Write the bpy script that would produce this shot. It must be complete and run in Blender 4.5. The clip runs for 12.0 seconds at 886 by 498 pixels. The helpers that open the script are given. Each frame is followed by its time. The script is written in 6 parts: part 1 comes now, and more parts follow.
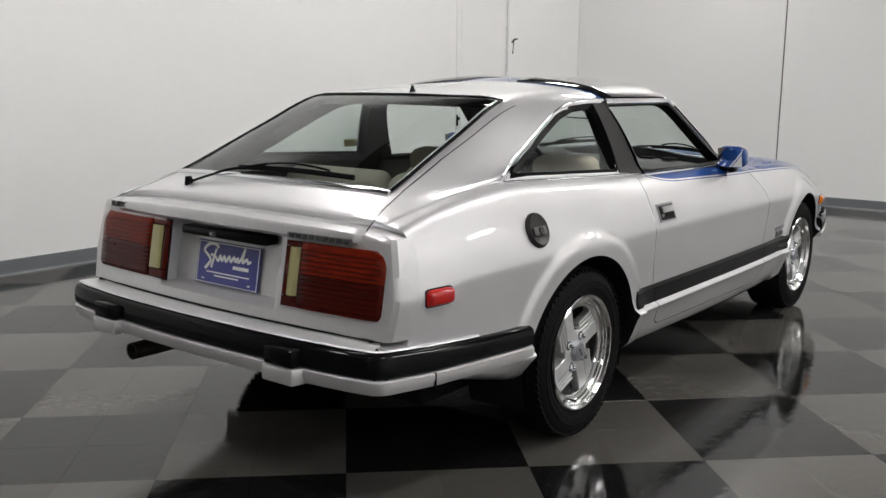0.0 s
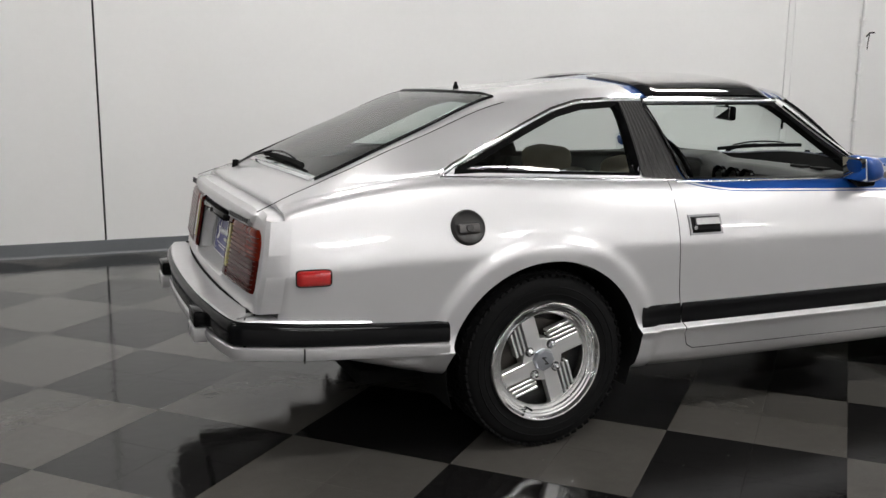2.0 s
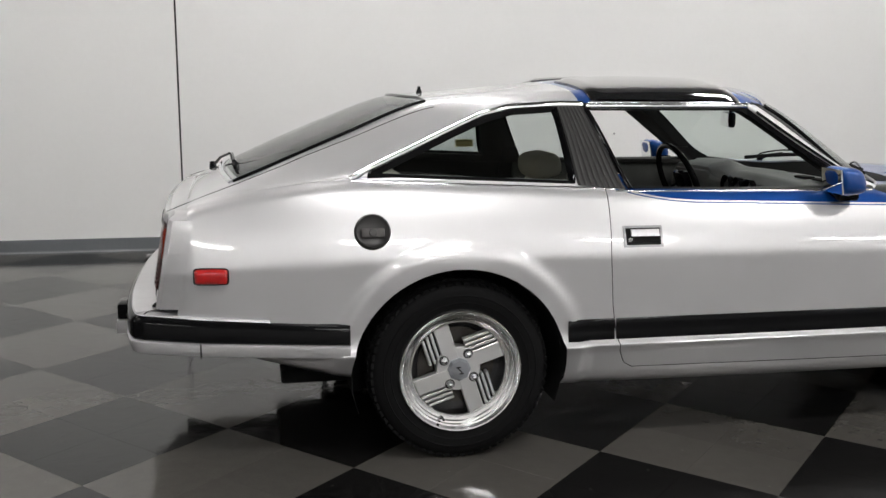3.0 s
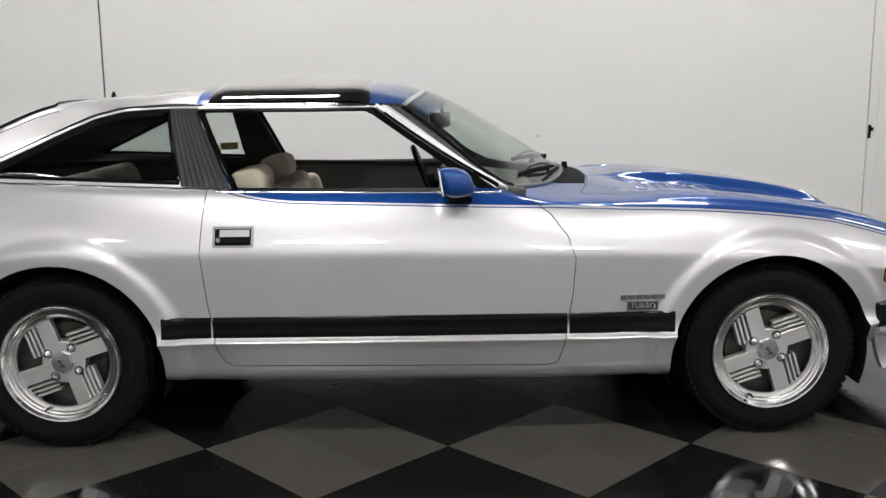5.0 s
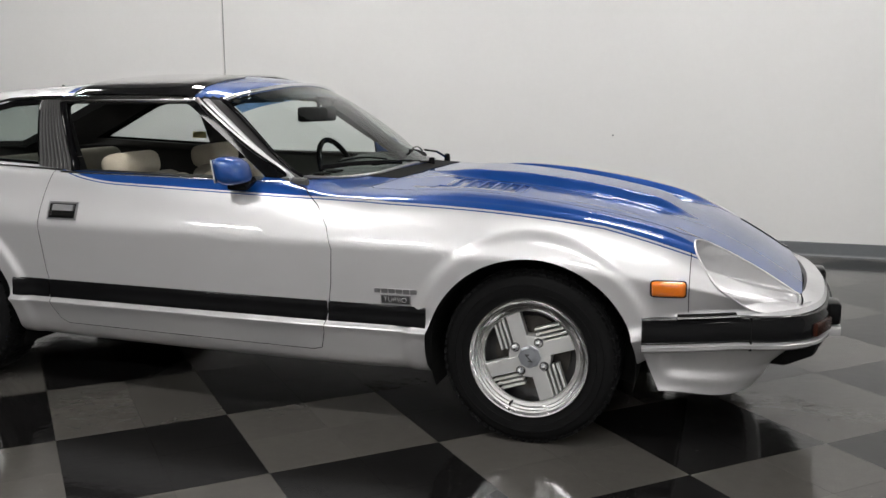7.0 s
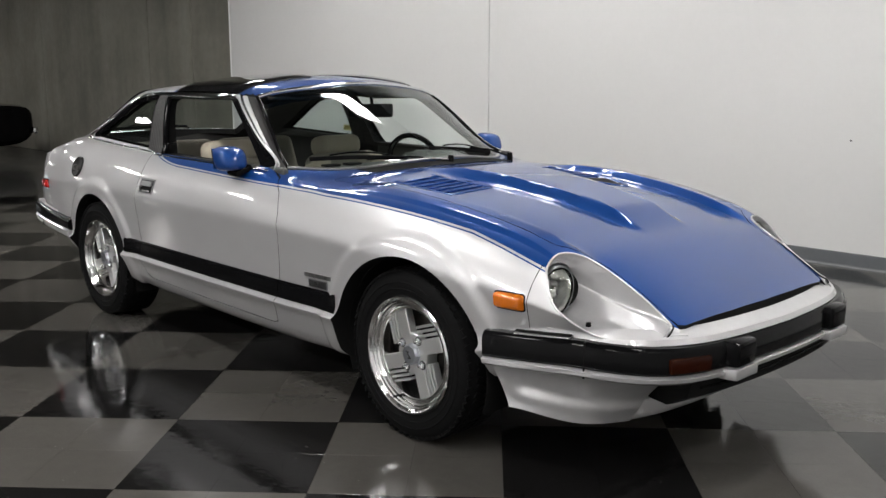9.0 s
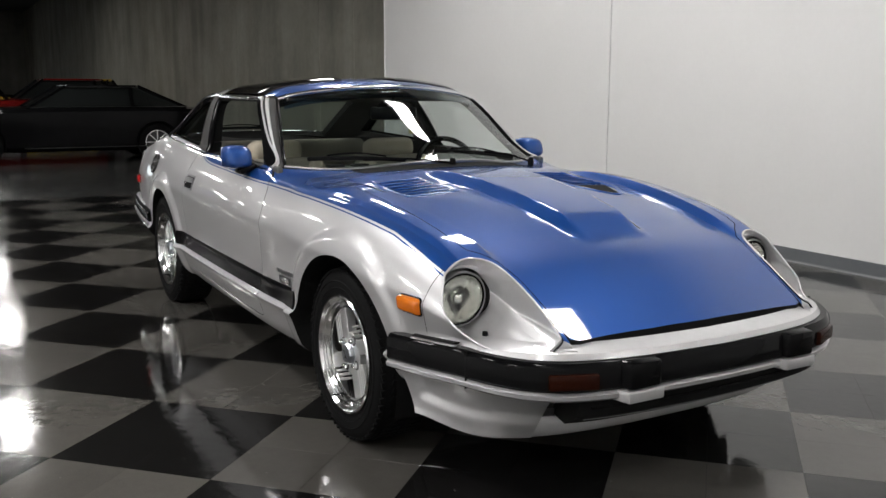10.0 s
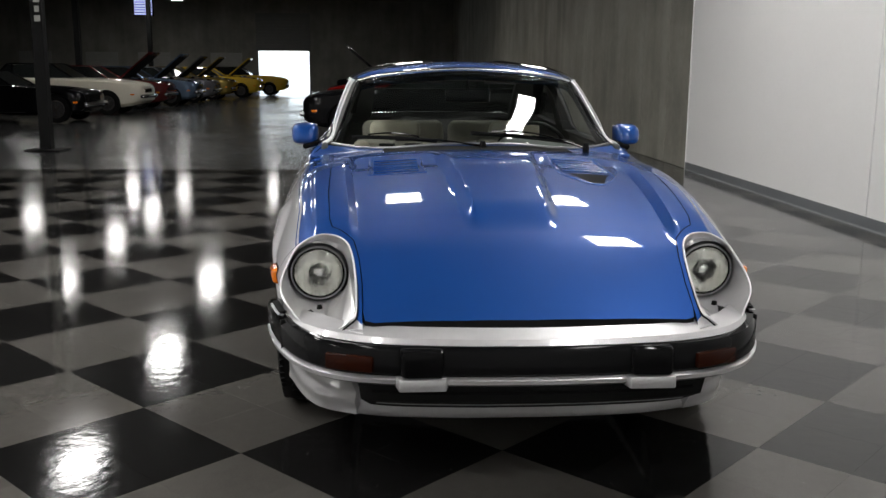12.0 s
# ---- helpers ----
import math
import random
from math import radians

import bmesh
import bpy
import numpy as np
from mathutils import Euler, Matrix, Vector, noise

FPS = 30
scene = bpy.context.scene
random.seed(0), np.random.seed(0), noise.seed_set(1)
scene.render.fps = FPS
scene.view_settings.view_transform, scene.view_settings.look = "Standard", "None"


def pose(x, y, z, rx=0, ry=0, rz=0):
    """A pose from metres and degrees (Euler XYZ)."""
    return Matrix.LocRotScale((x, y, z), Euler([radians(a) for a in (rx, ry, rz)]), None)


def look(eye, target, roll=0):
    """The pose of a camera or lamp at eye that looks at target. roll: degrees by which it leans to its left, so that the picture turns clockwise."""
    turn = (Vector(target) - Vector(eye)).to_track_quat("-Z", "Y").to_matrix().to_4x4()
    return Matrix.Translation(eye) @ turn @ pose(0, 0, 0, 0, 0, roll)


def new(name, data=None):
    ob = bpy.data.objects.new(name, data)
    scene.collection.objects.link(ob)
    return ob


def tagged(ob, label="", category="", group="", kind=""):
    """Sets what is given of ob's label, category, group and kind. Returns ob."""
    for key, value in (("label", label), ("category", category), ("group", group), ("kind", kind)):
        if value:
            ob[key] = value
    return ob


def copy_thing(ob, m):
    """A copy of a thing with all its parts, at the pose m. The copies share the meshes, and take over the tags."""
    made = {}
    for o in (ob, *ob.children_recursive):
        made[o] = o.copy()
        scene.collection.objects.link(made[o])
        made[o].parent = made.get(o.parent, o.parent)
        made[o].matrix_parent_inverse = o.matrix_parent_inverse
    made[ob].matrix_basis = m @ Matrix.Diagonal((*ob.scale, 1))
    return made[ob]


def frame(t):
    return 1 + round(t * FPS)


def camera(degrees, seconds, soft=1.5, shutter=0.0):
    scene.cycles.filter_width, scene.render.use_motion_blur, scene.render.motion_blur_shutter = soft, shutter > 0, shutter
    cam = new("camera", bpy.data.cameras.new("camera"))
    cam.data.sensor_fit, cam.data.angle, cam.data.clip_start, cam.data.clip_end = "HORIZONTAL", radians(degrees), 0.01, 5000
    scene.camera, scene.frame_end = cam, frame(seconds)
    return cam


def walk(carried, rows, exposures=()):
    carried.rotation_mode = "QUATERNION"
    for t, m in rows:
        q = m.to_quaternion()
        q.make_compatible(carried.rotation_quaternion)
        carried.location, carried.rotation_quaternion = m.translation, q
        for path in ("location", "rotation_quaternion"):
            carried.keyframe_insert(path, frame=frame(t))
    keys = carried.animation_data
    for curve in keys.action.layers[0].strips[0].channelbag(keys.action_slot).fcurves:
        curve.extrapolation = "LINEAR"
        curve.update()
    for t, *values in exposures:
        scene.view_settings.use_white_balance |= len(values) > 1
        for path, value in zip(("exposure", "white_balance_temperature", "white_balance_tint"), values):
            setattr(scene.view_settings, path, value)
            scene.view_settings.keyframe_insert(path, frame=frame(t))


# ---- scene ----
cam = camera(51.3, 12.0)
PATH = [
    (0, (-4.092, -2.349, 1.266), (-2.543, -1.136, 0.91), 0.5),
    (0.5, (-3.821, -2.704, 1.266), (-2.38, -1.365, 0.909), 0.2),
    (1, (-3.53, -3.023, 1.262), (-2.276, -1.506, 0.906), 0.1),
    (1.5, (-3.168, -3.272, 1.263), (-2.173, -1.575, 0.903), 0.4),
    (2, (-2.749, -3.452, 1.264), (-1.998, -1.635, 0.901), 0.5),
    (2.5, (-2.315, -3.591, 1.264), (-1.787, -1.696, 0.903), 0.3),
    (2.7, (-2.132, -3.634, 1.265), (-1.674, -1.721, 0.904), 0.3),
    (4.3, (-0.697, -3.876, 1.239), (-0.566, -1.906, 0.92), -0.3),
    (4.5, (-0.437, -3.9, 1.229), (-0.351, -1.928, 0.911), -0.7),
    (5, (0.047, -3.916, 1.252), (0.079, -1.946, 0.909), -0.6),
    (5.5, (0.586, -3.924, 1.257), (0.56, -1.955, 0.906), -0.3),
    (6, (1.085, -3.901, 1.25), (0.94, -1.937, 0.901), -0.2),
    (6.5, (1.523, -3.862, 1.247), (1.148, -1.929, 0.898), -0.1),
    (7, (1.966, -3.755, 1.237), (1.343, -1.886, 0.892), -0.1),
    (7.2, (2.159, -3.717, 1.231), (1.47, -1.869, 0.890), 0.1),
    (8.8, (3.526, -2.906, 1.255), (2.159, -1.49, 0.899), -0.1),
    (9, (3.646, -2.773, 1.254), (2.205, -1.433, 0.899), 0.0),
    (9.5, (3.935, -2.384, 1.256), (2.35, -1.217, 0.9), 0.2),
    (10, (4.186, -1.98, 1.231), (2.47, -1.011, 0.892), 0.2),
    (10.5, (4.366, -1.554, 1.245), (2.579, -0.732, 0.886), 0.2),
    (11, (4.557, -1.111, 1.242), (2.686, -0.503, 0.879), 0.4),
    (11.5, (4.679, -0.689, 1.222), (2.739, -0.354, 0.872), 0.4),
    (12, (4.713, -0.339, 1.234), (2.752, -0.225, 0.857), 0.4),
]
walk(cam, [(t, look(eye, target, roll)) for t, eye, target, roll in PATH])


# ---- world and lights ----
world = bpy.data.worlds.new("world")
scene.world = world
world.use_nodes = True
world.node_tree.nodes["Background"].inputs[0].default_value = (0.55, 0.6, 0.7, 1)
world.node_tree.nodes["Background"].inputs[1].default_value = 0.02
scene.view_settings.exposure = 0.22

LAMP_Z = 4.25
# x, y, watts of the ceiling panels
BAY_LAMPS = [(x, y, w) for x, k in ((-4.2, 0.6), (-1.1, 1), (2.1, 1), (5.2, 0.35)) for y, w in ((-7.0, 80 * k), (-2.9, 44 * k), (1.68, 37 * k)) if (x, y) != (-4.2, -2.9)] + [(-4.6, -0.4, 9)]
HALL_LAMPS = [(-7.8, -4.74, 20), (-12.8, -4.7, 30), (-11.9, -0.99, 34), (-19.0, -0.5, 22), (-25.9, -0.28, 32), (-19.3, -5.07, 20), (-19.4, -8.87, 14), (-25.5, -9.29, 16), (-31.6, -9.61, 22), (-37.0, -9.57, 26), (-30.3, -13.7, 26)]
# fill panels added under the roof, out of view, to brighten the far end
FAR_FILL_LAMPS = [(-28.0, -3.9, 26), (-45.0, -6.6, 36), (-45.0, -14.0, 60)]


# ---- helpers of the scene ----
def part(name, bm, material, parent=None, label="", smooth=0):
    me = bpy.data.meshes.new(name)
    bm.to_mesh(me)
    bm.free()
    for mm in (material if isinstance(material, (list, tuple)) else [material]):
        me.materials.append(mm)
    if smooth:
        me.polygons.foreach_set("use_smooth", [True] * len(me.polygons))
        me.set_sharp_from_angle(angle=radians(smooth))
    ob = new(name, me)
    ob.parent = parent
    if label:
        ob["label"] = label
    return ob


def thing(name, label, category, group="", kind="", at=None):
    ob = new(name)
    ob.empty_display_size = 0.2
    if at is not None:
        ob.matrix_world = at
    return tagged(ob, label, category, group, kind)


def add_box(bm, c, s, bevel=0.0, rot=None, seg=2):
    """A box of size s round c, with bevelled edges."""
    m = Matrix.Translation(c) @ (rot.to_4x4() if rot is not None else Matrix.Identity(4)) @ Matrix.Diagonal((*s, 1))
    made = bmesh.ops.create_cube(bm, size=1, matrix=m)
    if bevel:
        edges = list({e for v in made["verts"] for e in v.link_edges})
        bmesh.ops.bevel(bm, geom=edges, offset=bevel, segments=seg, affect="EDGES", profile=0.5)
    return bm


def box(c, s, bevel=0.0, rot=None, seg=2):
    return add_box(bmesh.new(), c, s, bevel, rot, seg)


def lathe(bm, profile, seg, axis="y", centre=(0, 0, 0), closed=False):
    """Turns a profile of (radius, along) round an axis."""
    rings = []
    for k in range(seg):
        a = 2 * math.pi * k / seg
        ca, sa = math.cos(a), math.sin(a)
        row = []
        for r, h in profile:
            p = {"y": (r * ca, h, r * sa), "z": (r * ca, r * sa, h), "x": (h, r * ca, r * sa)}[axis]
            row.append(bm.verts.new(Vector(p) + Vector(centre)))
        rings.append(row)
    n = len(profile)
    for k in range(seg):
        a, b = rings[k], rings[(k + 1) % seg]
        for i in range(n if closed else n - 1):
            j = (i + 1) % n
            bm.faces.new((a[i], b[i], b[j], a[j]))
    bmesh.ops.recalc_face_normals(bm, faces=bm.faces)
    return bm


def prism(bm, poly, lo, hi, axis="y"):
    """A polygon in the two other axes, drawn out along one."""
    put = {"y": lambda a, b, h: (a, h, b), "z": lambda a, b, h: (a, b, h), "x": lambda a, b, h: (h, a, b)}[axis]
    bottom = [bm.verts.new(put(a, b, lo)) for a, b in poly]
    top = [bm.verts.new(put(a, b, hi)) for a, b in poly]
    n = len(poly)
    faces = [bm.faces.new(bottom), bm.faces.new(top[::-1])]
    for i in range(n):
        faces.append(bm.faces.new((bottom[i], top[i], top[(i + 1) % n], bottom[(i + 1) % n])))
    bmesh.ops.recalc_face_normals(bm, faces=faces)
    return bm


def sweep(bm, path, profile, up=(0, 0, 1), closed=False, caps=True):
    """Draws a closed profile of (side, up) along a line of points."""
    path = [Vector(p) for p in path]
    n, rings = len(path), []
    for i, p in enumerate(path):
        a = path[(i - 1) % n] if closed or i else path[0]
        b = path[(i + 1) % n] if closed or i < n - 1 else path[-1]
        d = (b - a).normalized()
        side = d.cross(Vector(up)).normalized()
        top = side.cross(d).normalized()
        rings.append([bm.verts.new(p + side * u + top * v) for u, v in profile])
    m = len(profile)
    for i in range(n if closed else n - 1):
        a, b = rings[i], rings[(i + 1) % n]
        for j in range(m):
            bm.faces.new((a[j], a[(j + 1) % m], b[(j + 1) % m], b[j]))
    if caps and not closed:
        bm.faces.new(rings[0][::-1])
        bm.faces.new(rings[-1])
    bmesh.ops.recalc_face_normals(bm, faces=bm.faces)
    return bm


def circle(r, n=8, ry=None):
    return [(r * math.cos(2 * math.pi * k / n), (ry or r) * math.sin(2 * math.pi * k / n)) for k in range(n)]


def spline(keys, x):
    """A smooth, monotone curve through rows of (x, a, b, ...)."""
    xs = [k[0] for k in keys]
    out = []
    for c in range(1, len(keys[0])):
        ys = [k[c] for k in keys]
        if x <= xs[0]:
            out.append(ys[0])
            continue
        if x >= xs[-1]:
            out.append(ys[-1])
            continue
        i = max(j for j in range(len(xs)) if xs[j] <= x)
        h = [xs[j + 1] - xs[j] for j in range(len(xs) - 1)]
        d = [(ys[j + 1] - ys[j]) / h[j] for j in range(len(h))]

        def slope(j):
            if j == 0:
                return d[0]
            if j == len(xs) - 1:
                return d[-1]
            if d[j - 1] * d[j] <= 0:
                return 0.0
            w1, w2 = 2 * h[j] + h[j - 1], h[j] + 2 * h[j - 1]
            return (w1 + w2) / (w1 / d[j - 1] + w2 / d[j])

        t = (x - xs[i]) / h[i]
        m0, m1 = slope(i) * h[i], slope(i + 1) * h[i]
        out.append((2 * t**3 - 3 * t**2 + 1) * ys[i] + (t**3 - 2 * t**2 + t) * m0 + (3 * t**2 - 2 * t**3) * ys[i + 1] + (t**3 - t**2) * m1)
    return out if len(out) > 1 else out[0]


def ease(a, b, x):
    t = min(1.0, max(0.0, (x - a) / (b - a)))
    return t * t * (3 - 2 * t)


def boolean(a, b, op):
    """a (a bmesh) minus, and or plus b (a list of bmeshes, kept); a new bmesh."""
    def temp(bm):
        me = bpy.data.meshes.new("temp")
        bm.to_mesh(me)
        return new("temp", me)
    oa = temp(a)
    others = [temp(x) for x in b]
    for o in others:
        mod = oa.modifiers.new("cut", "BOOLEAN")
        mod.operation, mod.solver, mod.object = op, "MANIFOLD", o
    dg = bpy.context.evaluated_depsgraph_get()
    got = bmesh.new()
    got.from_mesh(oa.evaluated_get(dg).to_mesh())
    for o in (oa, *others):
        me = o.data
        bpy.data.objects.remove(o)
        bpy.data.meshes.remove(me)
    return got


# ---- materials ----
def material(name, base, rough=0.5, metal=0.0, coat=0.0, grain=0.0, scale=40.0, bump=0.0, spec=0.5, rough_var=0.0, emit=0.0, alpha=None, transmission=0.0, detail=4.0):
    """A surface with grain at two scales."""
    mat = bpy.data.materials.new(name)
    mat.use_nodes = True
    nt = mat.node_tree
    p = nt.nodes["Principled BSDF"]
    p.inputs["Base Color"].default_value = (*base, 1)
    p.inputs["Roughness"].default_value = rough
    p.inputs["Metallic"].default_value = metal
    p.inputs["Coat Weight"].default_value = coat
    p.inputs["Coat Roughness"].default_value = 0.04
    p.inputs["Specular IOR Level"].default_value = spec
    p.inputs["Transmission Weight"].default_value = transmission
    if emit:
        p.inputs["Emission Color"].default_value = (*base, 1)
        p.inputs["Emission Strength"].default_value = emit
    if grain or bump or rough_var:
        tc = nt.nodes.new("ShaderNodeTexCoord")
        n1, n2 = nt.nodes.new("ShaderNodeTexNoise"), nt.nodes.new("ShaderNodeTexNoise")
        n1.inputs["Scale"].default_value, n1.inputs["Detail"].default_value = scale, detail
        n2.inputs["Scale"].default_value, n2.inputs["Detail"].default_value = scale / 14, 3
        nt.links.new(tc.outputs["Object"], n1.inputs["Vector"])
        nt.links.new(tc.outputs["Object"], n2.inputs["Vector"])
        add = nt.nodes.new("ShaderNodeMath")
        add.operation = "ADD"
        nt.links.new(n1.outputs["Fac"], add.inputs[0])
        nt.links.new(n2.outputs["Fac"], add.inputs[1])
        if grain:
            mr = nt.nodes.new("ShaderNodeMapRange")
            mr.inputs["From Min"].default_value, mr.inputs["From Max"].default_value = 0.6, 1.4
            mr.inputs["To Min"].default_value, mr.inputs["To Max"].default_value = 1 - grain, 1 + grain
            nt.links.new(add.outputs[0], mr.inputs["Value"])
            vm = nt.nodes.new("ShaderNodeVectorMath")
            vm.operation = "SCALE"
            vm.inputs[0].default_value = base
            nt.links.new(mr.outputs[0], vm.inputs["Scale"])
            nt.links.new(vm.outputs[0], p.inputs["Base Color"])
        if rough_var:
            mr = nt.nodes.new("ShaderNodeMapRange")
            mr.inputs["From Min"].default_value, mr.inputs["From Max"].default_value = 0.6, 1.4
            mr.inputs["To Min"].default_value, mr.inputs["To Max"].default_value = max(0, rough - rough_var), rough + rough_var
            nt.links.new(add.outputs[0], mr.inputs["Value"])
            nt.links.new(mr.outputs[0], p.inputs["Roughness"])
        if bump:
            b = nt.nodes.new("ShaderNodeBump")
            b.inputs["Strength"].default_value, b.inputs["Distance"].default_value = 1.0, bump
            nt.links.new(n1.outputs["Fac"], b.inputs["Height"])
            nt.links.new(b.outputs[0], p.inputs["Normal"])
    return mat


M_WALL = material("white_wall", (0.78, 0.78, 0.78), 0.55, grain=0.015, scale=30, bump=0.0008)
M_SEAM = material("seam_dark", (0.03, 0.03, 0.032), 0.7)
M_BASE = material("vinyl_base", (0.14, 0.15, 0.16), 0.45, grain=0.06)


def tile_material(name, base, rough, spread):
    """Vinyl tile: marbled flecks, scuffs in the polish, each tile a shade of its own."""
    mat = material(name, base, rough, grain=0.0, spec=0.36)
    nt = mat.node_tree
    p = nt.nodes["Principled BSDF"]
    geo, info = nt.nodes.new("ShaderNodeNewGeometry"), nt.nodes.new("ShaderNodeObjectInfo")
    fine, mid, wide = (nt.nodes.new("ShaderNodeTexNoise") for _ in range(3))
    for n, sc, de in ((fine, 130, 4), (mid, 22, 5), (wide, 1.3, 4)):
        n.inputs["Scale"].default_value, n.inputs["Detail"].default_value = sc, de
        nt.links.new(geo.outputs["Position"], n.inputs["Vector"])

    def calc(op, a, b, c=None):
        n = nt.nodes.new("ShaderNodeMath")
        n.operation = op
        for k, v in enumerate((a, b, c)):
            if v is None:
                continue
            if isinstance(v, (int, float)):
                n.inputs[k].default_value = v
            else:
                nt.links.new(v, n.inputs[k])
        return n.outputs[0]

    cell = calc("ADD", info.outputs["Random"], geo.outputs["Random Per Island"])
    shade = calc("ADD", calc("MULTIPLY", fine.outputs["Fac"], spread), calc("MULTIPLY", mid.outputs["Fac"], spread * 0.9))
    shade = calc("ADD", shade, calc("MULTIPLY_ADD", calc("FRACT", cell, 0.0), 0.16, 0.92 - spread * 0.95))
    shade = calc("ADD", shade, calc("MULTIPLY_ADD", wide.outputs["Fac"], 0.5, -0.25))
    # pale chips and scratches in the wear layer
    chip, gate = nt.nodes.new("ShaderNodeTexVoronoi"), nt.nodes.new("ShaderNodeTexNoise")
    chip.inputs["Scale"].default_value, gate.inputs["Scale"].default_value = 11.0, 3.1
    bend = nt.nodes.new("ShaderNodeMapping")
    bend.inputs["Scale"].default_value, bend.inputs["Rotation"].default_value = (1.0, 2.2, 1.0), (0, 0, 0.5)
    nt.links.new(geo.outputs["Position"], bend.inputs["Vector"])
    nt.links.new(bend.outputs[0], chip.inputs["Vector"])
    nt.links.new(geo.outputs["Position"], gate.inputs["Vector"])
    spot = calc("MULTIPLY", calc("LESS_THAN", calc("ADD", chip.outputs["Distance"], calc("MULTIPLY", fine.outputs["Fac"], 0.10)), 0.105), calc("GREATER_THAN", gate.outputs["Fac"], 0.52))
    vm = nt.nodes.new("ShaderNodeVectorMath")
    vm.operation = "SCALE"
    vm.inputs[0].default_value = base
    nt.links.new(shade, vm.inputs["Scale"])
    worn = nt.nodes.new("ShaderNodeMix")
    worn.data_type = "RGBA"
    nt.links.new(calc("MULTIPLY", spot, 0.5), worn.inputs["Factor"])
    nt.links.new(vm.outputs[0], worn.inputs["A"])
    worn.inputs["B"].default_value = (0.16, 0.155, 0.145, 1)
    nt.links.new(worn.outputs["Result"], p.inputs["Base Color"])
    polish = calc("ADD", calc("MULTIPLY", wide.outputs["Fac"], 0.10), calc("MULTIPLY_ADD", mid.outputs["Fac"], 0.07, rough - 0.085))
    nt.links.new(polish, p.inputs["Roughness"])
    bump = nt.nodes.new("ShaderNodeBump")
    bump.inputs["Strength"].default_value, bump.inputs["Distance"].default_value = 0.5, 0.0014
    wave = nt.nodes.new("ShaderNodeTexNoise")
    wave.inputs["Scale"].default_value, wave.inputs["Detail"].default_value = 16, 4
    nt.links.new(geo.outputs["Position"], wave.inputs["Vector"])
    nt.links.new(wave.outputs["Fac"], bump.inputs["Height"])
    nt.links.new(bump.outputs[0], p.inputs["Normal"])
    return mat


M_TILE_D = tile_material("tile_black", (0.0080, 0.0077, 0.0077), 0.085, 0.7)
M_TILE_L = tile_material("tile_grey", (0.073, 0.069, 0.063), 0.10, 0.22)
M_CONC = material("concrete", (0.22, 0.212, 0.18), 0.8, grain=0.14, scale=9, bump=0.002)


def streaked(mat, amount):
    """Adds rain-like vertical stains and broad blotches to a wall."""
    nt = mat.node_tree
    p = nt.nodes["Principled BSDF"]
    src = p.inputs["Base Color"].links[0].from_socket
    tc, mp = nt.nodes.new("ShaderNodeTexCoord"), nt.nodes.new("ShaderNodeMapping")
    mp.inputs["Scale"].default_value = (1.3, 1.3, 0.20)
    nt.links.new(tc.outputs["Object"], mp.inputs["Vector"])
    n1, n2 = nt.nodes.new("ShaderNodeTexNoise"), nt.nodes.new("ShaderNodeTexNoise")
    n1.inputs["Scale"].default_value, n1.inputs["Detail"].default_value = 1.4, 6
    n2.inputs["Scale"].default_value, n2.inputs["Detail"].default_value = 0.9, 5
    nt.links.new(mp.outputs[0], n1.inputs["Vector"])
    nt.links.new(tc.outputs["Object"], n2.inputs["Vector"])
    add, mr, vm = nt.nodes.new("ShaderNodeMath"), nt.nodes.new("ShaderNodeMapRange"), nt.nodes.new("ShaderNodeVectorMath")
    nt.links.new(n1.outputs["Fac"], add.inputs[0])
    nt.links.new(n2.outputs["Fac"], add.inputs[1])
    mr.inputs["From Min"].default_value, mr.inputs["From Max"].default_value = 0.7, 1.3
    mr.inputs["To Min"].default_value, mr.inputs["To Max"].default_value = 1 - amount, 1 + amount
    nt.links.new(add.outputs[0], mr.inputs["Value"])
    vm.operation = "SCALE"
    nt.links.new(src, vm.inputs[0])
    nt.links.new(mr.outputs[0], vm.inputs["Scale"])
    nt.links.new(vm.outputs[0], p.inputs["Base Color"])


streaked(M_CONC, 0.30)
M_CONCF = material("concrete_floor", (0.042, 0.042, 0.041), 0.18, grain=0.25, scale=5, rough_var=0.08)
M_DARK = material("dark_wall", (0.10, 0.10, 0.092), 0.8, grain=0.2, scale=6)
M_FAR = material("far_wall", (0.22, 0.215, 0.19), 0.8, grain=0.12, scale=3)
streaked(M_FAR, 0.25)
M_LAMP = material("lamp_glow", (1.0, 0.98, 0.94), 0.5, emit=14.0)
M_BLACK = material("black_trim", (0.005, 0.005, 0.0055), 0.08, spec=0.09, rough_var=0.03, scale=30)
M_RUBBER = material("rubber", (0.0050, 0.0050, 0.0053), 0.8, spec=0.12, grain=0.25, scale=60, bump=0.0006)
M_CHROME = material("chrome", (0.82, 0.83, 0.85), 0.08, metal=1.0, rough_var=0.04, scale=50)
M_MATT = material("matt_black", (0.008, 0.008, 0.008), 0.9, grain=0.2, spec=0.15)

# ---- the bay ----
LATTICE = (0.108, -0.808)
TURN = radians(44.2)
TILE = 0.6096
WALL_Y, WALL_X, CHECK_X, BACK_Y = 3.52, 6.07, -7.145, -9.0
HIGH = 5.4


def slab(name, lo, hi, mat, label, kind="structure", bevel=0.0, category=""):
    c = [(a + b) / 2 for a, b in zip(lo, hi)]
    ob = part(name, box(c, [b - a for a, b in zip(lo, hi)], bevel), mat)
    return tagged(ob, label, category or name.split("_")[0], kind=kind)


slab("floor", (-53, -26, -0.2), (WALL_X + 0.3, WALL_Y + 0.3, -0.0035), M_CONCF, "dark polished concrete floor of the hall")

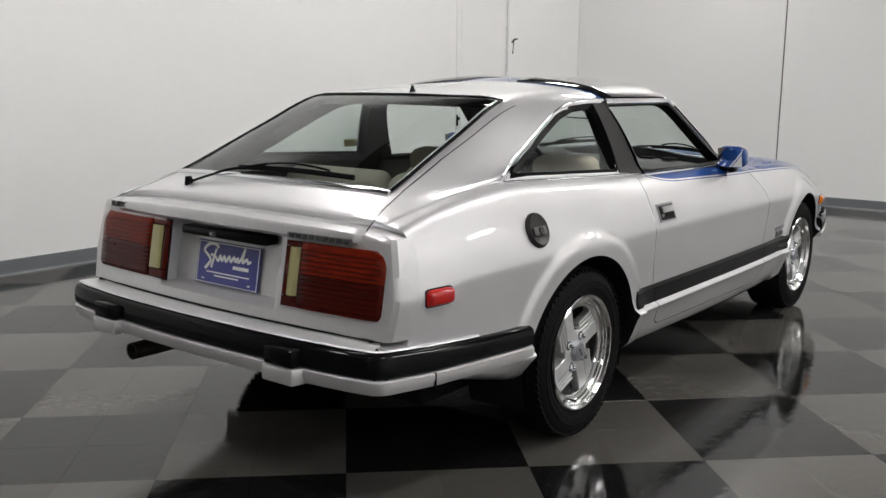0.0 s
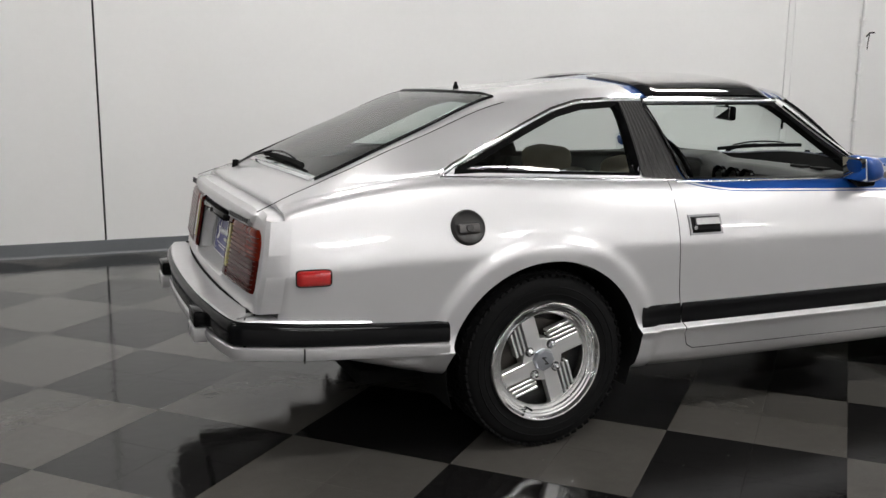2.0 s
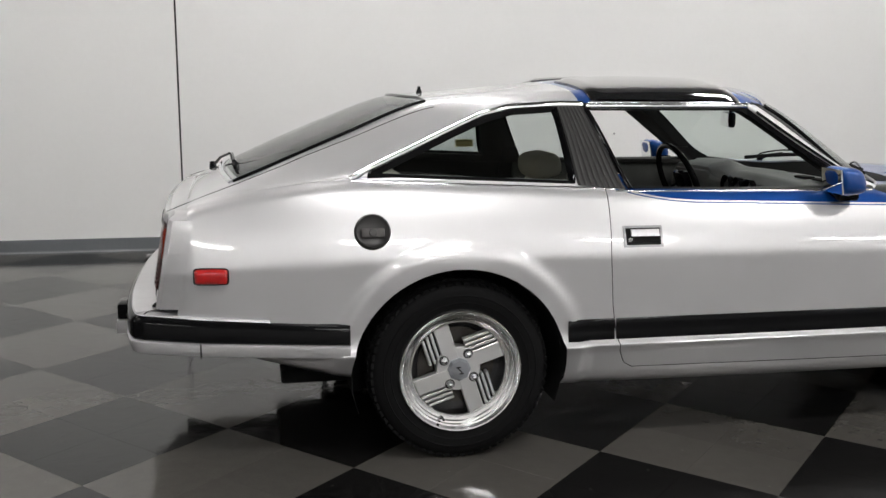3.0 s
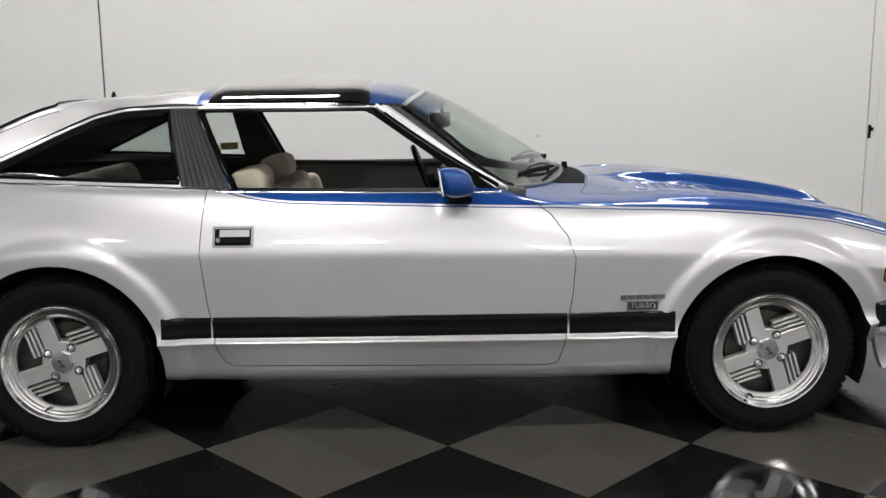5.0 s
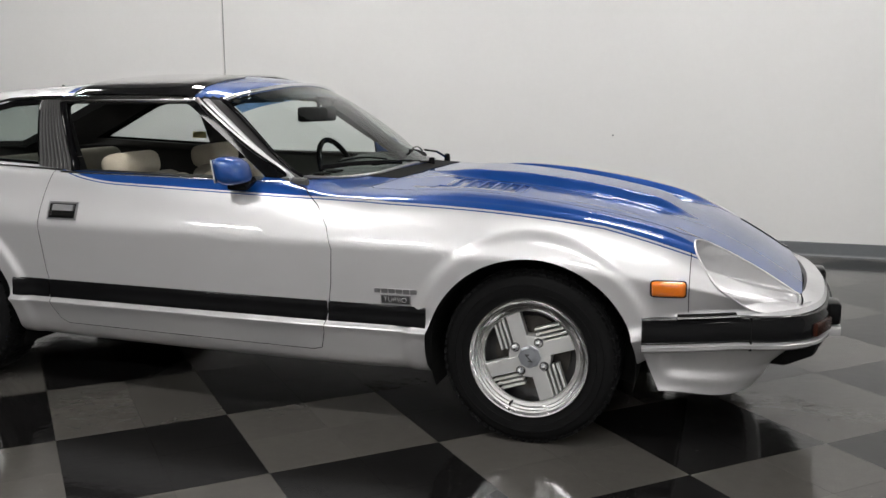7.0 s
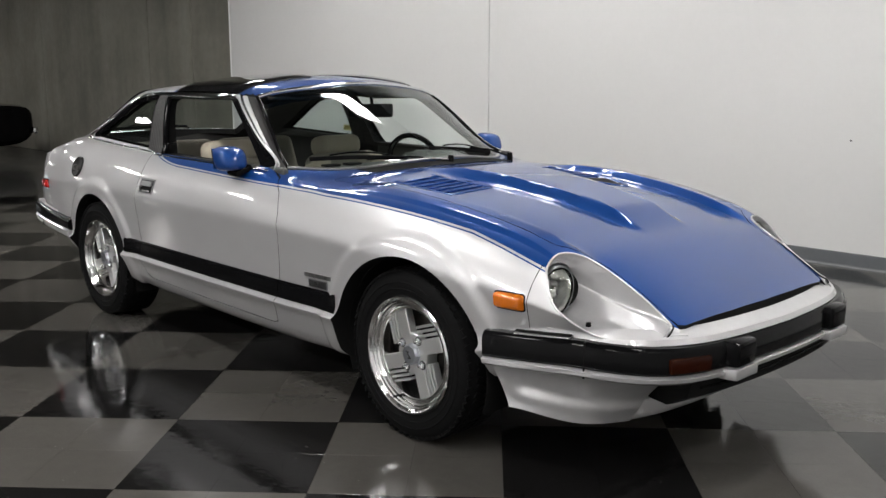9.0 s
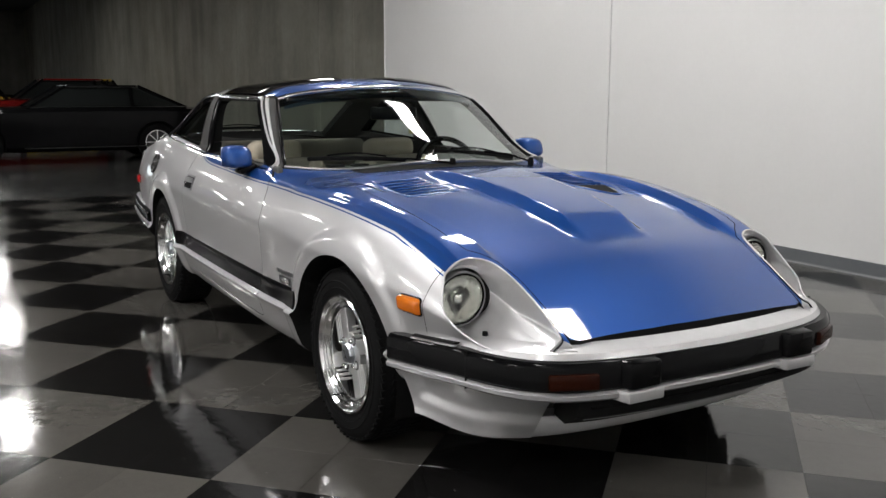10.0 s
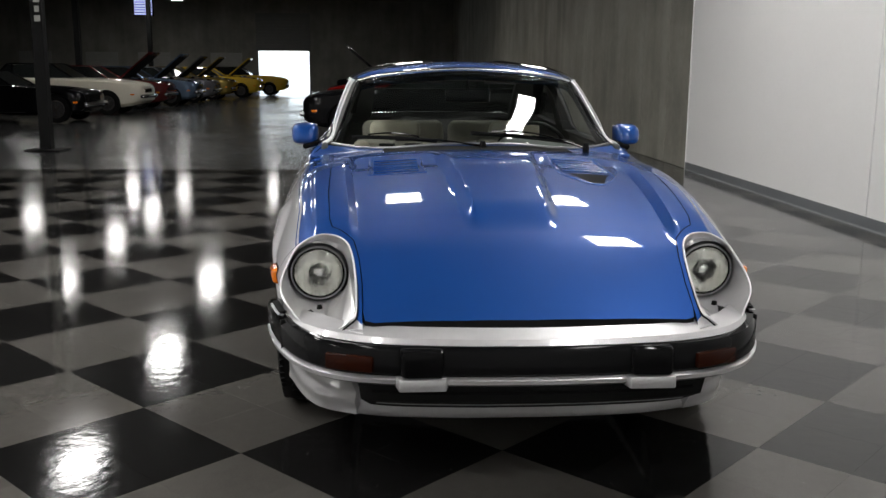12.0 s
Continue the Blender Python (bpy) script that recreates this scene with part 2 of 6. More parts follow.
# white panel wall behind the car: a dark backing with panels set before it
north = slab("wall_north", (CHECK_X, WALL_Y + 0.02, 0), (WALL_X + 0.3, WALL_Y + 0.2, HIGH), M_SEAM, "white painted panel wall with dark joints")
for a, b in ((CHECK_X, -2.500), (-2.486, 3.597), (3.605, WALL_X)):
    part("panel", box(((a + b) / 2, WALL_Y + 0.009, HIGH / 2), (b - a, 0.018, HIGH - 0.004), 0.002), M_WALL, north)
part("panel_end", box((CHECK_X - 0.006, WALL_Y + 0.10, HIGH / 2), (0.012, 0.22, HIGH)), M_WALL, north)
east = slab("wall_east", (WALL_X + 0.02, BACK_Y, 0), (WALL_X + 0.3, WALL_Y, HIGH), M_SEAM, "white painted panel wall with a dark joint")
for a, b in ((BACK_Y, -5.076), (-5.062, 1.003), (1.017, WALL_Y)):
    part("panel", box((WALL_X + 0.009, (a + b) / 2, HIGH / 2), (0.018, b - a, HIGH - 0.004), 0.002), M_WALL, east)
# grey vinyl base with a toe that curves out on to the floor
toe = [(0.0, 0.0), (0.016, 0.0), (0.014, 0.004), (0.008, 0.010), (0.006, 0.018), (0.006, 0.098), (0.004, 0.102), (0.0, 0.102)]
for name, path in (("baseboard_north", [(CHECK_X, WALL_Y, 0), (WALL_X, WALL_Y, 0)]), ("baseboard_east", [(WALL_X, WALL_Y, 0), (WALL_X, BACK_Y, 0)])):
    tagged(part(name, sweep(bmesh.new(), path, toe), M_BASE), "dark grey vinyl baseboard", "baseboard", kind="structure")

# small latch in the joint, nail heads, and the conduit with its lever
latch = thing("latch", "small black latch in the wall joint", "latch", at=pose(3.605, WALL_Y, 0.874))
part("plate", box((0.012, -0.005, 0), (0.024, 0.010, 0.11), 0.003), M_BLACK, latch)
part("bolt", box((0.026, -0.012, 0.02), (0.028, 0.014, 0.03), 0.003), M_BLACK, latch)
for x, z in ((0.939, 0.868),):
    hook = thing("wall_hook", "small dark nail sticking out of the wall", "nail", at=pose(x, WALL_Y, z))
    part("shank", lathe(bmesh.new(), [(0.0, -0.016), (0.003, -0.016), (0.003, 0.0)], 8), M_BASE, hook)
    part("head", lathe(bmesh.new(), [(0.0, -0.020), (0.007, -0.019), (0.007, -0.016), (0.0, -0.016)], 10), M_BASE, hook)
conduit = thing("conduit", "white wall conduit with clips and a black lever", "pipe", at=pose(4.515, WALL_Y, 0))
part("tube", lathe(bmesh.new(), [(0.018, 0.10), (0.018, HIGH)], 16, "z", (0, -0.022, 0)), M_WALL, conduit, smooth=50)
for z in (0.9, 1.35, 1.62, 1.86, 2.30):
    part("clip", box((0.0, -0.020, z), (0.060, 0.042, 0.022), 0.005), M_WALL, conduit)
part("lever", sweep(bmesh.new(), [(0.02, -0.05, 1.70), (0.05, -0.06, 1.735), (0.11, -0.06, 1.740)], circle(0.008, 8)), M_BLACK, conduit, smooth=50)
part("lever_cord", sweep(bmesh.new(), [(0.05, -0.06, 1.73), (0.048, -0.05, 1.66), (0.055, -0.04, 1.58)], circle(0.005, 6)), M_BLACK, conduit)
cover = thing("wall_batten", "flat white batten on the panel wall", "batten", at=pose(3.70, WALL_Y, 0))
part("strip", box((0, -0.003, HIGH / 2 + 0.05), (0.05, 0.006, HIGH - 0.11), 0.002), M_WALL, cover)


def ceiling_light(x, y, watts, z=LAMP_Z):
    t = thing("ceiling_light", "white rectangular ceiling light panel", "ceiling light", "ceiling lights", at=pose(x, y, z))
    part("frame", box((0, 0, 0.034), (1.16, 0.52, 0.05), 0.008), M_WALL, t)
    part("diffuser", box((0, 0, 0.0), (1.08, 0.44, 0.012), 0.003), M_LAMP, t)
    part("hanger", box((0, 0, 0.06 + (HIGH - z - 0.06) / 2), (0.02, 0.02, HIGH - z - 0.06)), M_BLACK, t)
    lamp = bpy.data.lights.new("panel", "AREA")
    lamp.shape, lamp.size, lamp.size_y, lamp.energy, lamp.color = "RECTANGLE", 1.08, 0.44, watts, (1, 0.985, 0.965)
    ob = new("panel_light", lamp)
    ob.location = (x, y, z - 0.02)


for x, y, w in BAY_LAMPS + HALL_LAMPS:
    ceiling_light(x, y, w)
# unseen fill for the far end, built like the other panels
for x, y, w in FAR_FILL_LAMPS:
    ceiling_light(x, y, w, 5.25)

# ---- the car ----
CAR = thing("sports_car", "silver and blue two-tone sports coupe with black side stripe", "car", at=pose(0, 0.043, 0, 0, 0, 0.7))
AXLE, HUB_Z = 1.26, 0.298

# Rows along the car: half width, bottom, crease height
PLAN = [(-2.22, 0.730, 0.43, 0.64), (-2.15, 0.750, 0.41, 0.66), (-2.0, 0.768, 0.36, 0.68), (-1.5, 0.802, 0.25, 0.695), (-0.57, 0.832, 0.203, 0.695),
        (0.52, 0.848, 0.198, 0.688), (0.9, 0.836, 0.203, 0.675), (1.3, 0.814, 0.22, 0.65), (1.6, 0.789, 0.23, 0.615), (1.66, 0.783, 0.30, 0.607), (1.72, 0.777, 0.37, 0.60), (1.8, 0.769, 0.375, 0.59),
        (1.95, 0.740, 0.375, 0.555), (2.08, 0.672, 0.375, 0.50), (2.16, 0.575, 0.375, 0.475), (2.21, 0.465, 0.375, 0.465)]
# shoulder: half width less this, height
SHOULDER = [(-2.22, 0.030, 0.832), (-2.15, 0.060, 0.852), (-2.0, 0.085, 0.885), (-1.77, 0.09, 0.915), (-1.58, 0.10, 0.925), (-0.75, 0.10, 0.902), (0.3, 0.10, 0.878),
            (0.5, 0.10, 0.850), (1.0, 0.10, 0.844), (1.38, 0.10, 0.808), (1.66, 0.10, 0.754), (1.82, 0.085, 0.704), (1.95, 0.075, 0.636), (2.08, 0.07, 0.562), (2.16, 0.065, 0.518), (2.21, 0.06, 0.50)]
# greenhouse foot: y, z
FOOT = [(-2.22, 0.60, 0.844), (-2.15, 0.62, 0.860), (-2.0, 0.645, 0.898), (-1.6, 0.655, 0.950), (-0.75, 0.690, 0.915), (0.3, 0.705, 0.895), (0.36, 0.69, 0.885),
        (0.5, 0.66, 0.865), (1.0, 0.65, 0.853), (1.66, 0.62, 0.772), (1.95, 0.56, 0.668), (2.08, 0.50, 0.585), (2.21, 0.36, 0.508)]
# cant rail: y, z
RAIL = [(-2.22, 0.58, 0.846), (-2.0, 0.60, 0.912), (-1.6, 0.640, 0.965), (-1.26, 0.606, 1.110), (-1.10, 0.592, 1.175), (-0.87, 0.586, 1.200), (-0.15, 0.590, 1.197), (-0.08, 0.575, 1.185),
        (0.33, 0.665, 0.900), (0.45, 0.50, 0.893), (0.56, 0.30, 0.898), (0.66, 0.45, 0.882), (1.0, 0.45, 0.873), (1.66, 0.43, 0.805), (1.95, 0.38, 0.705), (2.08, 0.34, 0.612), (2.21, 0.24, 0.512)]
# hatch and roof edge: y, z
EDGE = [(-2.22, 0.50, 0.850), (-2.0, 0.490, 0.932), (-1.78, 0.488, 1.030), (-1.60, 0.486, 1.105), (-1.31, 0.480, 1.212), (-1.1, 0.480, 1.230), (-0.8, 0.480, 1.242), (-0.15, 0.480, 1.246), (-0.03, 0.470, 1.213),
        (0.33, 0.40, 1.020), (0.45, 0.30, 0.960), (0.56, 0.15, 0.925), (0.66, 0.25, 0.893), (1.0, 0.25, 0.888), (1.66, 0.24, 0.825), (1.95, 0.2, 0.735), (2.08, 0.18, 0.635), (2.21, 0.12, 0.516)]
# middle line
CENTRE = [(-2.22, 0.856), (-2.15, 0.884), (-2.02, 0.955), (-1.67, 1.110), (-1.37, 1.214), (-1.2, 1.234), (-0.97, 1.255), (-0.80, 1.271), (-0.55, 1.292), (-0.19, 1.286), (-0.05, 1.274), (0.04, 1.250),
          (0.33, 1.094), (0.5, 0.990), (0.60, 0.920), (0.66, 0.902), (1.05, 0.885), (1.4, 0.842), (1.6, 0.803), (1.7, 0.778), (1.8, 0.737), (1.9, 0.693), (2.0, 0.646), (2.10, 0.583), (2.15, 0.552), (2.21, 0.514)]


# steps of a slice at the shoulder, the greenhouse foot, the cant rail and the roof edge
U_SHOULDER, U_FOOT, U_RAIL, U_EDGE = 60, 66, 80, 88


def section(x, inset=0.0, floor=None):
    """Points of half a slice of the car, from the middle of its underside to the middle of its top."""
    w, zb, zc = spline(PLAN, x)
    off, zs = spline(SHOULDER, x)
    zc = min(zc, zs - 0.06)
    yf, zf = spline(FOOT, x)
    yr, zr = spline(RAIL, x)
    ye, ze = spline(EDGE, x)
    zm = spline(CENTRE, x)
    if x > 0.62:
        k = ease(0.62, 0.74, x)
        ys = w - off
        for n, f in enumerate((0.93, 0.66, 0.36)):
            y, z = ys * f, zs + (zm - zs) * (1 - f ** 2.3)
            if n == 0:
                yf, zf = yf + (y - yf) * k, zf + (z - zf) * k
            elif n == 1:
                yr, zr = yr + (y - yr) * k, zr + (z - zr) * k
            else:
                ye, ze = ye + (y - ye) * k, ze + (z - ze) * k
    lift = max(0.0, zb + 0.05 - 0.340)
    f = ease(-1.62, -1.78, x)
    q = 1 - f
    keys = [(0, zb), (w - 0.07, zb), (w - 0.044 * q - 0.020 * f, zb + 0.05), (w - 0.004 * q - 0.014 * f, 0.366 + lift), (w + 0.013 * q - 0.012 * f, 0.387 + lift), (w - 0.012 * q - 0.010 * f, 0.400 + lift), (w - 0.020 * q - 0.008 * f, 0.43 + lift), (w, zc), (w - off * 0.603, zc + (zs - zc) * 0.72), (w - off, zs), (yf, zf), (yr, zr), (ye, ze), (0, zm)]
    if inset:
        keys = [(max(0, y - (inset * 1.6 if k < 11 else inset * 0.8)), (max(floor, zb + 0.06) if k < 3 else max(z, zb + 0.06) - (inset if k > 9 else 0))) for k, (y, z) in enumerate(keys)]
    counts = (3, 2, 3, 4, 4, 2, 20, 16, 6, 6, 14, 8, 22)
    yw, off_w = keys[7][0], keys[7][0] - keys[9][0]
    bend = 0.48 + 0.14 * ease(-0.9, -1.6, x)
    pts = []
    for k, n in enumerate(counts):
        (y0, z0), (y1, z1) = keys[k], keys[k + 1]
        bulge = 0.012 if k == 10 else 0.0
        for i in range(n):
            t = i / n
            y, z = y0 + (y1 - y0) * t, z0 + (z1 - z0) * t
            if k in (7, 8):
                g = 0.72 * t if k == 7 else 0.72 + 0.28 * t
                y, z = yw - off_w * (bend * g + (1 - bend) * g * g), zc + (zs - zc) * g
            if k == 12:
                z = z0 + (z1 - z0) * (1 - (1 - t) ** 2)
            y += bulge * 4 * t * (1 - t)
            pts.append([y, z])
    pts.append([0.0, zm if not inset else zm - inset])
    arr = np.array(pts)
    if x > 0.62 and not inset:
        k = ease(0.62, 0.74, x)
        ys = w - off
        f = np.clip(arr[U_SHOULDER:, 0] / ys, 0, 1)
        arr[U_SHOULDER:, 1] += (zs + (zm - zs) * (1 - f ** 2.3) - arr[U_SHOULDER:, 1]) * k
    for n in range(22 if x > 0.62 else 6):
        mid = arr.copy()
        mid[1:-1] = 0.25 * arr[:-2] + 0.5 * arr[1:-1] + 0.25 * arr[2:]
        if n > 1:
            hold = U_SHOULDER - (9 if x > 0.62 else 4)
            mid[:hold] = arr[:hold]
        arr = mid
    return arr


GRID = {}


def slices(stations, inset=0.0, floor=None):
    """All slices, eased from one to the next."""
    rows = np.array([section(x, inset, floor) for x in stations])
    xs = np.array(stations)
    calm = np.where(xs > 0.75, 1.0, np.where((xs < 0.2) & (xs > -2.12), 1.0, 0.25))[1:-1, None, None]
    front = np.clip((xs - 0.85) / 0.25, 0, 1)[1:-1, None, None]
    step = np.diff(xs)
    a, b = step[:-1, None, None], step[1:, None, None]
    for n in range(100):
        mid = (rows[:-2] * b + rows[2:] * a) / (a + b)
        rows[1:-1] += (mid - rows[1:-1]) * 0.5 * (calm if n < 14 else front)
    return rows


def steps(*runs):
    out = [runs[0][0]]
    for a, b, d in runs:
        n = max(1, round((b - a) / d))
        out += [a + (b - a) * (k + 1) / n for k in range(n)]
    return out


STATIONS = steps((-2.22, -1.78, 0.022), (-1.78, -0.74, 0.0125), (-0.74, 0.2, 0.03), (0.2, 0.76, 0.02), (0.76, 2.2, 0.0125), (2.2, 2.21, 0.01))
ROWS = slices(STATIONS)


def bulge(x, y):
    """Height of the bonnet's raised middle, the hollow beside it and the crown of the wing."""
    if not 0.6 < x < 1.98:
        return 0.0
    a = abs(y)
    rise = min(1.0, max(0.0, (0.225 - 0.065 * (x - 0.7) - a) / 0.040))
    rise = (0.6 * rise + 0.4 * ease(0, 1, rise)) * ease(0.68, 0.9, x) * (1 - ease(1.62, 1.80, x))
    step = 0.548 - 0.030 * ease(1.2, 1.85, x)
    up = ease(step - 0.020, step + 0.020, a)
    along = ease(0.72, 1.0, x) * (1 - ease(1.66, 1.90, x))
    return 0.017 * rise + along * (0.013 * up * (1 - ease(0.63, 0.76, a)) - 0.019 * (1 - up) * (1 - rise))


def flare(x, y, z):
    """How far the wheel arches stand out."""
    out = 0.0
    if z < 0.82:
        for ax in (-AXLE, AXLE):
            r = math.hypot(x - ax, z - HUB_Z)
            out += 0.016 * (1 - ease(0.418, 0.462, r)) * ease(0.30, 0.5, y)
    return out


def outline(x):
    """The slice at x, between its neighbours, with arches and bulge."""
    i = min(max(int(np.searchsorted(STATIONS, x)) - 1, 0), len(STATIONS) - 2)
    t = min(1.0, max(0.0, (x - STATIONS[i]) / (STATIONS[i + 1] - STATIONS[i])))
    arr = ROWS[i] * (1 - t) + ROWS[i + 1] * t
    arr = arr.copy()
    arr[:, 0] += [flare(x, y, z) for y, z in arr]
    arr[:, 1] += [bulge(x, y) if k > U_FOOT - 3 else 0 for k, (y, _) in enumerate(arr)]
    return arr


def skin(x, u, off=0.0):
    """A point of the skin at the slice x, at step u of the slice , moved out by off."""
    arr = outline(x)
    i = min(int(u), len(arr) - 2)
    p = arr[i] + (arr[i + 1] - arr[i]) * (u - i)
    d = arr[i + 1] - arr[max(0, i - 1)]
    n = np.array([d[1], -d[0]]) / (np.linalg.norm(d) + 1e-9)
    return p[0] + n[0] * off, p[1] + n[1] * off


def side_y(x, z):
    """Half width of the skin at a height, from the sill to the roof."""
    arr = outline(x)[5:U_EDGE + 2]
    i = int(np.argmax(arr[:, 1] >= z)) if (arr[:, 1] >= z).any() else len(arr) - 1
    i = max(i, 1)
    t = (z - arr[i - 1, 1]) / (arr[i, 1] - arr[i - 1, 1] + 1e-9)
    return float(arr[i - 1, 0] + (arr[i, 0] - arr[i - 1, 0]) * min(max(t, 0), 1))


def top_z(x, y):
    """Height of the skin over a place."""
    arr = outline(x)[U_SHOULDER:]
    return float(np.interp(abs(y), arr[::-1, 0], arr[::-1, 1]))


def tail_x(y, z):
    """Where the tail panel stands: it leans back towards its foot and bows in plan."""
    return -2.235 - 0.18 * (0.80 - min(z, 0.86)) + 0.035 * (y / 0.70) ** 2


def loft(stations, rows, plain=False):
    bm = bmesh.new()
    rings = []
    for x, arr in zip(stations, rows):
        lines = []
        for side in (-1, 1):
            line = []
            for k, (y, z) in enumerate(arr):
                xx = x
                if not plain:
                    y = y + flare(x, y, z)
                    z = z + (bulge(x, y) if k > U_FOOT - 3 else 0)
                    if x < -2.1:
                        xx = x + ease(-2.08, -2.22, x) * (tail_x(y, z) + 0.070 - x)
                line.append((xx, side * y, z))
            lines.append(line)
        left = [bm.verts.new(p) for p in lines[0]]
        right = [bm.verts.new(p) for p in lines[1][1:-1]]
        rings.append(left + right[::-1])
    m = len(rings[0])
    for a, b in zip(rings, rings[1:]):
        for j in range(m):
            bm.faces.new((a[j], a[(j + 1) % m], b[(j + 1) % m], b[j]))
    bm.faces.new(rings[0])
    bm.faces.new(rings[-1][::-1])
    bmesh.ops.recalc_face_normals(bm, faces=bm.faces)
    return bm


def tint(bm, index):
    for f in bm.faces:
        f.material_index = index
    return bm


def mirrored(bm):
    """The same, with its mirror image across the car's middle."""
    other = bm.copy()
    bmesh.ops.scale(other, vec=(1, -1, 1), verts=other.verts)
    bmesh.ops.reverse_faces(other, faces=other.faces)
    return [bm, other]


def shrink(poly, d):
    """A polygon drawn in by d."""
    n = len(poly)
    area = sum(poly[i][0] * poly[(i + 1) % n][1] - poly[(i + 1) % n][0] * poly[i][1] for i in range(n))
    s = 1 if area > 0 else -1
    out = []
    for i in range(n):
        (ax, ay), (bx, by), (cx, cy) = poly[i - 1], poly[i], poly[(i + 1) % n]
        e1, e2 = Vector((bx - ax, by - ay)).normalized(), Vector((cx - bx, cy - by)).normalized()
        n1, n2 = Vector((-e1.y, e1.x)) * s, Vector((-e2.y, e2.x)) * s
        b = (n1 + n2)
        b = b / max(0.3, b.length_squared / 2) if b.length > 1e-6 else n1
        out.append((bx + b.x * d, by + b.y * d))
    return out


def sheet(fn, nu, nv, thick=None):
    """A grid of fn(u, v) over 0..1; with thick, a slab from fn(u, v, 0) to fn(u, v, 1)."""
    bm = bmesh.new()
    def grid(h):
        return [[bm.verts.new(fn(i / nu, j / nv, h) if thick else fn(i / nu, j / nv)) for j in range(nv + 1)] for i in range(nu + 1)]
    g = grid(1)
    for i in range(nu):
        for j in range(nv):
            bm.faces.new((g[i][j], g[i + 1][j], g[i + 1][j + 1], g[i][j + 1]))
    if thick:
        h = grid(0)
        for i in range(nu):
            for j in range(nv):
                bm.faces.new((h[i][j + 1], h[i + 1][j + 1], h[i + 1][j], h[i][j]))
        for i in range(nu):
            for a, b in ((0, 0), (nv, nv)):
                bm.faces.new((g[i][a], g[i + 1][a], h[i + 1][a], h[i][a]))
        for j in range(nv):
            for a in (0, nu):
                bm.faces.new((g[a][j], g[a][j + 1], h[a][j + 1], h[a][j]))
    bmesh.ops.recalc_face_normals(bm, faces=bm.faces)
    return bm


# ---- the car: paint and panels ----
def paint(name, two_tone=True, base=(0.60, 0.596, 0.61), blue=(0.0025, 0.050, 0.238)):
    """Metallic paint under lacquer; blue above the line of the pinstripe."""
    mat = material(name, base, 0.32, metal=0.45, coat=1.0, spec=0.15)
    nt = mat.node_tree
    p = nt.nodes["Principled BSDF"]
    tc, sep = nt.nodes.new("ShaderNodeTexCoord"), nt.nodes.new("ShaderNodeSeparateXYZ")
    nt.links.new(tc.outputs["Object"], sep.inputs[0])
    flake = nt.nodes.new("ShaderNodeTexNoise")
    flake.inputs["Scale"].default_value, flake.inputs["Detail"].default_value = 900, 2
    nt.links.new(tc.outputs["Object"], flake.inputs["Vector"])
    cloud = nt.nodes.new("ShaderNodeTexNoise")
    cloud.inputs["Scale"].default_value = 3
    nt.links.new(tc.outputs["Object"], cloud.inputs["Vector"])

    def calc(op, a, b=None, c=None):
        n = nt.nodes.new("ShaderNodeMath")
        n.operation = op
        for k, v in enumerate((a, b, c)):
            if v is None:
                continue
            if isinstance(v, (int, float)):
                n.inputs[k].default_value = v
            else:
                nt.links.new(v, n.inputs[k])
        return n.outputs[0]

    x, z = sep.outputs[0], sep.outputs[2]
    if two_tone:
        front = calc("MAXIMUM", calc("SUBTRACT", x, 0.5), 0.0)
        back = calc("MAXIMUM", calc("SUBTRACT", -0.40, x), 0.0)
        d2 = calc("MULTIPLY", front, front)
        line = calc("SUBTRACT", 0.858, calc("MULTIPLY", calc("MINIMUM", x, 0.5), 0.030))
        line = calc("SUBTRACT", line, calc("MULTIPLY", calc("MINIMUM", front, 0.25), 0.030))
        line = calc("SUBTRACT", line, calc("MULTIPLY", d2, calc("MULTIPLY_ADD", front, 0.033, 0.03)))
        line = calc("ADD", line, calc("MULTIPLY", calc("MULTIPLY", back, back), 0.42))
        line = calc("SUBTRACT", line, calc("MULTIPLY", calc("MAXIMUM", calc("SUBTRACT", x, 1.5), 0.0), 0.08))
        dz = calc("SUBTRACT", z, line)
        over = calc("GREATER_THAN", dz, 0.0)
        pin = calc("MULTIPLY", calc("GREATER_THAN", dz, -0.0095), calc("LESS_THAN", dz, -0.0058))
        mask = calc("MULTIPLY", calc("MAXIMUM", over, pin), calc("GREATER_THAN", x, -0.79))
        mask = calc("MULTIPLY", mask, calc("LESS_THAN", x, 1.93))
        # the strip between the bonnet and the headlamp scoop is blue too
        strip = calc("MULTIPLY", calc("MULTIPLY", calc("GREATER_THAN", x, 1.6), calc("GREATER_THAN", calc("ABSOLUTE", sep.outputs[1]), 0.46)), calc("LESS_THAN", calc("ABSOLUTE", sep.outputs[1]), calc("MULTIPLY_ADD", calc("MAXIMUM", calc("SUBTRACT", 1.92, x), 0.0), 0.55, 0.522)))
        strip = calc("MULTIPLY", strip, calc("LESS_THAN", x, 2.160))
        mask = calc("MAXIMUM", mask, calc("MULTIPLY", strip, calc("GREATER_THAN", z, calc("MULTIPLY_ADD", x, -0.60, 1.815))))
    else:
        mask = calc("MULTIPLY", 1.0, 1.0)
    mix = nt.nodes.new("ShaderNodeMix")
    mix.data_type = "RGBA"
    nt.links.new(mask, mix.inputs["Factor"])
    mix.inputs["A"].default_value, mix.inputs["B"].default_value = (*base, 1), (*blue, 1)
    vary = calc("ADD", calc("MULTIPLY", flake.outputs["Fac"], 0.22), calc("MULTIPLY_ADD", cloud.outputs["Fac"], 0.10, 0.84))
    vm = nt.nodes.new("ShaderNodeVectorMath")
    vm.operation = "SCALE"
    nt.links.new(mix.outputs["Result"], vm.inputs[0])
    nt.links.new(vary, vm.inputs["Scale"])
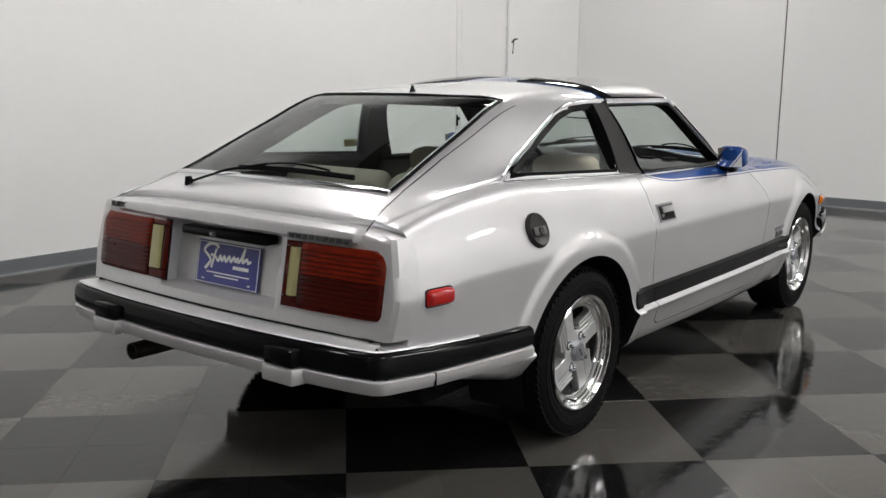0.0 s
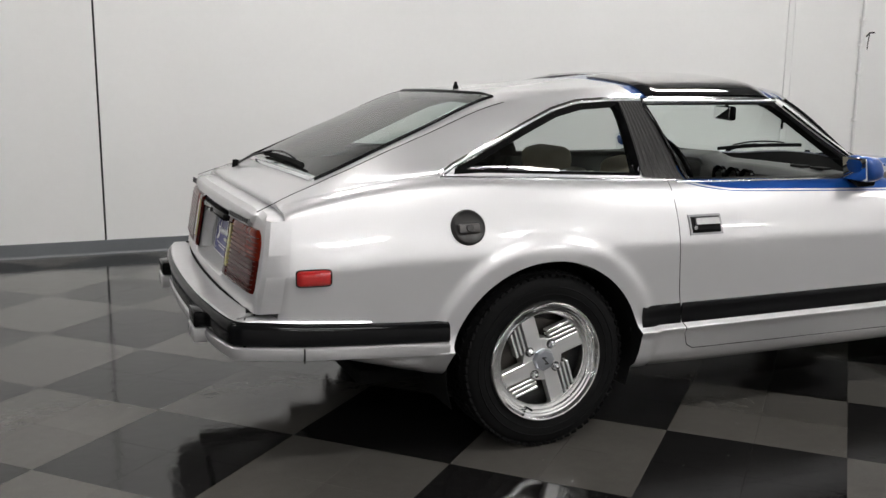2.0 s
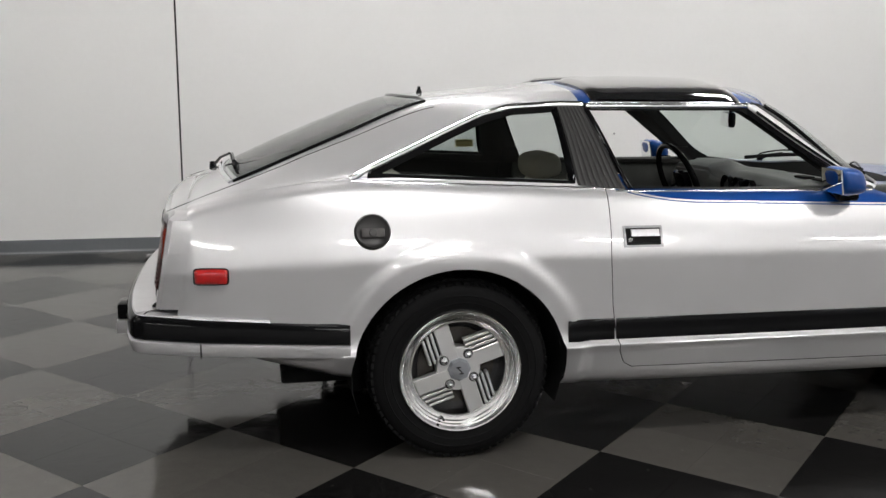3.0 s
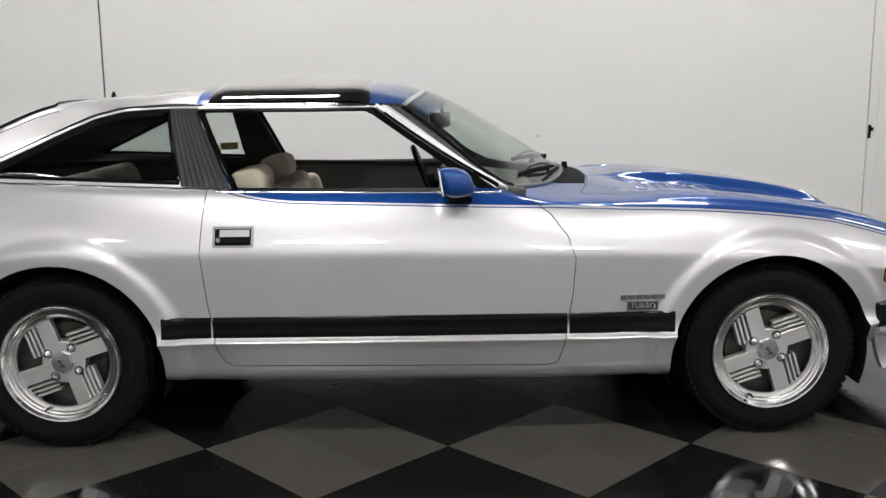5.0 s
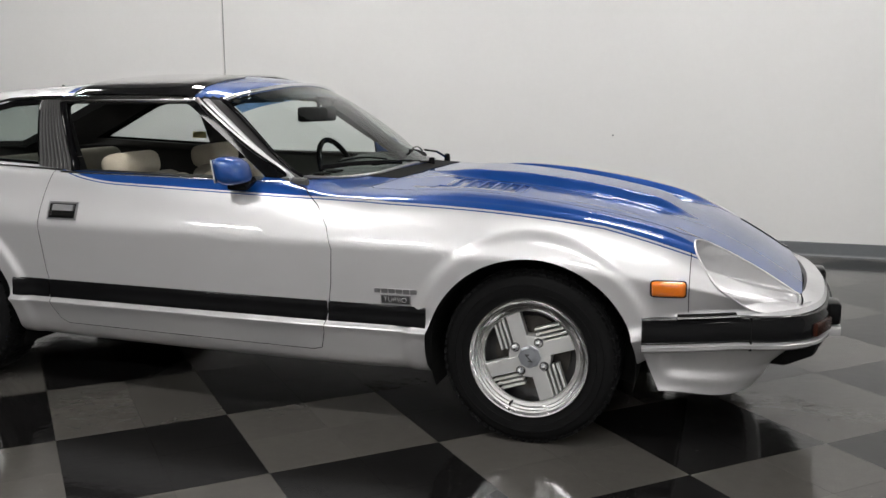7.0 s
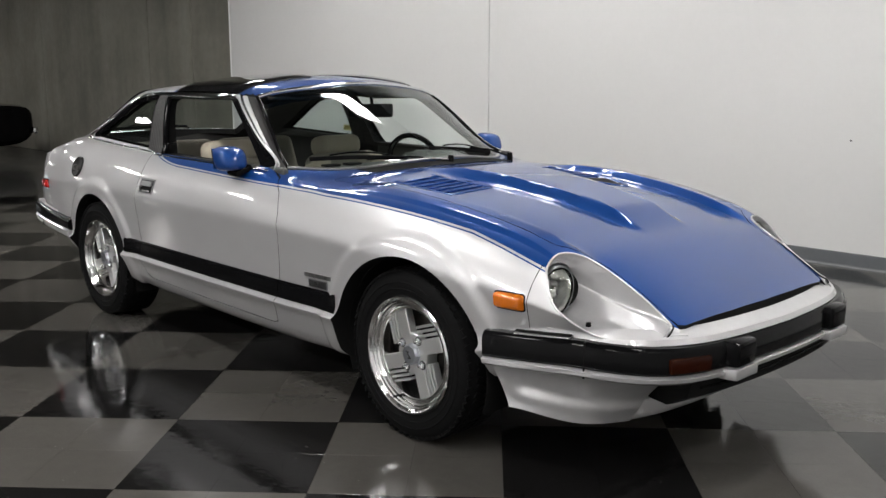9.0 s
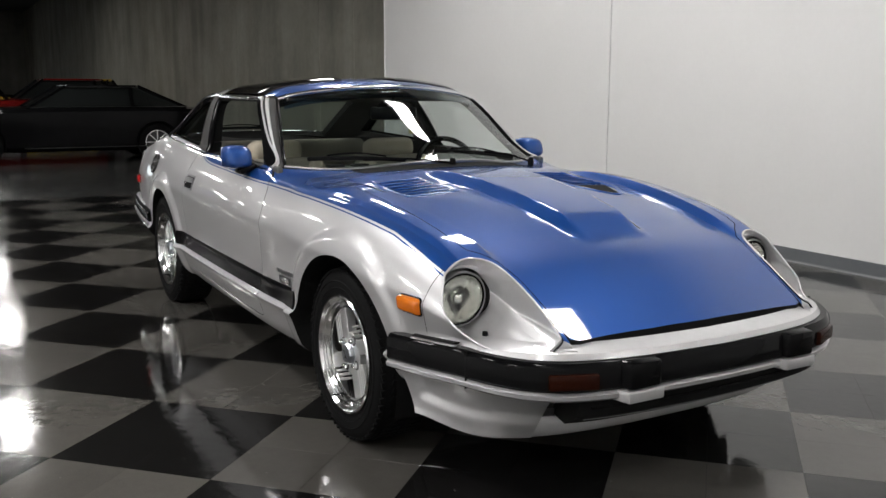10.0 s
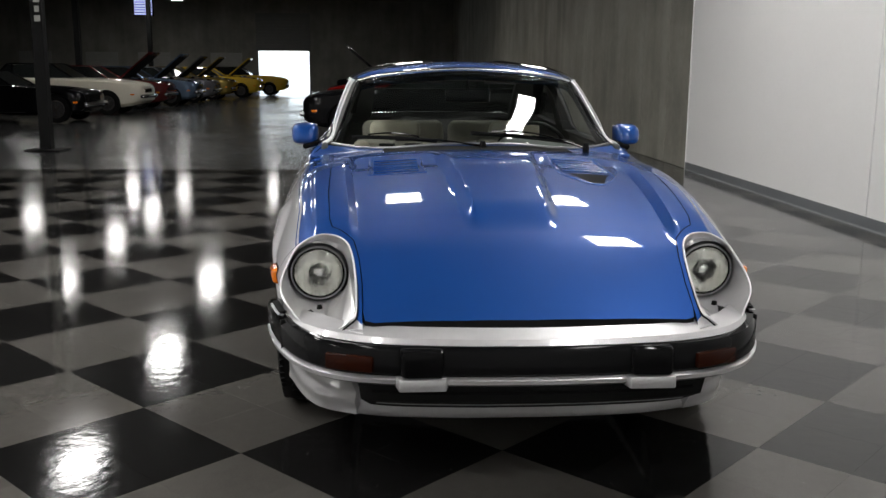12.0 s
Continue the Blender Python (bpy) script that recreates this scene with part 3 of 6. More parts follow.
    nt.links.new(vm.outputs[0], p.inputs["Base Color"])
    nt.links.new(calc("MULTIPLY_ADD", mask, -0.21, 0.56), p.inputs["Metallic"])
    nt.links.new(calc("MULTIPLY_ADD", mask, 0.06, 0.38), p.inputs["Roughness"])
    return mat


M_PAINT = paint("two_tone_paint")
M_BLUE = paint("blue_paint", False)
# the blue darkened, with the shade between the louvre slats in its colour
M_BLUESHADE = material("shaded_blue", (0.002, 0.024, 0.11), 0.5, grain=0.1)
M_SILVER = material("silver_paint", (0.60, 0.596, 0.61), 0.38, metal=0.56, coat=1.0, spec=0.15, grain=0.05, scale=500)
M_INSIDE = material("cabin_dark", (0.02, 0.019, 0.018), 0.75, grain=0.3, scale=80, bump=0.0005)
def pane_glass(name, colour):
    """A thin pane: clear and tinted, with a gloss that grows towards grazing views."""
    mat = bpy.data.materials.new(name)
    mat.use_nodes = True
    nt = mat.node_tree
    nt.nodes.remove(nt.nodes["Principled BSDF"])
    clear, gloss, mix = nt.nodes.new("ShaderNodeBsdfTransparent"), nt.nodes.new("ShaderNodeBsdfGlossy"), nt.nodes.new("ShaderNodeMixShader")
    clear.inputs["Color"].default_value = (*colour, 1)
    gloss.inputs["Roughness"].default_value = 0.01
    lw, power, scale = nt.nodes.new("ShaderNodeLayerWeight"), nt.nodes.new("ShaderNodeMath"), nt.nodes.new("ShaderNodeMath")
    lw.inputs["Blend"].default_value = 0.5
    power.operation, scale.operation = "POWER", "MULTIPLY_ADD"
    power.inputs[1].default_value = 5.0
    scale.inputs[1].default_value, scale.inputs[2].default_value = 0.88, 0.075
    nt.links.new(lw.outputs["Facing"], power.inputs[0])
    nt.links.new(power.outputs[0], scale.inputs[0])
    nt.links.new(scale.outputs[0], mix.inputs[0])
    nt.links.new(clear.outputs[0], mix.inputs[1])
    nt.links.new(gloss.outputs[0], mix.inputs[2])
    nt.links.new(mix.outputs[0], nt.nodes["Material Output"].inputs["Surface"])
    return mat


M_GLASS = pane_glass("car_glass", (0.80, 0.87, 0.84))
M_SMOKE = pane_glass("smoked_glass", (0.70, 0.75, 0.73))
M_BAND = pane_glass("shade_band", (0.20, 0.36, 0.66))
M_TINT = material("tinted_glass", (0.006, 0.006, 0.007), 0.04, coat=1.0, spec=0.6)
M_RIB = material("ribbed_vinyl", (0.020, 0.019, 0.019), 0.55, grain=0.2, scale=60)

DOOR = [(-0.742, 0.96), (-0.736, 0.905), (-0.750, 0.70), (-0.733, 0.52), (-0.705, 0.36), (-0.682, 0.312), (-0.650, 0.293), (0.455, 0.282), (0.492, 0.292), (0.512, 0.36),
        (0.540, 0.54), (0.548, 0.666), (0.522, 0.745), (0.470, 0.815), (0.40, 0.868), (0.30, 0.90), (0.30, 0.96)]
DOOR_WINDOW = [(-0.772, 1.16), (-0.760, 1.174), (-0.18, 1.174), (-0.150, 1.158), (0.215, 0.905), (0.20, 0.893), (-0.645, 0.908)]
QUARTER = [(-1.555, 0.958), (-1.40, 1.028), (-1.25, 1.098), (-1.14, 1.146), (-1.04, 1.170), (-0.885, 1.180), (-0.838, 0.926)]
# bonnet seen from above, half: from its rear middle round the side to its nose
BONNET = [(0.700, 0.0), (0.688, 0.25), (0.640, 0.48), (0.600, 0.590), (0.625, 0.618), (1.10, 0.626), (1.45, 0.618), (1.70, 0.603), (1.752, 0.592), (1.778, 0.560), (1.825, 0.521), (1.915, 0.503), (2.02, 0.492), (2.115, 0.490), (2.146, 0.484), (2.158, 0.455), (2.172, 0.2), (2.176, 0.0)]
BONNET = BONNET + [(x, -y) for x, y in BONNET[-2:0:-1]]


def screen(u, v, off=0.0, grow=0.0):
    """A place on the windscreen: u across, v up."""
    s = 2 * u - 1
    vv = -grow + v * (1 + 2 * grow)
    y0, y1 = 0.650, 0.535
    y = s * (y0 + (y1 - y0) * vv) * (1 + grow * 0.5)
    k = (s * (1 + grow * 0.3)) ** 2
    k = 0.9 * k + 0.1 * k ** 4
    x0, x1 = 0.345 + 0.258 * (1 - k), -0.045 + 0.090 * (1 - k)
    x = x0 + (x1 - x0) * vv
    return Vector((x + 0.55 * off, y, top_z(x, y) + 0.83 * off))


def hatch(u, v, off=0.0, grow=0.0):
    """A place on the rear glass: u across, v from its foot up."""
    s = 2 * u - 1
    y = s * (0.462 + 0.040 * (1 - v) + grow)
    x0, x1 = -1.985 - 0.045 * (1 - s * s) - grow, -1.335 - 0.035 * (1 - s * s) + grow
    x = x0 + (x1 - x0) * v
    return Vector((x - 0.38 * off, y, top_z(x, y) + 0.92 * off))


# rim of the headlamp scoop, from its top outwards and round
SCOOP = [(1.803, 0.694, 0.690), (1.822, 0.728, 0.660), (1.869, 0.745, 0.595), (1.925, 0.739, 0.553), (1.982, 0.719, 0.512), (2.045, 0.680, 0.495), (2.096, 0.625, 0.491), (2.130, 0.566, 0.493),
         (2.143, 0.524, 0.504), (2.118, 0.507, 0.538), (2.020, 0.508, 0.605), (1.915, 0.520, 0.666), (1.840, 0.540, 0.700), (1.802, 0.580, 0.708), (1.793, 0.636, 0.701)]
LAMP = Vector((1.786, 0.634, 0.598))


def on_skin(x, y, z):
    """The place of the skin nearest to a point, sought upwards and sideways."""
    zt, ys = top_z(x, y), side_y(x, z)
    return (x, y, zt) if abs(zt - z) < abs(ys - y) else (x, ys, z)


SCOOP = [on_skin(*p) for p in SCOOP]


def closed_curve(pts, n):
    pts = [Vector(p) for p in pts]
    m = len(pts)
    out = []
    for i in range(m):
        p0, p1, p2, p3 = pts[i - 1], pts[i], pts[(i + 1) % m], pts[(i + 2) % m]
        for k in range(n):
            t = k / n
            out.append(0.5 * ((2 * p1) + (p2 - p0) * t + (2 * p0 - 5 * p1 + 4 * p2 - p3) * t * t + (3 * p1 - p0 - 3 * p2 + p3) * t**3))
    return out


def scoop_rows():
    """Rings of the scoop from the lamp's back to beyond the skin."""
    rim = closed_curve(SCOOP, 5)
    rows = [[], [], [], [], [], []]
    for p in rim:
        a = math.atan2(p.z - LAMP.z - 0.26 * (LAMP.x - p.x), p.y - LAMP.y)
        d = Vector((0.10 * math.sin(a), math.cos(a), math.sin(a)))
        q = LAMP + d * 0.098
        rows[0].append(LAMP + d * 0.090 + Vector((-0.10, 0, 0.010)))
        rows[1].append(LAMP + d * 0.094 + Vector((-0.02, 0, 0.002)))
        for k, t in ((2, 0.0), (3, 0.5)):
            bow = Vector((-0.012, 0.0, -0.006)) * math.sin(math.pi * t)
            rows[k].append(q.lerp(p, t) + bow)
        rows[4].append(p.copy())
        rows[5].append(p + (p - q) * 0.15 + Vector((0.06, 0.02, 0.03)))
    return rows


def body_panels():
    solid = loft(STATIONS, ROWS)
    wells = []
    for ax in (-AXLE, AXLE):
        for s in (-1, 1):
            well = bmesh.new()
            bmesh.ops.create_cone(well, cap_ends=True, segments=72, radius1=0.366, radius2=0.366, depth=0.5, matrix=Matrix.Translation((ax, s * 0.80, HUB_Z + 0.002)) @ Matrix.Rotation(radians(90), 4, "X"))
            wells.append(tint(well, 1))
    inner_x = [v for v in STATIONS if -2.02 < v < 0.44]
    cabin = tint(loft(inner_x, slices(inner_x, 0.035, 0.30), plain=True), 2)
    bores = []
    for s in (-1, 1):
        bore = bmesh.new()
        rings = [[bore.verts.new((x, s * y, z)) for x, y, z in row] for row in scoop_rows()]
        for a, b in zip(rings, rings[1:]):
            for i in range(len(a)):
                j = (i + 1) % len(a)
                bore.faces.new((a[i], a[j], b[j], b[i]))
        bore.faces.new(rings[0])
        bore.faces.new(rings[-1][::-1])
        bmesh.ops.recalc_face_normals(bore, faces=bore.faces)
        bores.append(tint(bore, 3))
    solid = boolean(solid, wells + [cabin] + bores, "DIFFERENCE")
    cuts = mirrored(tint(prism(bmesh.new(), DOOR_WINDOW, 0.42, 1.0), 1)) + mirrored(tint(prism(bmesh.new(), QUARTER, 0.42, 1.0), 1))
    cuts.append(tint(sheet(lambda u, v, h: screen(u, v, -0.13 + 0.21 * h, -0.012), 18, 10, True), 1))
    cuts.append(tint(sheet(lambda u, v, h: hatch(u, v, -0.10 + 0.16 * h, -0.008), 10, 14, True), 1))
    solid = boolean(solid, cuts, "DIFFERENCE")
    doors = mirrored(tint(prism(bmesh.new(), DOOR, 0.60, 1.0), 1))
    mouth = [(2.26, y) if x > 2.14 and abs(y) < 0.487 else (x, y) for x, y in BONNET]
    lid = tint(prism(bmesh.new(), mouth, 0.50, 1.2, "z"), 1)
    body = boolean(solid, doors + [lid], "DIFFERENCE")
    for f in body.faces:
        c = f.calc_center_median()
        if f.material_index == 0 and abs(c.y) > 0.47 and ((-0.16 < c.x < 0.42 and 0.893 < c.z < 1.20) or (-0.80 < c.x <= -0.16 and 0.925 < c.z < 1.20)):
            f.material_index = 1
    slots = [M_PAINT, M_MATT, M_INSIDE, M_SILVER]
    ob = part("body", body, slots, CAR, smooth=45)
    ob["label"] = "silver two-tone body shell with flared wheel arches"
    small = shrink(DOOR, 0.0028)
    for d in mirrored(tint(prism(bmesh.new(), small, 0.60, 1.0), 1)):
        DOORS.append(part("door", boolean(solid, [d], "INTERSECT"), slots, CAR, "silver door with a blue top edge", smooth=30))
    small = shrink(BONNET, 0.003)
    lid = tint(prism(bmesh.new(), small, 0.507, 1.2, "z"), 1)
    return part("bonnet", boolean(solid, [lid], "INTERSECT"), [M_BLUE, M_MATT, M_INSIDE], CAR, "metallic blue bonnet with a raised middle", smooth=30)


DOORS = []
BONNET_OB = body_panels()

# glass
M_COVER = material("brushed_cover", (0.42, 0.42, 0.43), 0.30, metal=1.0, grain=0.08, scale=60)
M_PILLAR = material("satin_pillar", (0.62, 0.62, 0.63), 0.42, metal=0.9, grain=0.05, scale=60)
M_BADGE = material("badge_metal", (0.28, 0.28, 0.29), 0.3, metal=0.9)
part("tint_band", sheet(lambda u, v: screen(0.02 + 0.96 * u, 0.83 + 0.16 * v, -0.006), 20, 3), M_BAND, CAR, "blue shade band along the top of the windscreen", smooth=60).visible_shadow = False
part("windscreen", sheet(lambda u, v: screen(u, v, 0.003), 20, 12), M_GLASS, CAR, "raked windscreen with clear glass", smooth=60).visible_shadow = False
part("rear_glass", sheet(lambda u, v: hatch(u, v, 0.002), 14, 16), M_GLASS, CAR, "sloping rear hatch glass", smooth=60).visible_shadow = False


def side_sheet(poly, off, nu=16, nv=8):
    """A pane that follows the side, inside a polygon of (x, z) given as lower and upper line."""
    low, high = poly
    def at(u, v):
        x = low[0][0] + (low[-1][0] - low[0][0]) * u
        x2 = high[0][0] + (high[-1][0] - high[0][0]) * u
        z = float(np.interp(x, [p[0] for p in low], [p[1] for p in low]))
        z2 = float(np.interp(x2, [p[0] for p in high], [p[1] for p in high]))
        xx, zz = x + (x2 - x) * v, z + (z2 - z) * v
        ya, yb = side_y(x, z), side_y(x2, z2)
        return xx, ya + (yb - ya) * v + off + 0.016 * v * (1 - v), zz
    return sheet(lambda u, v: at(u, v), nu, nv)


for s in (-1, 1):
    pane = side_sheet(([(-1.55, 0.960), (-0.84, 0.928)], [(-1.55, 0.962), (-1.25, 1.096), (-1.14, 1.144), (-1.04, 1.168), (-0.886, 1.178)]), -0.014)
    bmesh.ops.scale(pane, vec=(1, s, 1), verts=pane.verts)
    part("quarter_window", pane, M_SMOKE, CAR, "dark framed rear quarter window", smooth=60).visible_shadow = False


def ridge(points, r, mat, name, label="", parent=None, n=8, ry=None, up=(0, 0, 1)):
    return part(name, sweep(bmesh.new(), points, circle(r, n, ry), up), mat, parent or CAR, label, smooth=50)


def on_side(x, z, s, off=0.0):
    return (x, s * (side_y(x, z) + off), z)


for s in (-1, 1):
    # chrome round the quarter window, along the cant rail and down the screen pillar
    edge = [(-1.615, 0.946), (-1.56, 0.974), (-1.42, 1.036), (-1.26, 1.110), (-1.15, 1.158), (-1.05, 1.183), (-0.88, 1.193), (-0.78, 1.193)]
    pts = [on_side(*spline_pt, s, 0.004) for spline_pt in [(x, float(np.interp(x, [e[0] for e in edge], [e[1] for e in edge]))) for x in np.linspace(-1.61, -0.78, 34)]]
    ridge(pts, 0.005, M_CHROME, "window_trim", "broad chrome window trim", ry=0.014)
    ridge([on_side(x, 0.944 - (x + 1.6) * 0.040, s, 0.003) for x in np.linspace(-1.61, -0.70, 20)], 0.005, M_CHROME, "belt_trim", "chrome belt trim")
    ridge([on_side(x, 0.902 - (x + 0.70) * 0.0125, s, 0.003) for x in np.linspace(-0.70, 0.30, 20)], 0.005, M_CHROME, "belt_trim", "chrome belt trim")
    ridge([on_side(x, 1.190, s, 0.012) for x in np.linspace(-0.775, -0.145, 16)], 0.008, M_CHROME, "drip_rail", "chrome drip rail", ry=0.011)
    pillar = [Vector((x, s * (side_y(x, z) + 0.005), z)) for x, z in [(-0.145 + 0.47 * t, 1.192 - 0.298 * t - 0.012 * math.sin(math.pi * t)) for t in np.linspace(0, 1, 16)]]
    ridge(pillar, 0.006, M_PILLAR, "pillar_trim", "satin chrome screen pillar trim", ry=0.012)
    def cover(u, v, h):
        k = min(int(u * 15), 14)
        a, b = pillar[k].lerp(pillar[k + 1], u * 15 - k), screen(0.5 + 0.5 * s, 1 - u, 0.004, 0.012)
        p = a.lerp(b, 0.06 + 0.88 * v)
        out = Vector((0.55, s * 0.35, 0.75)) * (0.007 * h * (1 - (2 * v - 1) ** 4) - 0.004)
        return tuple(p + out)
    part("pillar_cover", sheet(cover, 15, 8, True), M_RIB, CAR, "dark cover on the screen pillar", smooth=50)
    def band(u, v, h):
        p = Vector(cover(u, 0.14 + (0.34 - 0.12 * u) * v, 1))
        return tuple(p + Vector((0.55, s * 0.35, 0.75)) * (0.005 * h * (1 - (2 * v - 1) ** 4) - 0.002))
    part("pillar_trim", sheet(band, 15, 6, True), M_PILLAR, CAR, "satin metal band along the screen pillar", smooth=50)
    # black frame between the door glass and the pillar
    def front_frame(u, v, h):
        x0, z0 = -0.152 + 0.372 * u, 1.160 - 0.257 * u
        x1, z1 = -0.140 + 0.452 * u, 1.186 - 0.286 * u - 0.010 * math.sin(math.pi * u)
        x, z = x0 + (x1 - x0) * v, z0 + (z1 - z0) * v
        return (x, s * (side_y(x, z) + 0.0045 * h - 0.003), z)
    part("window_frame", sheet(front_frame, 20, 4, True), M_BLACK, CAR, "black door window frame", smooth=40)
    groove = [p + Vector((0, s * 0.0055, 0)) for p in pillar[1:-1]]
    ridge(groove, 0.0022, M_BLACK, "trim_groove", "dark groove along the pillar trim", ry=0.0050)
    # black ribbed panel between the windows
    def pillar_at(u, v, h=1):
        x = (-0.880 + 0.052 * v) + ((-0.782 + 0.122 * v) - (-0.880 + 0.052 * v)) * u
        z = 1.190 - (1.190 - (0.922 - 0.014 * u)) * v
        return (x, s * (side_y(x, z) + 0.010 * h - 0.004 + (0.0035 if int(u * 24) % 3 == 1 else 0) * h), z)
    part("pillar_panel", sheet(pillar_at, 24, 10, True), M_RIB, CAR, "black ribbed pillar panel", smooth=20)
    ridge([on_side(x, z, s, 0.002) for x, z in zip(np.linspace(-0.770, -0.640, 10), np.linspace(1.178, 0.908, 10))], 0.016, M_BLACK, "window_seal", "black rubber window seal", ry=0.006)
    # frame round the quarter glass
    frame_pts = [on_side(x, z, s, -0.006) for x, z in [*[(x, z) for x, z in QUARTER], QUARTER[0]]]
    dense = []
    for a, b in zip(frame_pts, frame_pts[1:]):
        for t in np.linspace(0, 1, 8)[:-1]:
            q = Vector(a).lerp(Vector(b), t)
            dense.append(on_side(q.x, q.z, s, -0.006))
    part("window_frame", sweep(bmesh.new(), dense, [(-0.006, -0.012), (0.006, -0.012), (0.006, 0.012), (-0.006, 0.012)], closed=True), M_BLACK, CAR, "black quarter window frame")
    # removable roof panel
    def roof_at(u, v, h):
        x = -0.745 + 0.580 * u
        y, z = skin(x, U_RAIL + 1 + 22 * v, (0.001 + 0.014 * h * min(1, 14 * min(u, 1 - u, 1 - v) + 0.35)))
        return (x, s * y, z)
    part("roof_panel", sheet(roof_at, 20, 16, True), M_TINT, CAR, "dark tinted removable roof panel", smooth=50)
    ridge([(x, s * (skin(x, U_RAIL + 0.3, 0.012)[0]), skin(x, U_RAIL + 0.3, 0.012)[1]) for x in np.linspace(-0.76, -0.155, 14)], 0.006, M_CHROME, "roof_trim", "thin chrome roof panel trim")

# chrome round the windscreen, black at its foot
top = [screen(u, 1.0, 0.006, 0.012) for u in np.linspace(0, 1, 24)]
ridge(top, 0.009, M_CHROME, "screen_trim", "chrome windscreen trim")
for u in (0.0, 1.0):
    ridge([screen(u, v, 0.005, 0.012) for v in np.linspace(0, 1, 16)], 0.008, M_BLACK, "screen_seal", "black windscreen seal")
ridge([screen(u, 0.0, 0.004, 0.012) for u in np.linspace(0, 1, 24)], 0.007, M_BADGE, "screen_trim", "thin metal strip under the windscreen")
# rear glass surround
loop = [hatch(0, v, 0.003, 0.008) for v in np.linspace(0, 1, 14)] + [hatch(u, 1, 0.003, 0.008) for u in np.linspace(0, 1, 14)[1:]] + [hatch(1, v, 0.003, 0.008) for v in np.linspace(1, 0, 14)[1:]]
ridge(loop, 0.0065, M_BLACK, "hatch_seal", "black rubber rear glass seal", n=8)
ridge([hatch(u, 0.0, 0.004, 0.014) for u in np.linspace(0, 1, 16)], 0.010, M_CHROME, "hatch_trim", "chrome strip under the rear glass")

# silver rim of each headlamp scoop, along the skin
for s in (-1, 1):
    lip = [p + Vector((0.0015, 0.001, 0.0015)) for p in closed_curve(SCOOP, 4)]
    part("scoop_rim", sweep(bmesh.new(), [(p.x, s * p.y, p.z) for p in lip], circle(0.0038, 10), closed=True), M_SILVER, CAR, "silver rim of the headlamp scoop", smooth=60)
    # dark seam under the foot of the scoop
    mid = sum(lip, Vector()) / len(lip)
    seam = [mid + (p - mid) * 1.025 + Vector((0.003, 0, -0.003)) for p in lip]
    k0 = max(range(len(lip)), key=lambda k: lip[k].x)
    seam = [seam[(k0 + k) % len(lip)] for k in range(-len(lip) // 5, len(lip) // 5)]
    part("panel_joint", sweep(bmesh.new(), [(p.x, s * p.y, p.z) for p in seam], circle(0.0028, 6)), M_MATT, CAR)
    # joint between the wing and the headlamp scoop
    part("panel_joint", sheet(lambda u, v: on_side(1.786 + 0.0028 * v, 0.505 + 0.190 * u, s, 0.0007), 16, 1), M_MATT, CAR)
    # shut line of the rear hatch
    line = [(-1.30, 0.508), (-1.5, 0.512), (-1.75, 0.520), (-1.95, 0.535), (-2.08, 0.560), (-2.17, 0.592), (-2.205, 0.606)]
    pts = [(x, float(np.interp(-x, [-p[0] for p in line], [p[1] for p in line]))) for x in np.linspace(-1.30, -2.205, 40)]
    ridge([(x, s * y, top_z(x, y) + 0.0003) for x, y in pts], 0.0022, M_MATT, "hatch_joint", ry=0.0012)

# ---- the car: bumpers, lamps, wheels ----
M_RED = material("red_lens", (0.17, 0.013, 0.004), 0.15, spec=0.15, coat=0.1, grain=0.45, scale=28)
M_MARKER = material("marker_red_lens", (0.50, 0.008, 0.008), 0.12, coat=1.0, grain=0.15, scale=40)
M_REDDARK = material("dark_red_lens", (0.062, 0.005, 0.003), 0.15, spec=0.15, coat=0.1, grain=0.35, scale=28)
M_RIBRED = material("lens_rib_red", (0.025, 0.003, 0.002), 0.3, spec=0.2)
M_AMBER = material("amber_lens", (0.72, 0.17, 0.006), 0.15, coat=1.0, grain=0.08, scale=40)
M_AMBERDARK = material("dark_amber_lens", (0.024, 0.005, 0.002), 0.2, spec=0.15, coat=0.0, grain=0.1)
M_CREAM = material("reversing_lens", (0.36, 0.33, 0.14), 0.2, coat=0.8, grain=0.08, scale=30)
M_ALLOY = material("machined_alloy", (0.84, 0.84, 0.84), 0.30, metal=0.85)
M_LIP = material("polished_alloy", (0.80, 0.80, 0.80), 0.16, metal=1.0)
# dark metal of badges; on wheels the alloy with shade in its colour
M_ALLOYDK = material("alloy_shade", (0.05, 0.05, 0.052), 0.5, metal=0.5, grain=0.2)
M_CENTRE = material("centre_cap_metal", (0.42, 0.44, 0.48), 0.28, metal=0.9)
M_LENS = material("lamp_glass", (0.92, 0.93, 0.90), 0.12, metal=0.0, coat=1.0, transmission=1.0)
M_REFLECT = material("lamp_reflector", (0.85, 0.85, 0.82), 0.10, metal=1.0, bump=0.003, scale=22)
M_PLATE = material("plate_blue", (0.035, 0.04, 0.22), 0.35, coat=0.4, grain=0.06, scale=60)
M_WHITE = material("white_print", (0.80, 0.80, 0.80), 0.5)
M_CAPDARK = material("cap_dark", (0.012, 0.011, 0.011), 0.4, grain=0.2)
M_CAP = material("cap_plastic", (0.05, 0.045, 0.044), 0.35, grain=0.2, scale=50)
M_EXH = material("exhaust_steel", (0.06, 0.055, 0.05), 0.5, metal=0.8, grain=0.2)


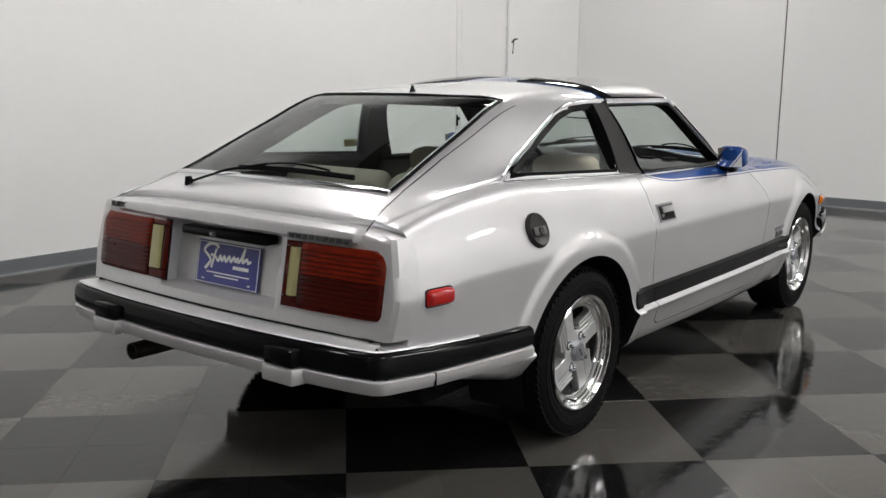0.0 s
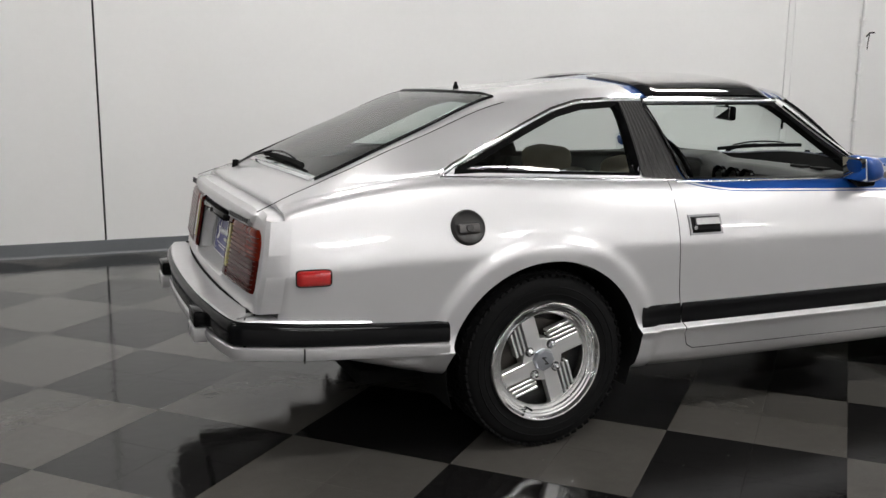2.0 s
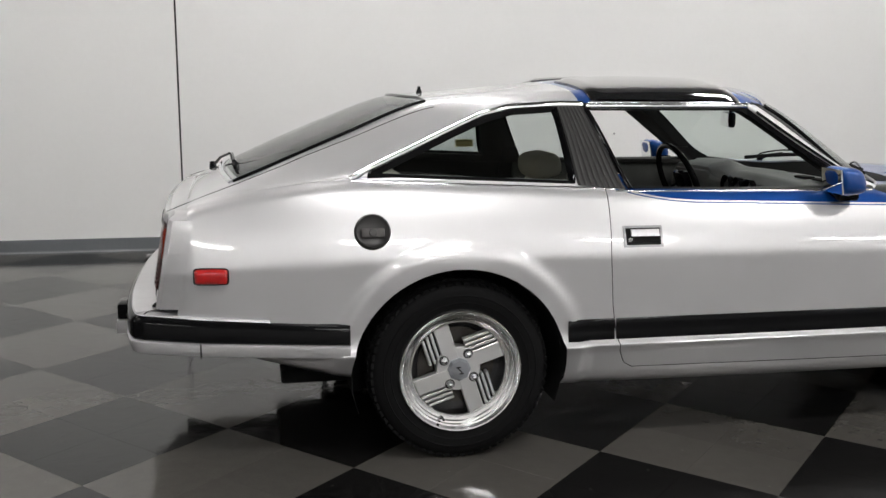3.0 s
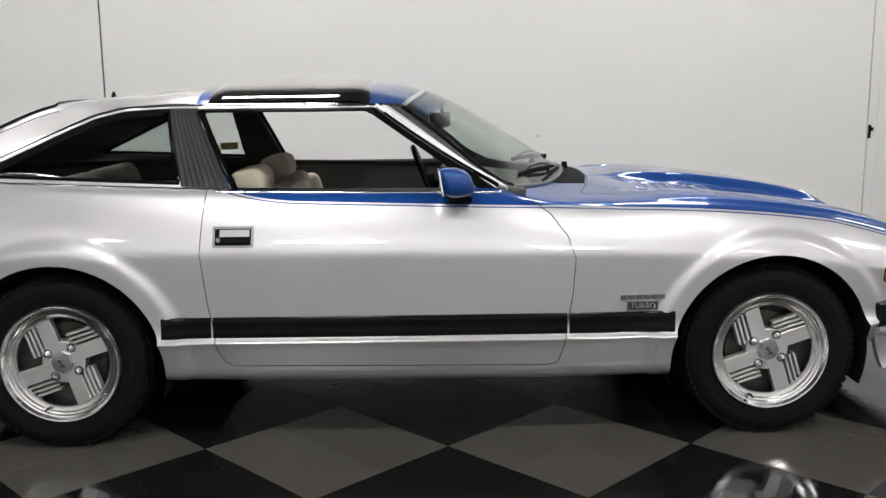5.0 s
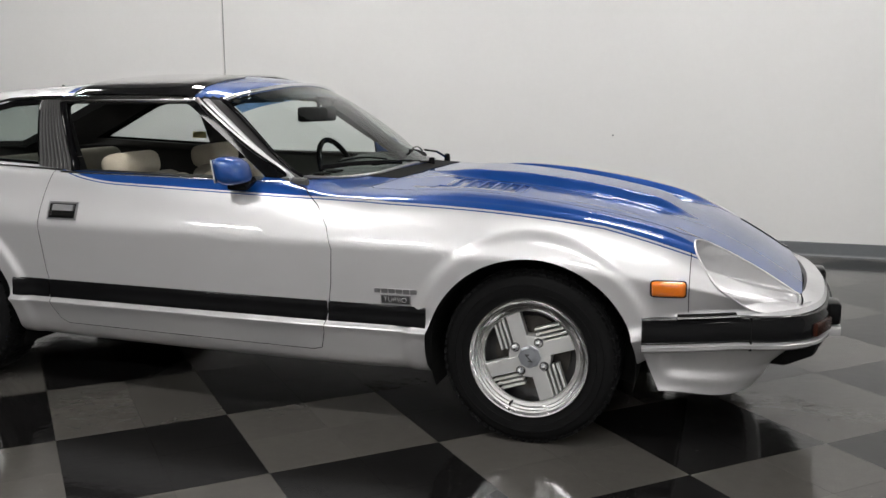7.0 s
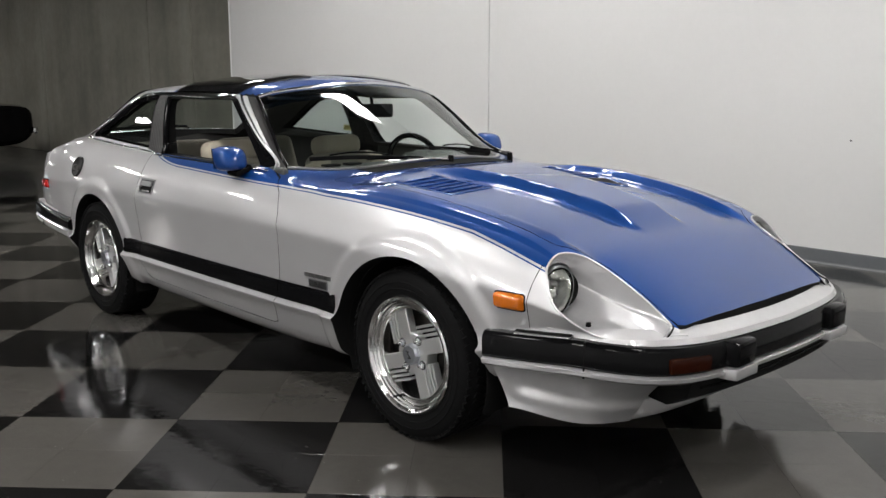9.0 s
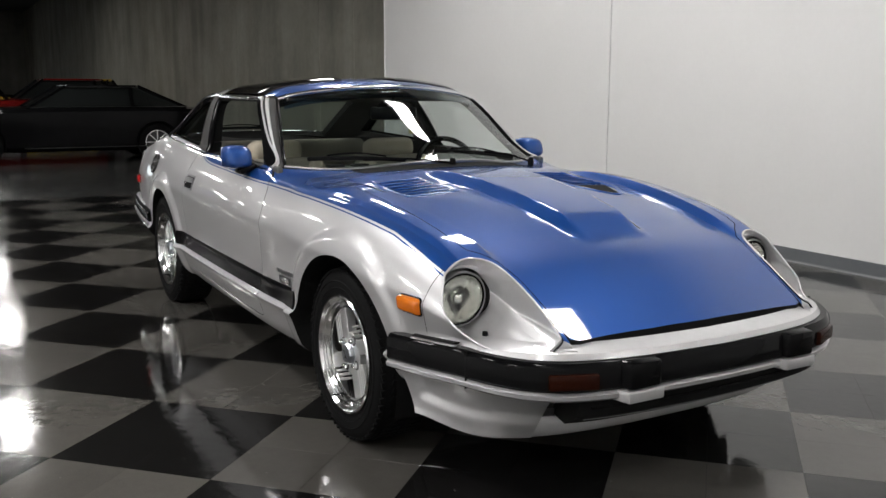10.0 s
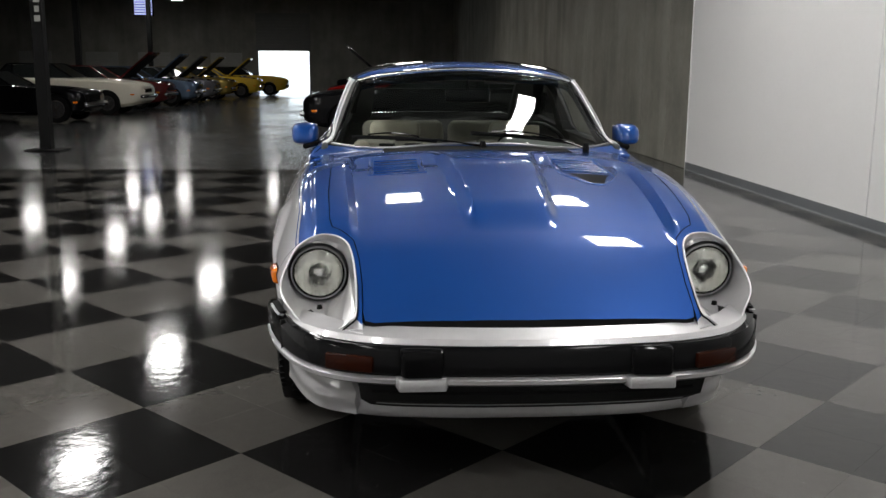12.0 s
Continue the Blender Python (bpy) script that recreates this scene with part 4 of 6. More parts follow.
def plan_band(path, profile, zlift=None, grow=None):
    """Draws a closed profile of (out, z) along half a plan line from the middle, and its mirror image."""
    pts = [Vector((x, y)) for x, y in path]
    full = [Vector((p.x, -p.y)) for p in pts[:0:-1]] + pts
    bm, rings = bmesh.new(), []
    sign = 1 if path[0][0] > 0 else -1
    for i, p in enumerate(full):
        a, b = full[max(0, i - 1)], full[min(len(full) - 1, i + 1)]
        d = (b - a).normalized()
        n = Vector((d.y, -d.x)) * sign
        z0 = zlift(p) if zlift else 0.0
        rings.append([bm.verts.new((p.x + n.x * o, p.y + n.y * o, z + z0 + (grow(p, z) if grow else 0))) for o, z in profile])
    m = len(profile)
    for a, b in zip(rings, rings[1:]):
        for j in range(m):
            bm.faces.new((a[j], a[(j + 1) % m], b[(j + 1) % m], b[j]))
    bm.faces.new(rings[0])
    bm.faces.new(rings[-1][::-1])
    bmesh.ops.recalc_face_normals(bm, faces=bm.faces)
    return bm


def dense(path, step=0.035):
    """A smooth line through the points."""
    pts = [Vector(p) for p in path]
    out = []
    for i in range(len(pts) - 1):
        p0, p1, p2, p3 = pts[max(0, i - 1)], pts[i], pts[i + 1], pts[min(len(pts) - 1, i + 2)]
        n = max(2, int((p2 - p1).length / step))
        for k in range(n):
            t = k / n
            out.append(0.5 * ((2 * p1) + (p2 - p0) * t + (2 * p0 - 5 * p1 + 4 * p2 - p3) * t * t + (3 * p1 - p0 - 3 * p2 + p3) * t**3))
    return [tuple(p) for p in out + [pts[-1]]]


FRONT = dense([(2.266, 0.0), (2.260, 0.2), (2.236, 0.42), (2.185, 0.565), (2.10, 0.660), (1.97, 0.728), (1.80, 0.772), (1.642, 0.800)])
SIDEFALL = lambda p: float(np.interp(p.x, [1.62, 1.95, 2.2], [-0.010, 0.010, -0.003]))
front_bumper = part("front_bumper", plan_band(FRONT, [(-0.10, 0.404), (0.008, 0.404), (0.016, 0.412), (0.016, 0.472), (0.004, 0.488), (-0.10, 0.490)], SIDEFALL), M_BLACK, CAR, "glossy black front bumper band", smooth=40)
part("bumper_lip", plan_band(FRONT, [(-0.10, 0.375), (0.004, 0.375), (0.018, 0.384), (0.020, 0.396), (0.010, 0.4035), (-0.10, 0.4035)], SIDEFALL), M_SILVER, front_bumper, "silver lip under the bumper", smooth=40)
for s in (-1, 1):
    part("bumper_joint", box((1.985, s * 0.7285, 0.440), (0.005, 0.020, 0.112), rot=Matrix.Rotation(radians(-28 * s), 3, "Z")), M_MATT, front_bumper)
    cap_line = [p for p in FRONT if 1.74 < p[0] < 1.97]
    part("bumper_cap", sweep(bmesh.new(), [(x, s * (y + 0.003), 0.4905 + SIDEFALL(Vector((x, y)))) for x, y in cap_line], circle(0.010, 8, 0.0030)), M_SILVER, front_bumper, "thin silver strip along the top of the bumper", smooth=50)
    part("bumper_gap", sweep(bmesh.new(), [(x, s * (y - 0.004), 0.4975 + SIDEFALL(Vector((x, y)))) for x, y in cap_line], circle(0.012, 8, 0.0036)), M_MATT, front_bumper, smooth=50)
NOSE = dense([(2.236, 0.0), (2.226, 0.2), (2.20, 0.40), (2.148, 0.535), (2.085, 0.610), (2.00, 0.672), (1.93, 0.706)])
part("nose_panel", plan_band(NOSE, [(-0.09, 0.470), (0.022, 0.476), (0.032, 0.488), (0.022, 0.504), (-0.040, 0.521), (-0.052, 0.506), (-0.09, 0.490)], lambda p: -0.012 * ease(2.05, 1.93, p.x)), M_SILVER, CAR, "silver nose panel above the bumper", smooth=40)
GAP = [(2.178, 0.0), (2.174, 0.2), (2.160, 0.42), (2.148, 0.482)]
part("bonnet_gap", plan_band(GAP, [(-0.03, 0.49), (0.024, 0.49), (0.024, 0.508), (-0.03, 0.512)]), M_MATT, CAR, "dark gap under the bonnet's front edge")
# air dam: leans forward from its lower edge
DAM = dense([(2.060, 0.0), (2.055, 0.22), (2.030, 0.42), (1.985, 0.545), (1.93, 0.625), (1.83, 0.690), (1.70, 0.742)])
def dam_lift(p):
    return 0.026 * ease(1.93, 1.70, p.x)
part("air_dam", plan_band([p for p in DAM if p[1] < 0.56], [(-0.05, 0.196), (-0.008, 0.196), (0.002, 0.203), (0.008, 0.220), (0.009, 0.248), (0.004, 0.262), (-0.010, 0.268), (-0.05, 0.268)], dam_lift), M_SILVER, CAR, "silver front air dam", smooth=40)
# solid band, coloured black for the shade in the recess under the lip
part("lower_grille", plan_band([p for p in FRONT if p[1] < 0.52], [(-0.20, 0.266), (-0.110, 0.268), (-0.018, 0.318), (0.000, 0.3745), (-0.20, 0.3745)]), M_MATT, CAR, "lower grille opening, its shade put in as solid black")
for z, o in ((0.296, -0.052), (0.345, -0.004)):
    part("grille_bar", plan_band([p for p in FRONT if p[1] < 0.50], [(o - 0.014, z), (o, z), (o, z + 0.007), (o - 0.014, z + 0.007)]), M_BADGE if z < 0.31 else M_BLACK, CAR)


def wedge(x0, x1, y, wide, narrow, z0, z1, bevel):
    """A block that narrows from x0 to x1."""
    bm = prism(bmesh.new(), [(x0, y - wide / 2), (x1, y - narrow / 2), (x1, y + narrow / 2), (x0, y + wide / 2)], z0, z1, "z")
    bmesh.ops.bevel(bm, geom=list(bm.edges), offset=bevel, segments=2, affect="EDGES", profile=0.5)
    return bm


for s in (-1, 1):
    # corner piece of the dam, below the bumper ends
    low_line = [Vector(p) for p in DAM if p[1] > 0.49]
    top_line = [Vector(p) for p in FRONT if p[1] > 0.55]
    def along(line, u):
        k = u * (len(line) - 1)
        i = min(int(k), len(line) - 2)
        return line[i].lerp(line[i + 1], k - i)
    def corner(u, v, h):
        p, q = along(low_line, u), along(top_line, u)
        d = Vector((0.75, 0.66)) * (1 - u) + Vector((0.25, 0.97)) * u
        q = q - d * 0.016
        z0 = 0.198 + dam_lift(p)
        bow = 0.010 * math.sin(math.pi * v) + 0.02 * (1 - h) - 0.004 * (1 - ease(0.0, 0.12, v)) + 0.020 * ease(0.24, 0.50, v) * (1 - ease(0.90, 1.0, v)) * (1 - ease(0.82, 0.90, u))
        m = p.lerp(q, v) - d * bow
        return (m.x, s * m.y, z0 + (0.388 - z0) * v)
    part("dam_corner", sheet(corner, 32, 24, True), M_SILVER, CAR, smooth=50)
    part("overrider", wedge(2.17, 2.294, s * 0.322, 0.16, 0.115, 0.4045, 0.484, 0.012), M_BLACK, front_bumper, "black bumper overrider", smooth=40)
    part("overrider_foot", wedge(2.18, 2.296, s * 0.322, 0.180, 0.13, 0.368, 0.403, 0.005), M_SILVER, front_bumper, smooth=40)
    a, b = Vector((2.238, s * 0.452, 0)), Vector((2.182, s * 0.585, 0))
    rot = Matrix.Rotation(math.atan2((b - a).y, (b - a).x), 3, "Z")
    part("turn_signal", box(((a + b) / 2 + Vector((0.004, s * 0.004, 0.434))), ((b - a).length, 0.032, 0.046), 0.006, rot), M_AMBERDARK, front_bumper, "dark amber turn signal in the bumper", smooth=40)

# tail
REAR = dense([(-2.379, 0.0), (-2.376, 0.2), (-2.366, 0.40), (-2.345, 0.60), (-2.324, 0.708), (-2.312, 0.734), (-2.288, 0.750), (-2.24, 0.758), (-2.105, 0.776), (-1.90, 0.795), (-1.632, 0.815)], 0.012)
rise = lambda p: float(np.interp(p.x, [-2.38, -2.31, -2.105, -1.63], [0.040, 0.037, 0.021, 0.0]))
swell = lambda p: 0.008 * ease(-1.7, -2.31, p.x)
rear_bumper = part("rear_bumper", plan_band(REAR, [(-0.12, 0.4235), (-0.006, 0.4235), (0.003, 0.430), (0.003, 0.470), (-0.004, 0.482), (-0.020, 0.488), (-0.12, 0.488)], rise, lambda p, z: swell(p) * (z > 0.46)), M_BLACK, CAR, "glossy black rear bumper band", smooth=40)
part("bumper_lip", plan_band(REAR, [(-0.12, 0.372), (-0.020, 0.373), (-0.002, 0.380), (0.006, 0.405), (0.005, 0.417), (-0.003, 0.4225), (-0.12, 0.4225)], rise), M_SILVER, rear_bumper, "silver lip under the bumper", smooth=30)
part("bumper_cap", plan_band([p for p in REAR if p[0] < -1.88], [(-0.125, 0.4885), (-0.024, 0.4885), (-0.014, 0.4905), (-0.018, 0.4955), (-0.125, 0.499)], rise, lambda p, z: swell(p)), M_SILVER, rear_bumper, "silver shelf on top of the rear bumper", smooth=40)
for s in (-1, 1):
    part("overrider", wedge(-2.30, -2.394, s * 0.43, 0.140, 0.115, 0.4635, 0.516, 0.006), M_BLACK, rear_bumper, "black bumper overrider", smooth=40)
    part("overrider_foot", wedge(-2.30, -2.398, s * 0.43, 0.165, 0.125, 0.414, 0.4625, 0.005), M_SILVER, rear_bumper, smooth=40)
    part("bumper_joint", box((-2.105, s * 0.7795, 0.419), (0.005, 0.006, 0.046)), M_MATT, rear_bumper)


def tail(y, z, off=0.0):
    """A place on the tail panel, moved out by off."""
    return Vector((tail_x(y, z) - off, y, z))


def panel_at(u, v, h):
    z0 = 0.549
    guess = z0 + 0.27 * v
    half = side_y(-2.200, guess) - 0.003 if h else side_y(tail_x(0.72, guess) + 0.076, guess) + 0.0008
    y = (2 * u - 1) * half
    z = z0 + (top_z(-2.195, y) - 0.004 - z0) * v
    well = (1 - ease(0.262, 0.282, abs(y))) * ease(0.583, 0.598, z) * (1 - ease(0.798, 0.806, z))
    round_off = 0.014 * ease(0.97, 1.0, abs(2 * u - 1)) ** 2 + 0.020 * ease(0.93, 1.0, v) ** 2 * ease(0.0, 0.1, 1 - abs(2 * u - 1))
    lip = 0.012 * ease(0.803, 0.815, z) * (1 - ease(0.570, 0.590, abs(y)))
    return tail(y, z, (lip - 0.058 * well - round_off) * h - 0.076 * (1 - h))


part("tail_panel", sheet(panel_at, 110, 48, True), M_SILVER, CAR, "silver tail panel with a plate recess", smooth=28)
part("tail_gap", plan_band([p for p in REAR if p[0] < -2.2], [(-0.16, 0.530), (-0.092, 0.532), (-0.092, 0.550), (-0.16, 0.552)]), M_MATT, CAR, "dark gap above the rear bumper")
for s in (-1, 1):
    # lamp cluster with a rounded outer end
    y0, y1 = (0.252, 0.716) if s > 0 else (0.308, 0.720)
    def lens(a, b, off, za, zb, flat=False):
        def at(u, v, h):
            low, high = 0.600, 0.800
            z = za + (zb - za) * v
            end = y1 - 0.030 * max(0, 1 - (z - low) / 0.035) ** 2 - 0.075 * max(0, (z - high + 0.085) / 0.085) ** 2.2
            y = a + (b - a) * u
            if b > y1 - 0.02:
                y = a + (min(b, end + (b - y1)) - a) * u
            soft = 0.0 if flat else 0.006 * max(0, 1 - 9 * min(u * (b - a) / 0.1, (1 - u) * (b - a) / 0.1, (z - 0.598) / 0.1, (0.802 - z) / 0.1))
            wrap = 0.020 * ease(0.62, 0.715, y) ** 2
            p = tail(s * y, z, (off - soft) * h - 0.006 * (1 - h))
            return (p.x + wrap, p.y, p.z)
        return sheet(at, 18, 8, True)
    c0, c1 = (0.034, 0.100) if s > 0 else (0.022, 0.064)
    cluster = part("tail_lamp", lens(y0, y1, 0.004, 0.598, 0.802), M_BLACK, CAR, "wide red tail lamp cluster with ribs", smooth=40)
    part("reversing_lens", lens(y0 + c0, y0 + c1, 0.012, 0.636, 0.780), M_CREAM, cluster, "pale reversing lens", smooth=40)
    part("upper_lens", lens(y0 + c1 + 0.004, y1 - 0.004, 0.012, 0.706, 0.797), M_RED, cluster, "red lens", smooth=40)
    part("lower_lens", lens(y0 + c1 + 0.004, y1 - 0.004, 0.012, 0.603, 0.7055), M_REDDARK, cluster, "dark red lens", smooth=40)
    part("lens_foot", lens(y0 + 0.003, y0 + c1, 0.010, 0.603, 0.633), M_REDDARK, cluster)
    part("lens_top", lens(y0 + 0.003, y0 + c1, 0.010, 0.783, 0.797), M_REDDARK, cluster)
    part("lens_side", lens(y0 + 0.003, y0 + c0 - 0.003, 0.010, 0.636, 0.780), M_REDDARK, cluster)
    for k in range(12):
        z = 0.615 + 0.0144 * k
        part("lens_rib", lens(y0 + c1 + 0.008, y1 - 0.050, 0.0136, z, z + 0.0022, True), M_RIBRED, cluster)

# plate and its light
plate = part("number_plate", sheet(lambda u, v, h: tail(-0.153 + 0.306 * u, 0.604 + 0.140 * v, -0.052 + 0.004 * h), 4, 2, True), M_PLATE, CAR, "blue dealer plate with a white script mark and lettering bars")
def plate_bar(ya, yb, za, zb, slant=0.0):
    return sheet(lambda u, v, h: tail(ya + (yb - ya) * u, za + (zb - za) * v - slant * u, -0.048 + 0.0015 * h), 4, 1, True)
def plate_stroke(pts, r):
    return sweep(bmesh.new(), [tail(y, z, -0.0475) for y, z in dense(pts, 0.006)], circle(r, 6, 0.0012), up=(1, 0, 0))
# the mark: one tall curl, then a low run of loops and a tall bar
for pts, r in (([(0.048, 0.724), (0.062, 0.735), (0.098, 0.732), (0.120, 0.712), (0.100, 0.697), (0.084, 0.682), (0.096, 0.664), (0.110, 0.652)], 0.0056),
               ([(0.078, 0.658), (0.066, 0.700), (0.058, 0.722)], 0.0048),
               ([(0.085, 0.700), (0.060, 0.694), (0.046, 0.682), (0.036, 0.702), (0.028, 0.684), (0.016, 0.702), (0.008, 0.684), (-0.008, 0.704), (-0.016, 0.686), (-0.032, 0.704), (-0.038, 0.688)], 0.0048),
               ([(-0.040, 0.688), (-0.050, 0.704), (-0.052, 0.688), (-0.066, 0.702), (-0.080, 0.734), (-0.072, 0.690), (-0.094, 0.704), (-0.098, 0.690), (-0.112, 0.698)], 0.0046)):
    part("script_stroke", plate_stroke(pts, r), M_WHITE, plate, smooth=50)
for ya, yb, za, zb, sl in [(-0.030, -0.104, 0.664, 0.675, 0.0), (0.100, -0.110, 0.642, 0.646, 0), (0.058, -0.060, 0.632, 0.636, 0), (0.120, 0.108, 0.618, 0.622, 0), (-0.106, -0.118, 0.618, 0.622, 0),
                           (0.149, -0.149, 0.7385, 0.741, 0), (0.149, -0.149, 0.607, 0.6095, 0), (0.149, 0.1465, 0.610, 0.738, 0), (-0.1465, -0.149, 0.610, 0.738, 0)]:
    part("lettering_bar", plate_bar(ya, yb, za, zb, sl), M_WHITE, plate)
light_bar = box((0, 0, 0), (0.060, 0.415, 0.030), 0.010)
bmesh.ops.translate(light_bar, verts=light_bar.verts, vec=tail(-0.022, 0.780, -0.022))
part("plate_light", light_bar, M_BLACK, CAR, "black plate light housing", smooth=40)
part("lock", box(tail(0.020, 0.778, 0.009), (0.006, 0.028, 0.020), 0.003), M_CAP, CAR, "square lock in the plate light housing")
part("lock_barrel", lathe(bmesh.new(), [(0.0, -0.006), (0.006, -0.005), (0.007, 0.0)], 12, "x", tail(0.020, 0.778, 0.012)), M_CHROME, CAR)
part("badge_bar", sheet(lambda u, v, h: tail(-0.318 - 0.250 * u, 0.801 + 0.022 * v, 0.008 + 0.006 * h), 6, 1, True), M_BADGE, CAR, "metal badge strip under the deck lip")
for k in range(9):
    ya, yb = -0.325 - 0.0262 * (k + 0.1), -0.325 - 0.0262 * (k + 0.80)
    part("badge_letter", sheet(lambda u, v, h: tail(ya + (yb - ya) * u, 0.807 + 0.013 * v, 0.014 + 0.003 * h), 1, 1, True), M_ALLOYDK, CAR)
text = bpy.data.curves.new("badge_word", "FONT")
text.body, text.size, text.extrude, text.align_x, text.align_y = "TURBO", 0.030, 0.003, "CENTER", "CENTER"
text.materials.append(M_ALLOYDK)
word = new("badge_word", text)
word.parent = CAR
word.matrix_local = Matrix.Translation((tail_x(0.565, 0.826) - 0.014, 0.565, 0.826)) @ Matrix.Rotation(radians(-90 + 2.5), 4, "Z") @ Matrix.Rotation(radians(80), 4, "X")

# exhaust
part("exhaust", lathe(bmesh.new(), [(0.031, -2.255), (0.031, -1.7), (0.026, -1.7), (0.026, -2.255)], 20, "x", (0, 0.490, 0.302), closed=True), M_EXH, CAR, "dark steel exhaust tailpipe", smooth=50)
part("underbody", box((-0.05, 0, 0.235), (3.6, 1.05, 0.05), 0.01), M_MATT, CAR)
for x in (-AXLE, AXLE):
    part("axle_beam", lathe(bmesh.new(), [(0.0, -0.6), (0.05, -0.6), (0.05, 0.6), (0.0, 0.6)], 12, "y", (x, 0, 0.27)), M_MATT, CAR)

# side stripe
for s in (-1, 1):
    for a, b in ((-0.893, -0.7235), (-0.7165, 0.5205), (0.5275, 0.900)):
        def stripe(u, v, h):
            x, z = a + (b - a) * u, 0.402 + 0.072 * v
            fade = min(1, 0.25 + 6 * min(v, 1 - v))
            return (x, s * (side_y(x, z) + (0.009 * fade if h else -0.004)), z)
        part("side_stripe", sheet(stripe, max(4, int((b - a) / 0.06)), 6, True), M_BLACK, CAR, "black side stripe moulding", smooth=40)
    # side markers
    def marker(x, z, l, hgt, off):
        return sheet(lambda u, v, h: (x + l * (u - 0.5), s * (side_y(x + l * (u - 0.5), z + hgt * (v - 0.5)) + (off if h else -0.006)), z + hgt * (v - 0.5)), 6, 3, True)
    def pad(x, z, l, hgt, off):
        """A lens with rounded corners and a domed face."""
        def at(u, v, h):
            a, b = 2 * u - 1, 2 * v - 1
            k = 1 - 0.10 * (abs(a) ** 6) * (abs(b) ** 6)
            xx, zz = x + l / 2 * a * k, z + hgt / 2 * b * k
            dome = (1 - abs(a) ** 10) ** 0.5 * (1 - abs(b) ** 5) ** 0.5
            return (xx, s * (side_y(xx, zz) + (0.002 + off * dome if h else -0.006)), zz)
        return sheet(at, 16, 10, True)
    for x, z, l, hgt, mat, name, lab in ((-2.066, 0.657, 0.106, 0.050, M_MARKER, "rear_marker", "red side marker lamp"), (1.722, 0.582, 0.112, 0.054, M_AMBER, "front_marker", "amber side marker lamp")):
        rim = part(name, pad(x, z, l + 0.006, hgt + 0.006, 0.003), M_BLACK, CAR, lab, smooth=40)
        part("lens", pad(x, z, l, hgt, 0.018), mat, rim, smooth=50)
    # maker's badge on the wing, in plain bars, with one readable word below
    for k in range(6):
        part("badge_letter", marker(0.718 + 0.027 * k, 0.526, 0.023, 0.016, 0.004), M_BADGE, CAR)
    frame_part = part("badge_frame", marker(0.786, 0.495, 0.112, 0.034, 0.004), M_BADGE, CAR)
    part("badge_field", marker(0.786, 0.495, 0.104, 0.027, 0.006), M_ALLOYDK, CAR)
    text = bpy.data.curves.new("badge_word", "FONT")
    text.body, text.size, text.extrude, text.align_x, text.align_y = "TURBO", 0.027, 0.0012, "CENTER", "CENTER"
    text.materials.append(M_CHROME)
    word = new("badge_word", text)
    word.parent = CAR
    word.matrix_local = Matrix.Translation((0.786, s * (side_y(0.786, 0.495) + 0.008), 0.495)) @ Matrix.Rotation(radians(90), 4, "X") @ (Matrix.Rotation(radians(180), 4, "Y") if s > 0 else Matrix.Identity(4))
    # door handle
    door = DOORS[0 if s > 0 else 1]
    h0 = part("door_handle", marker(-0.632, 0.757, 0.140, 0.070, 0.005), M_BADGE, door, "chrome recessed door handle")
    part("handle_recess", marker(-0.632, 0.757, 0.124, 0.054, 0.0055), M_MATT, h0)
    part("handle_flap", marker(-0.626, 0.770, 0.100, 0.022, 0.013), M_COVER, h0, smooth=40)
    part("handle_lip", marker(-0.632, 0.735, 0.110, 0.010, 0.009), M_BLACK, h0)
    part("key_lock", lathe(bmesh.new(), [(0.0, 0.0), (0.008, 0.0), (0.008, 0.012), (0.0, 0.012)], 12, "y", (-0.682, s * side_y(-0.682, 0.748) - (0 if s > 0 else 0.012), 0.748)), M_CHROME, h0)

# fuel cap on the right rear wing, square to the skin
lean = math.atan2(side_y(-1.552, 0.75) - side_y(-1.552, 0.81), 0.06)
spin = Matrix.Translation((-1.552, -side_y(-1.552, 0.790) - 0.004, 0.790)) @ Matrix.Rotation(-lean, 4, "X")


def leaned(bm):
    bmesh.ops.transform(bm, matrix=spin, verts=bm.verts)
    return bm


cap = part("fuel_cap", leaned(lathe(bmesh.new(), [(0.0, -0.004), (0.045, -0.004), (0.049, -0.007), (0.054, -0.009), (0.058, -0.006), (0.060, 0.0), (0.060, 0.03), (0.0, 0.03)], 40)), M_CAPDARK, CAR, "round dark fuel filler cap with a grip across it", smooth=40)
part("cap_grip", leaned(box((0, -0.006, -0.006), (0.076, 0.014, 0.032), 0.006)), M_CAP, cap, smooth=40)
part("cap_hub", leaned(lathe(bmesh.new(), [(0.0, -0.017), (0.012, -0.017), (0.014, -0.012), (0.014, 0.004)], 20, "y", (0, 0, -0.006))), M_RIB, cap, smooth=40)

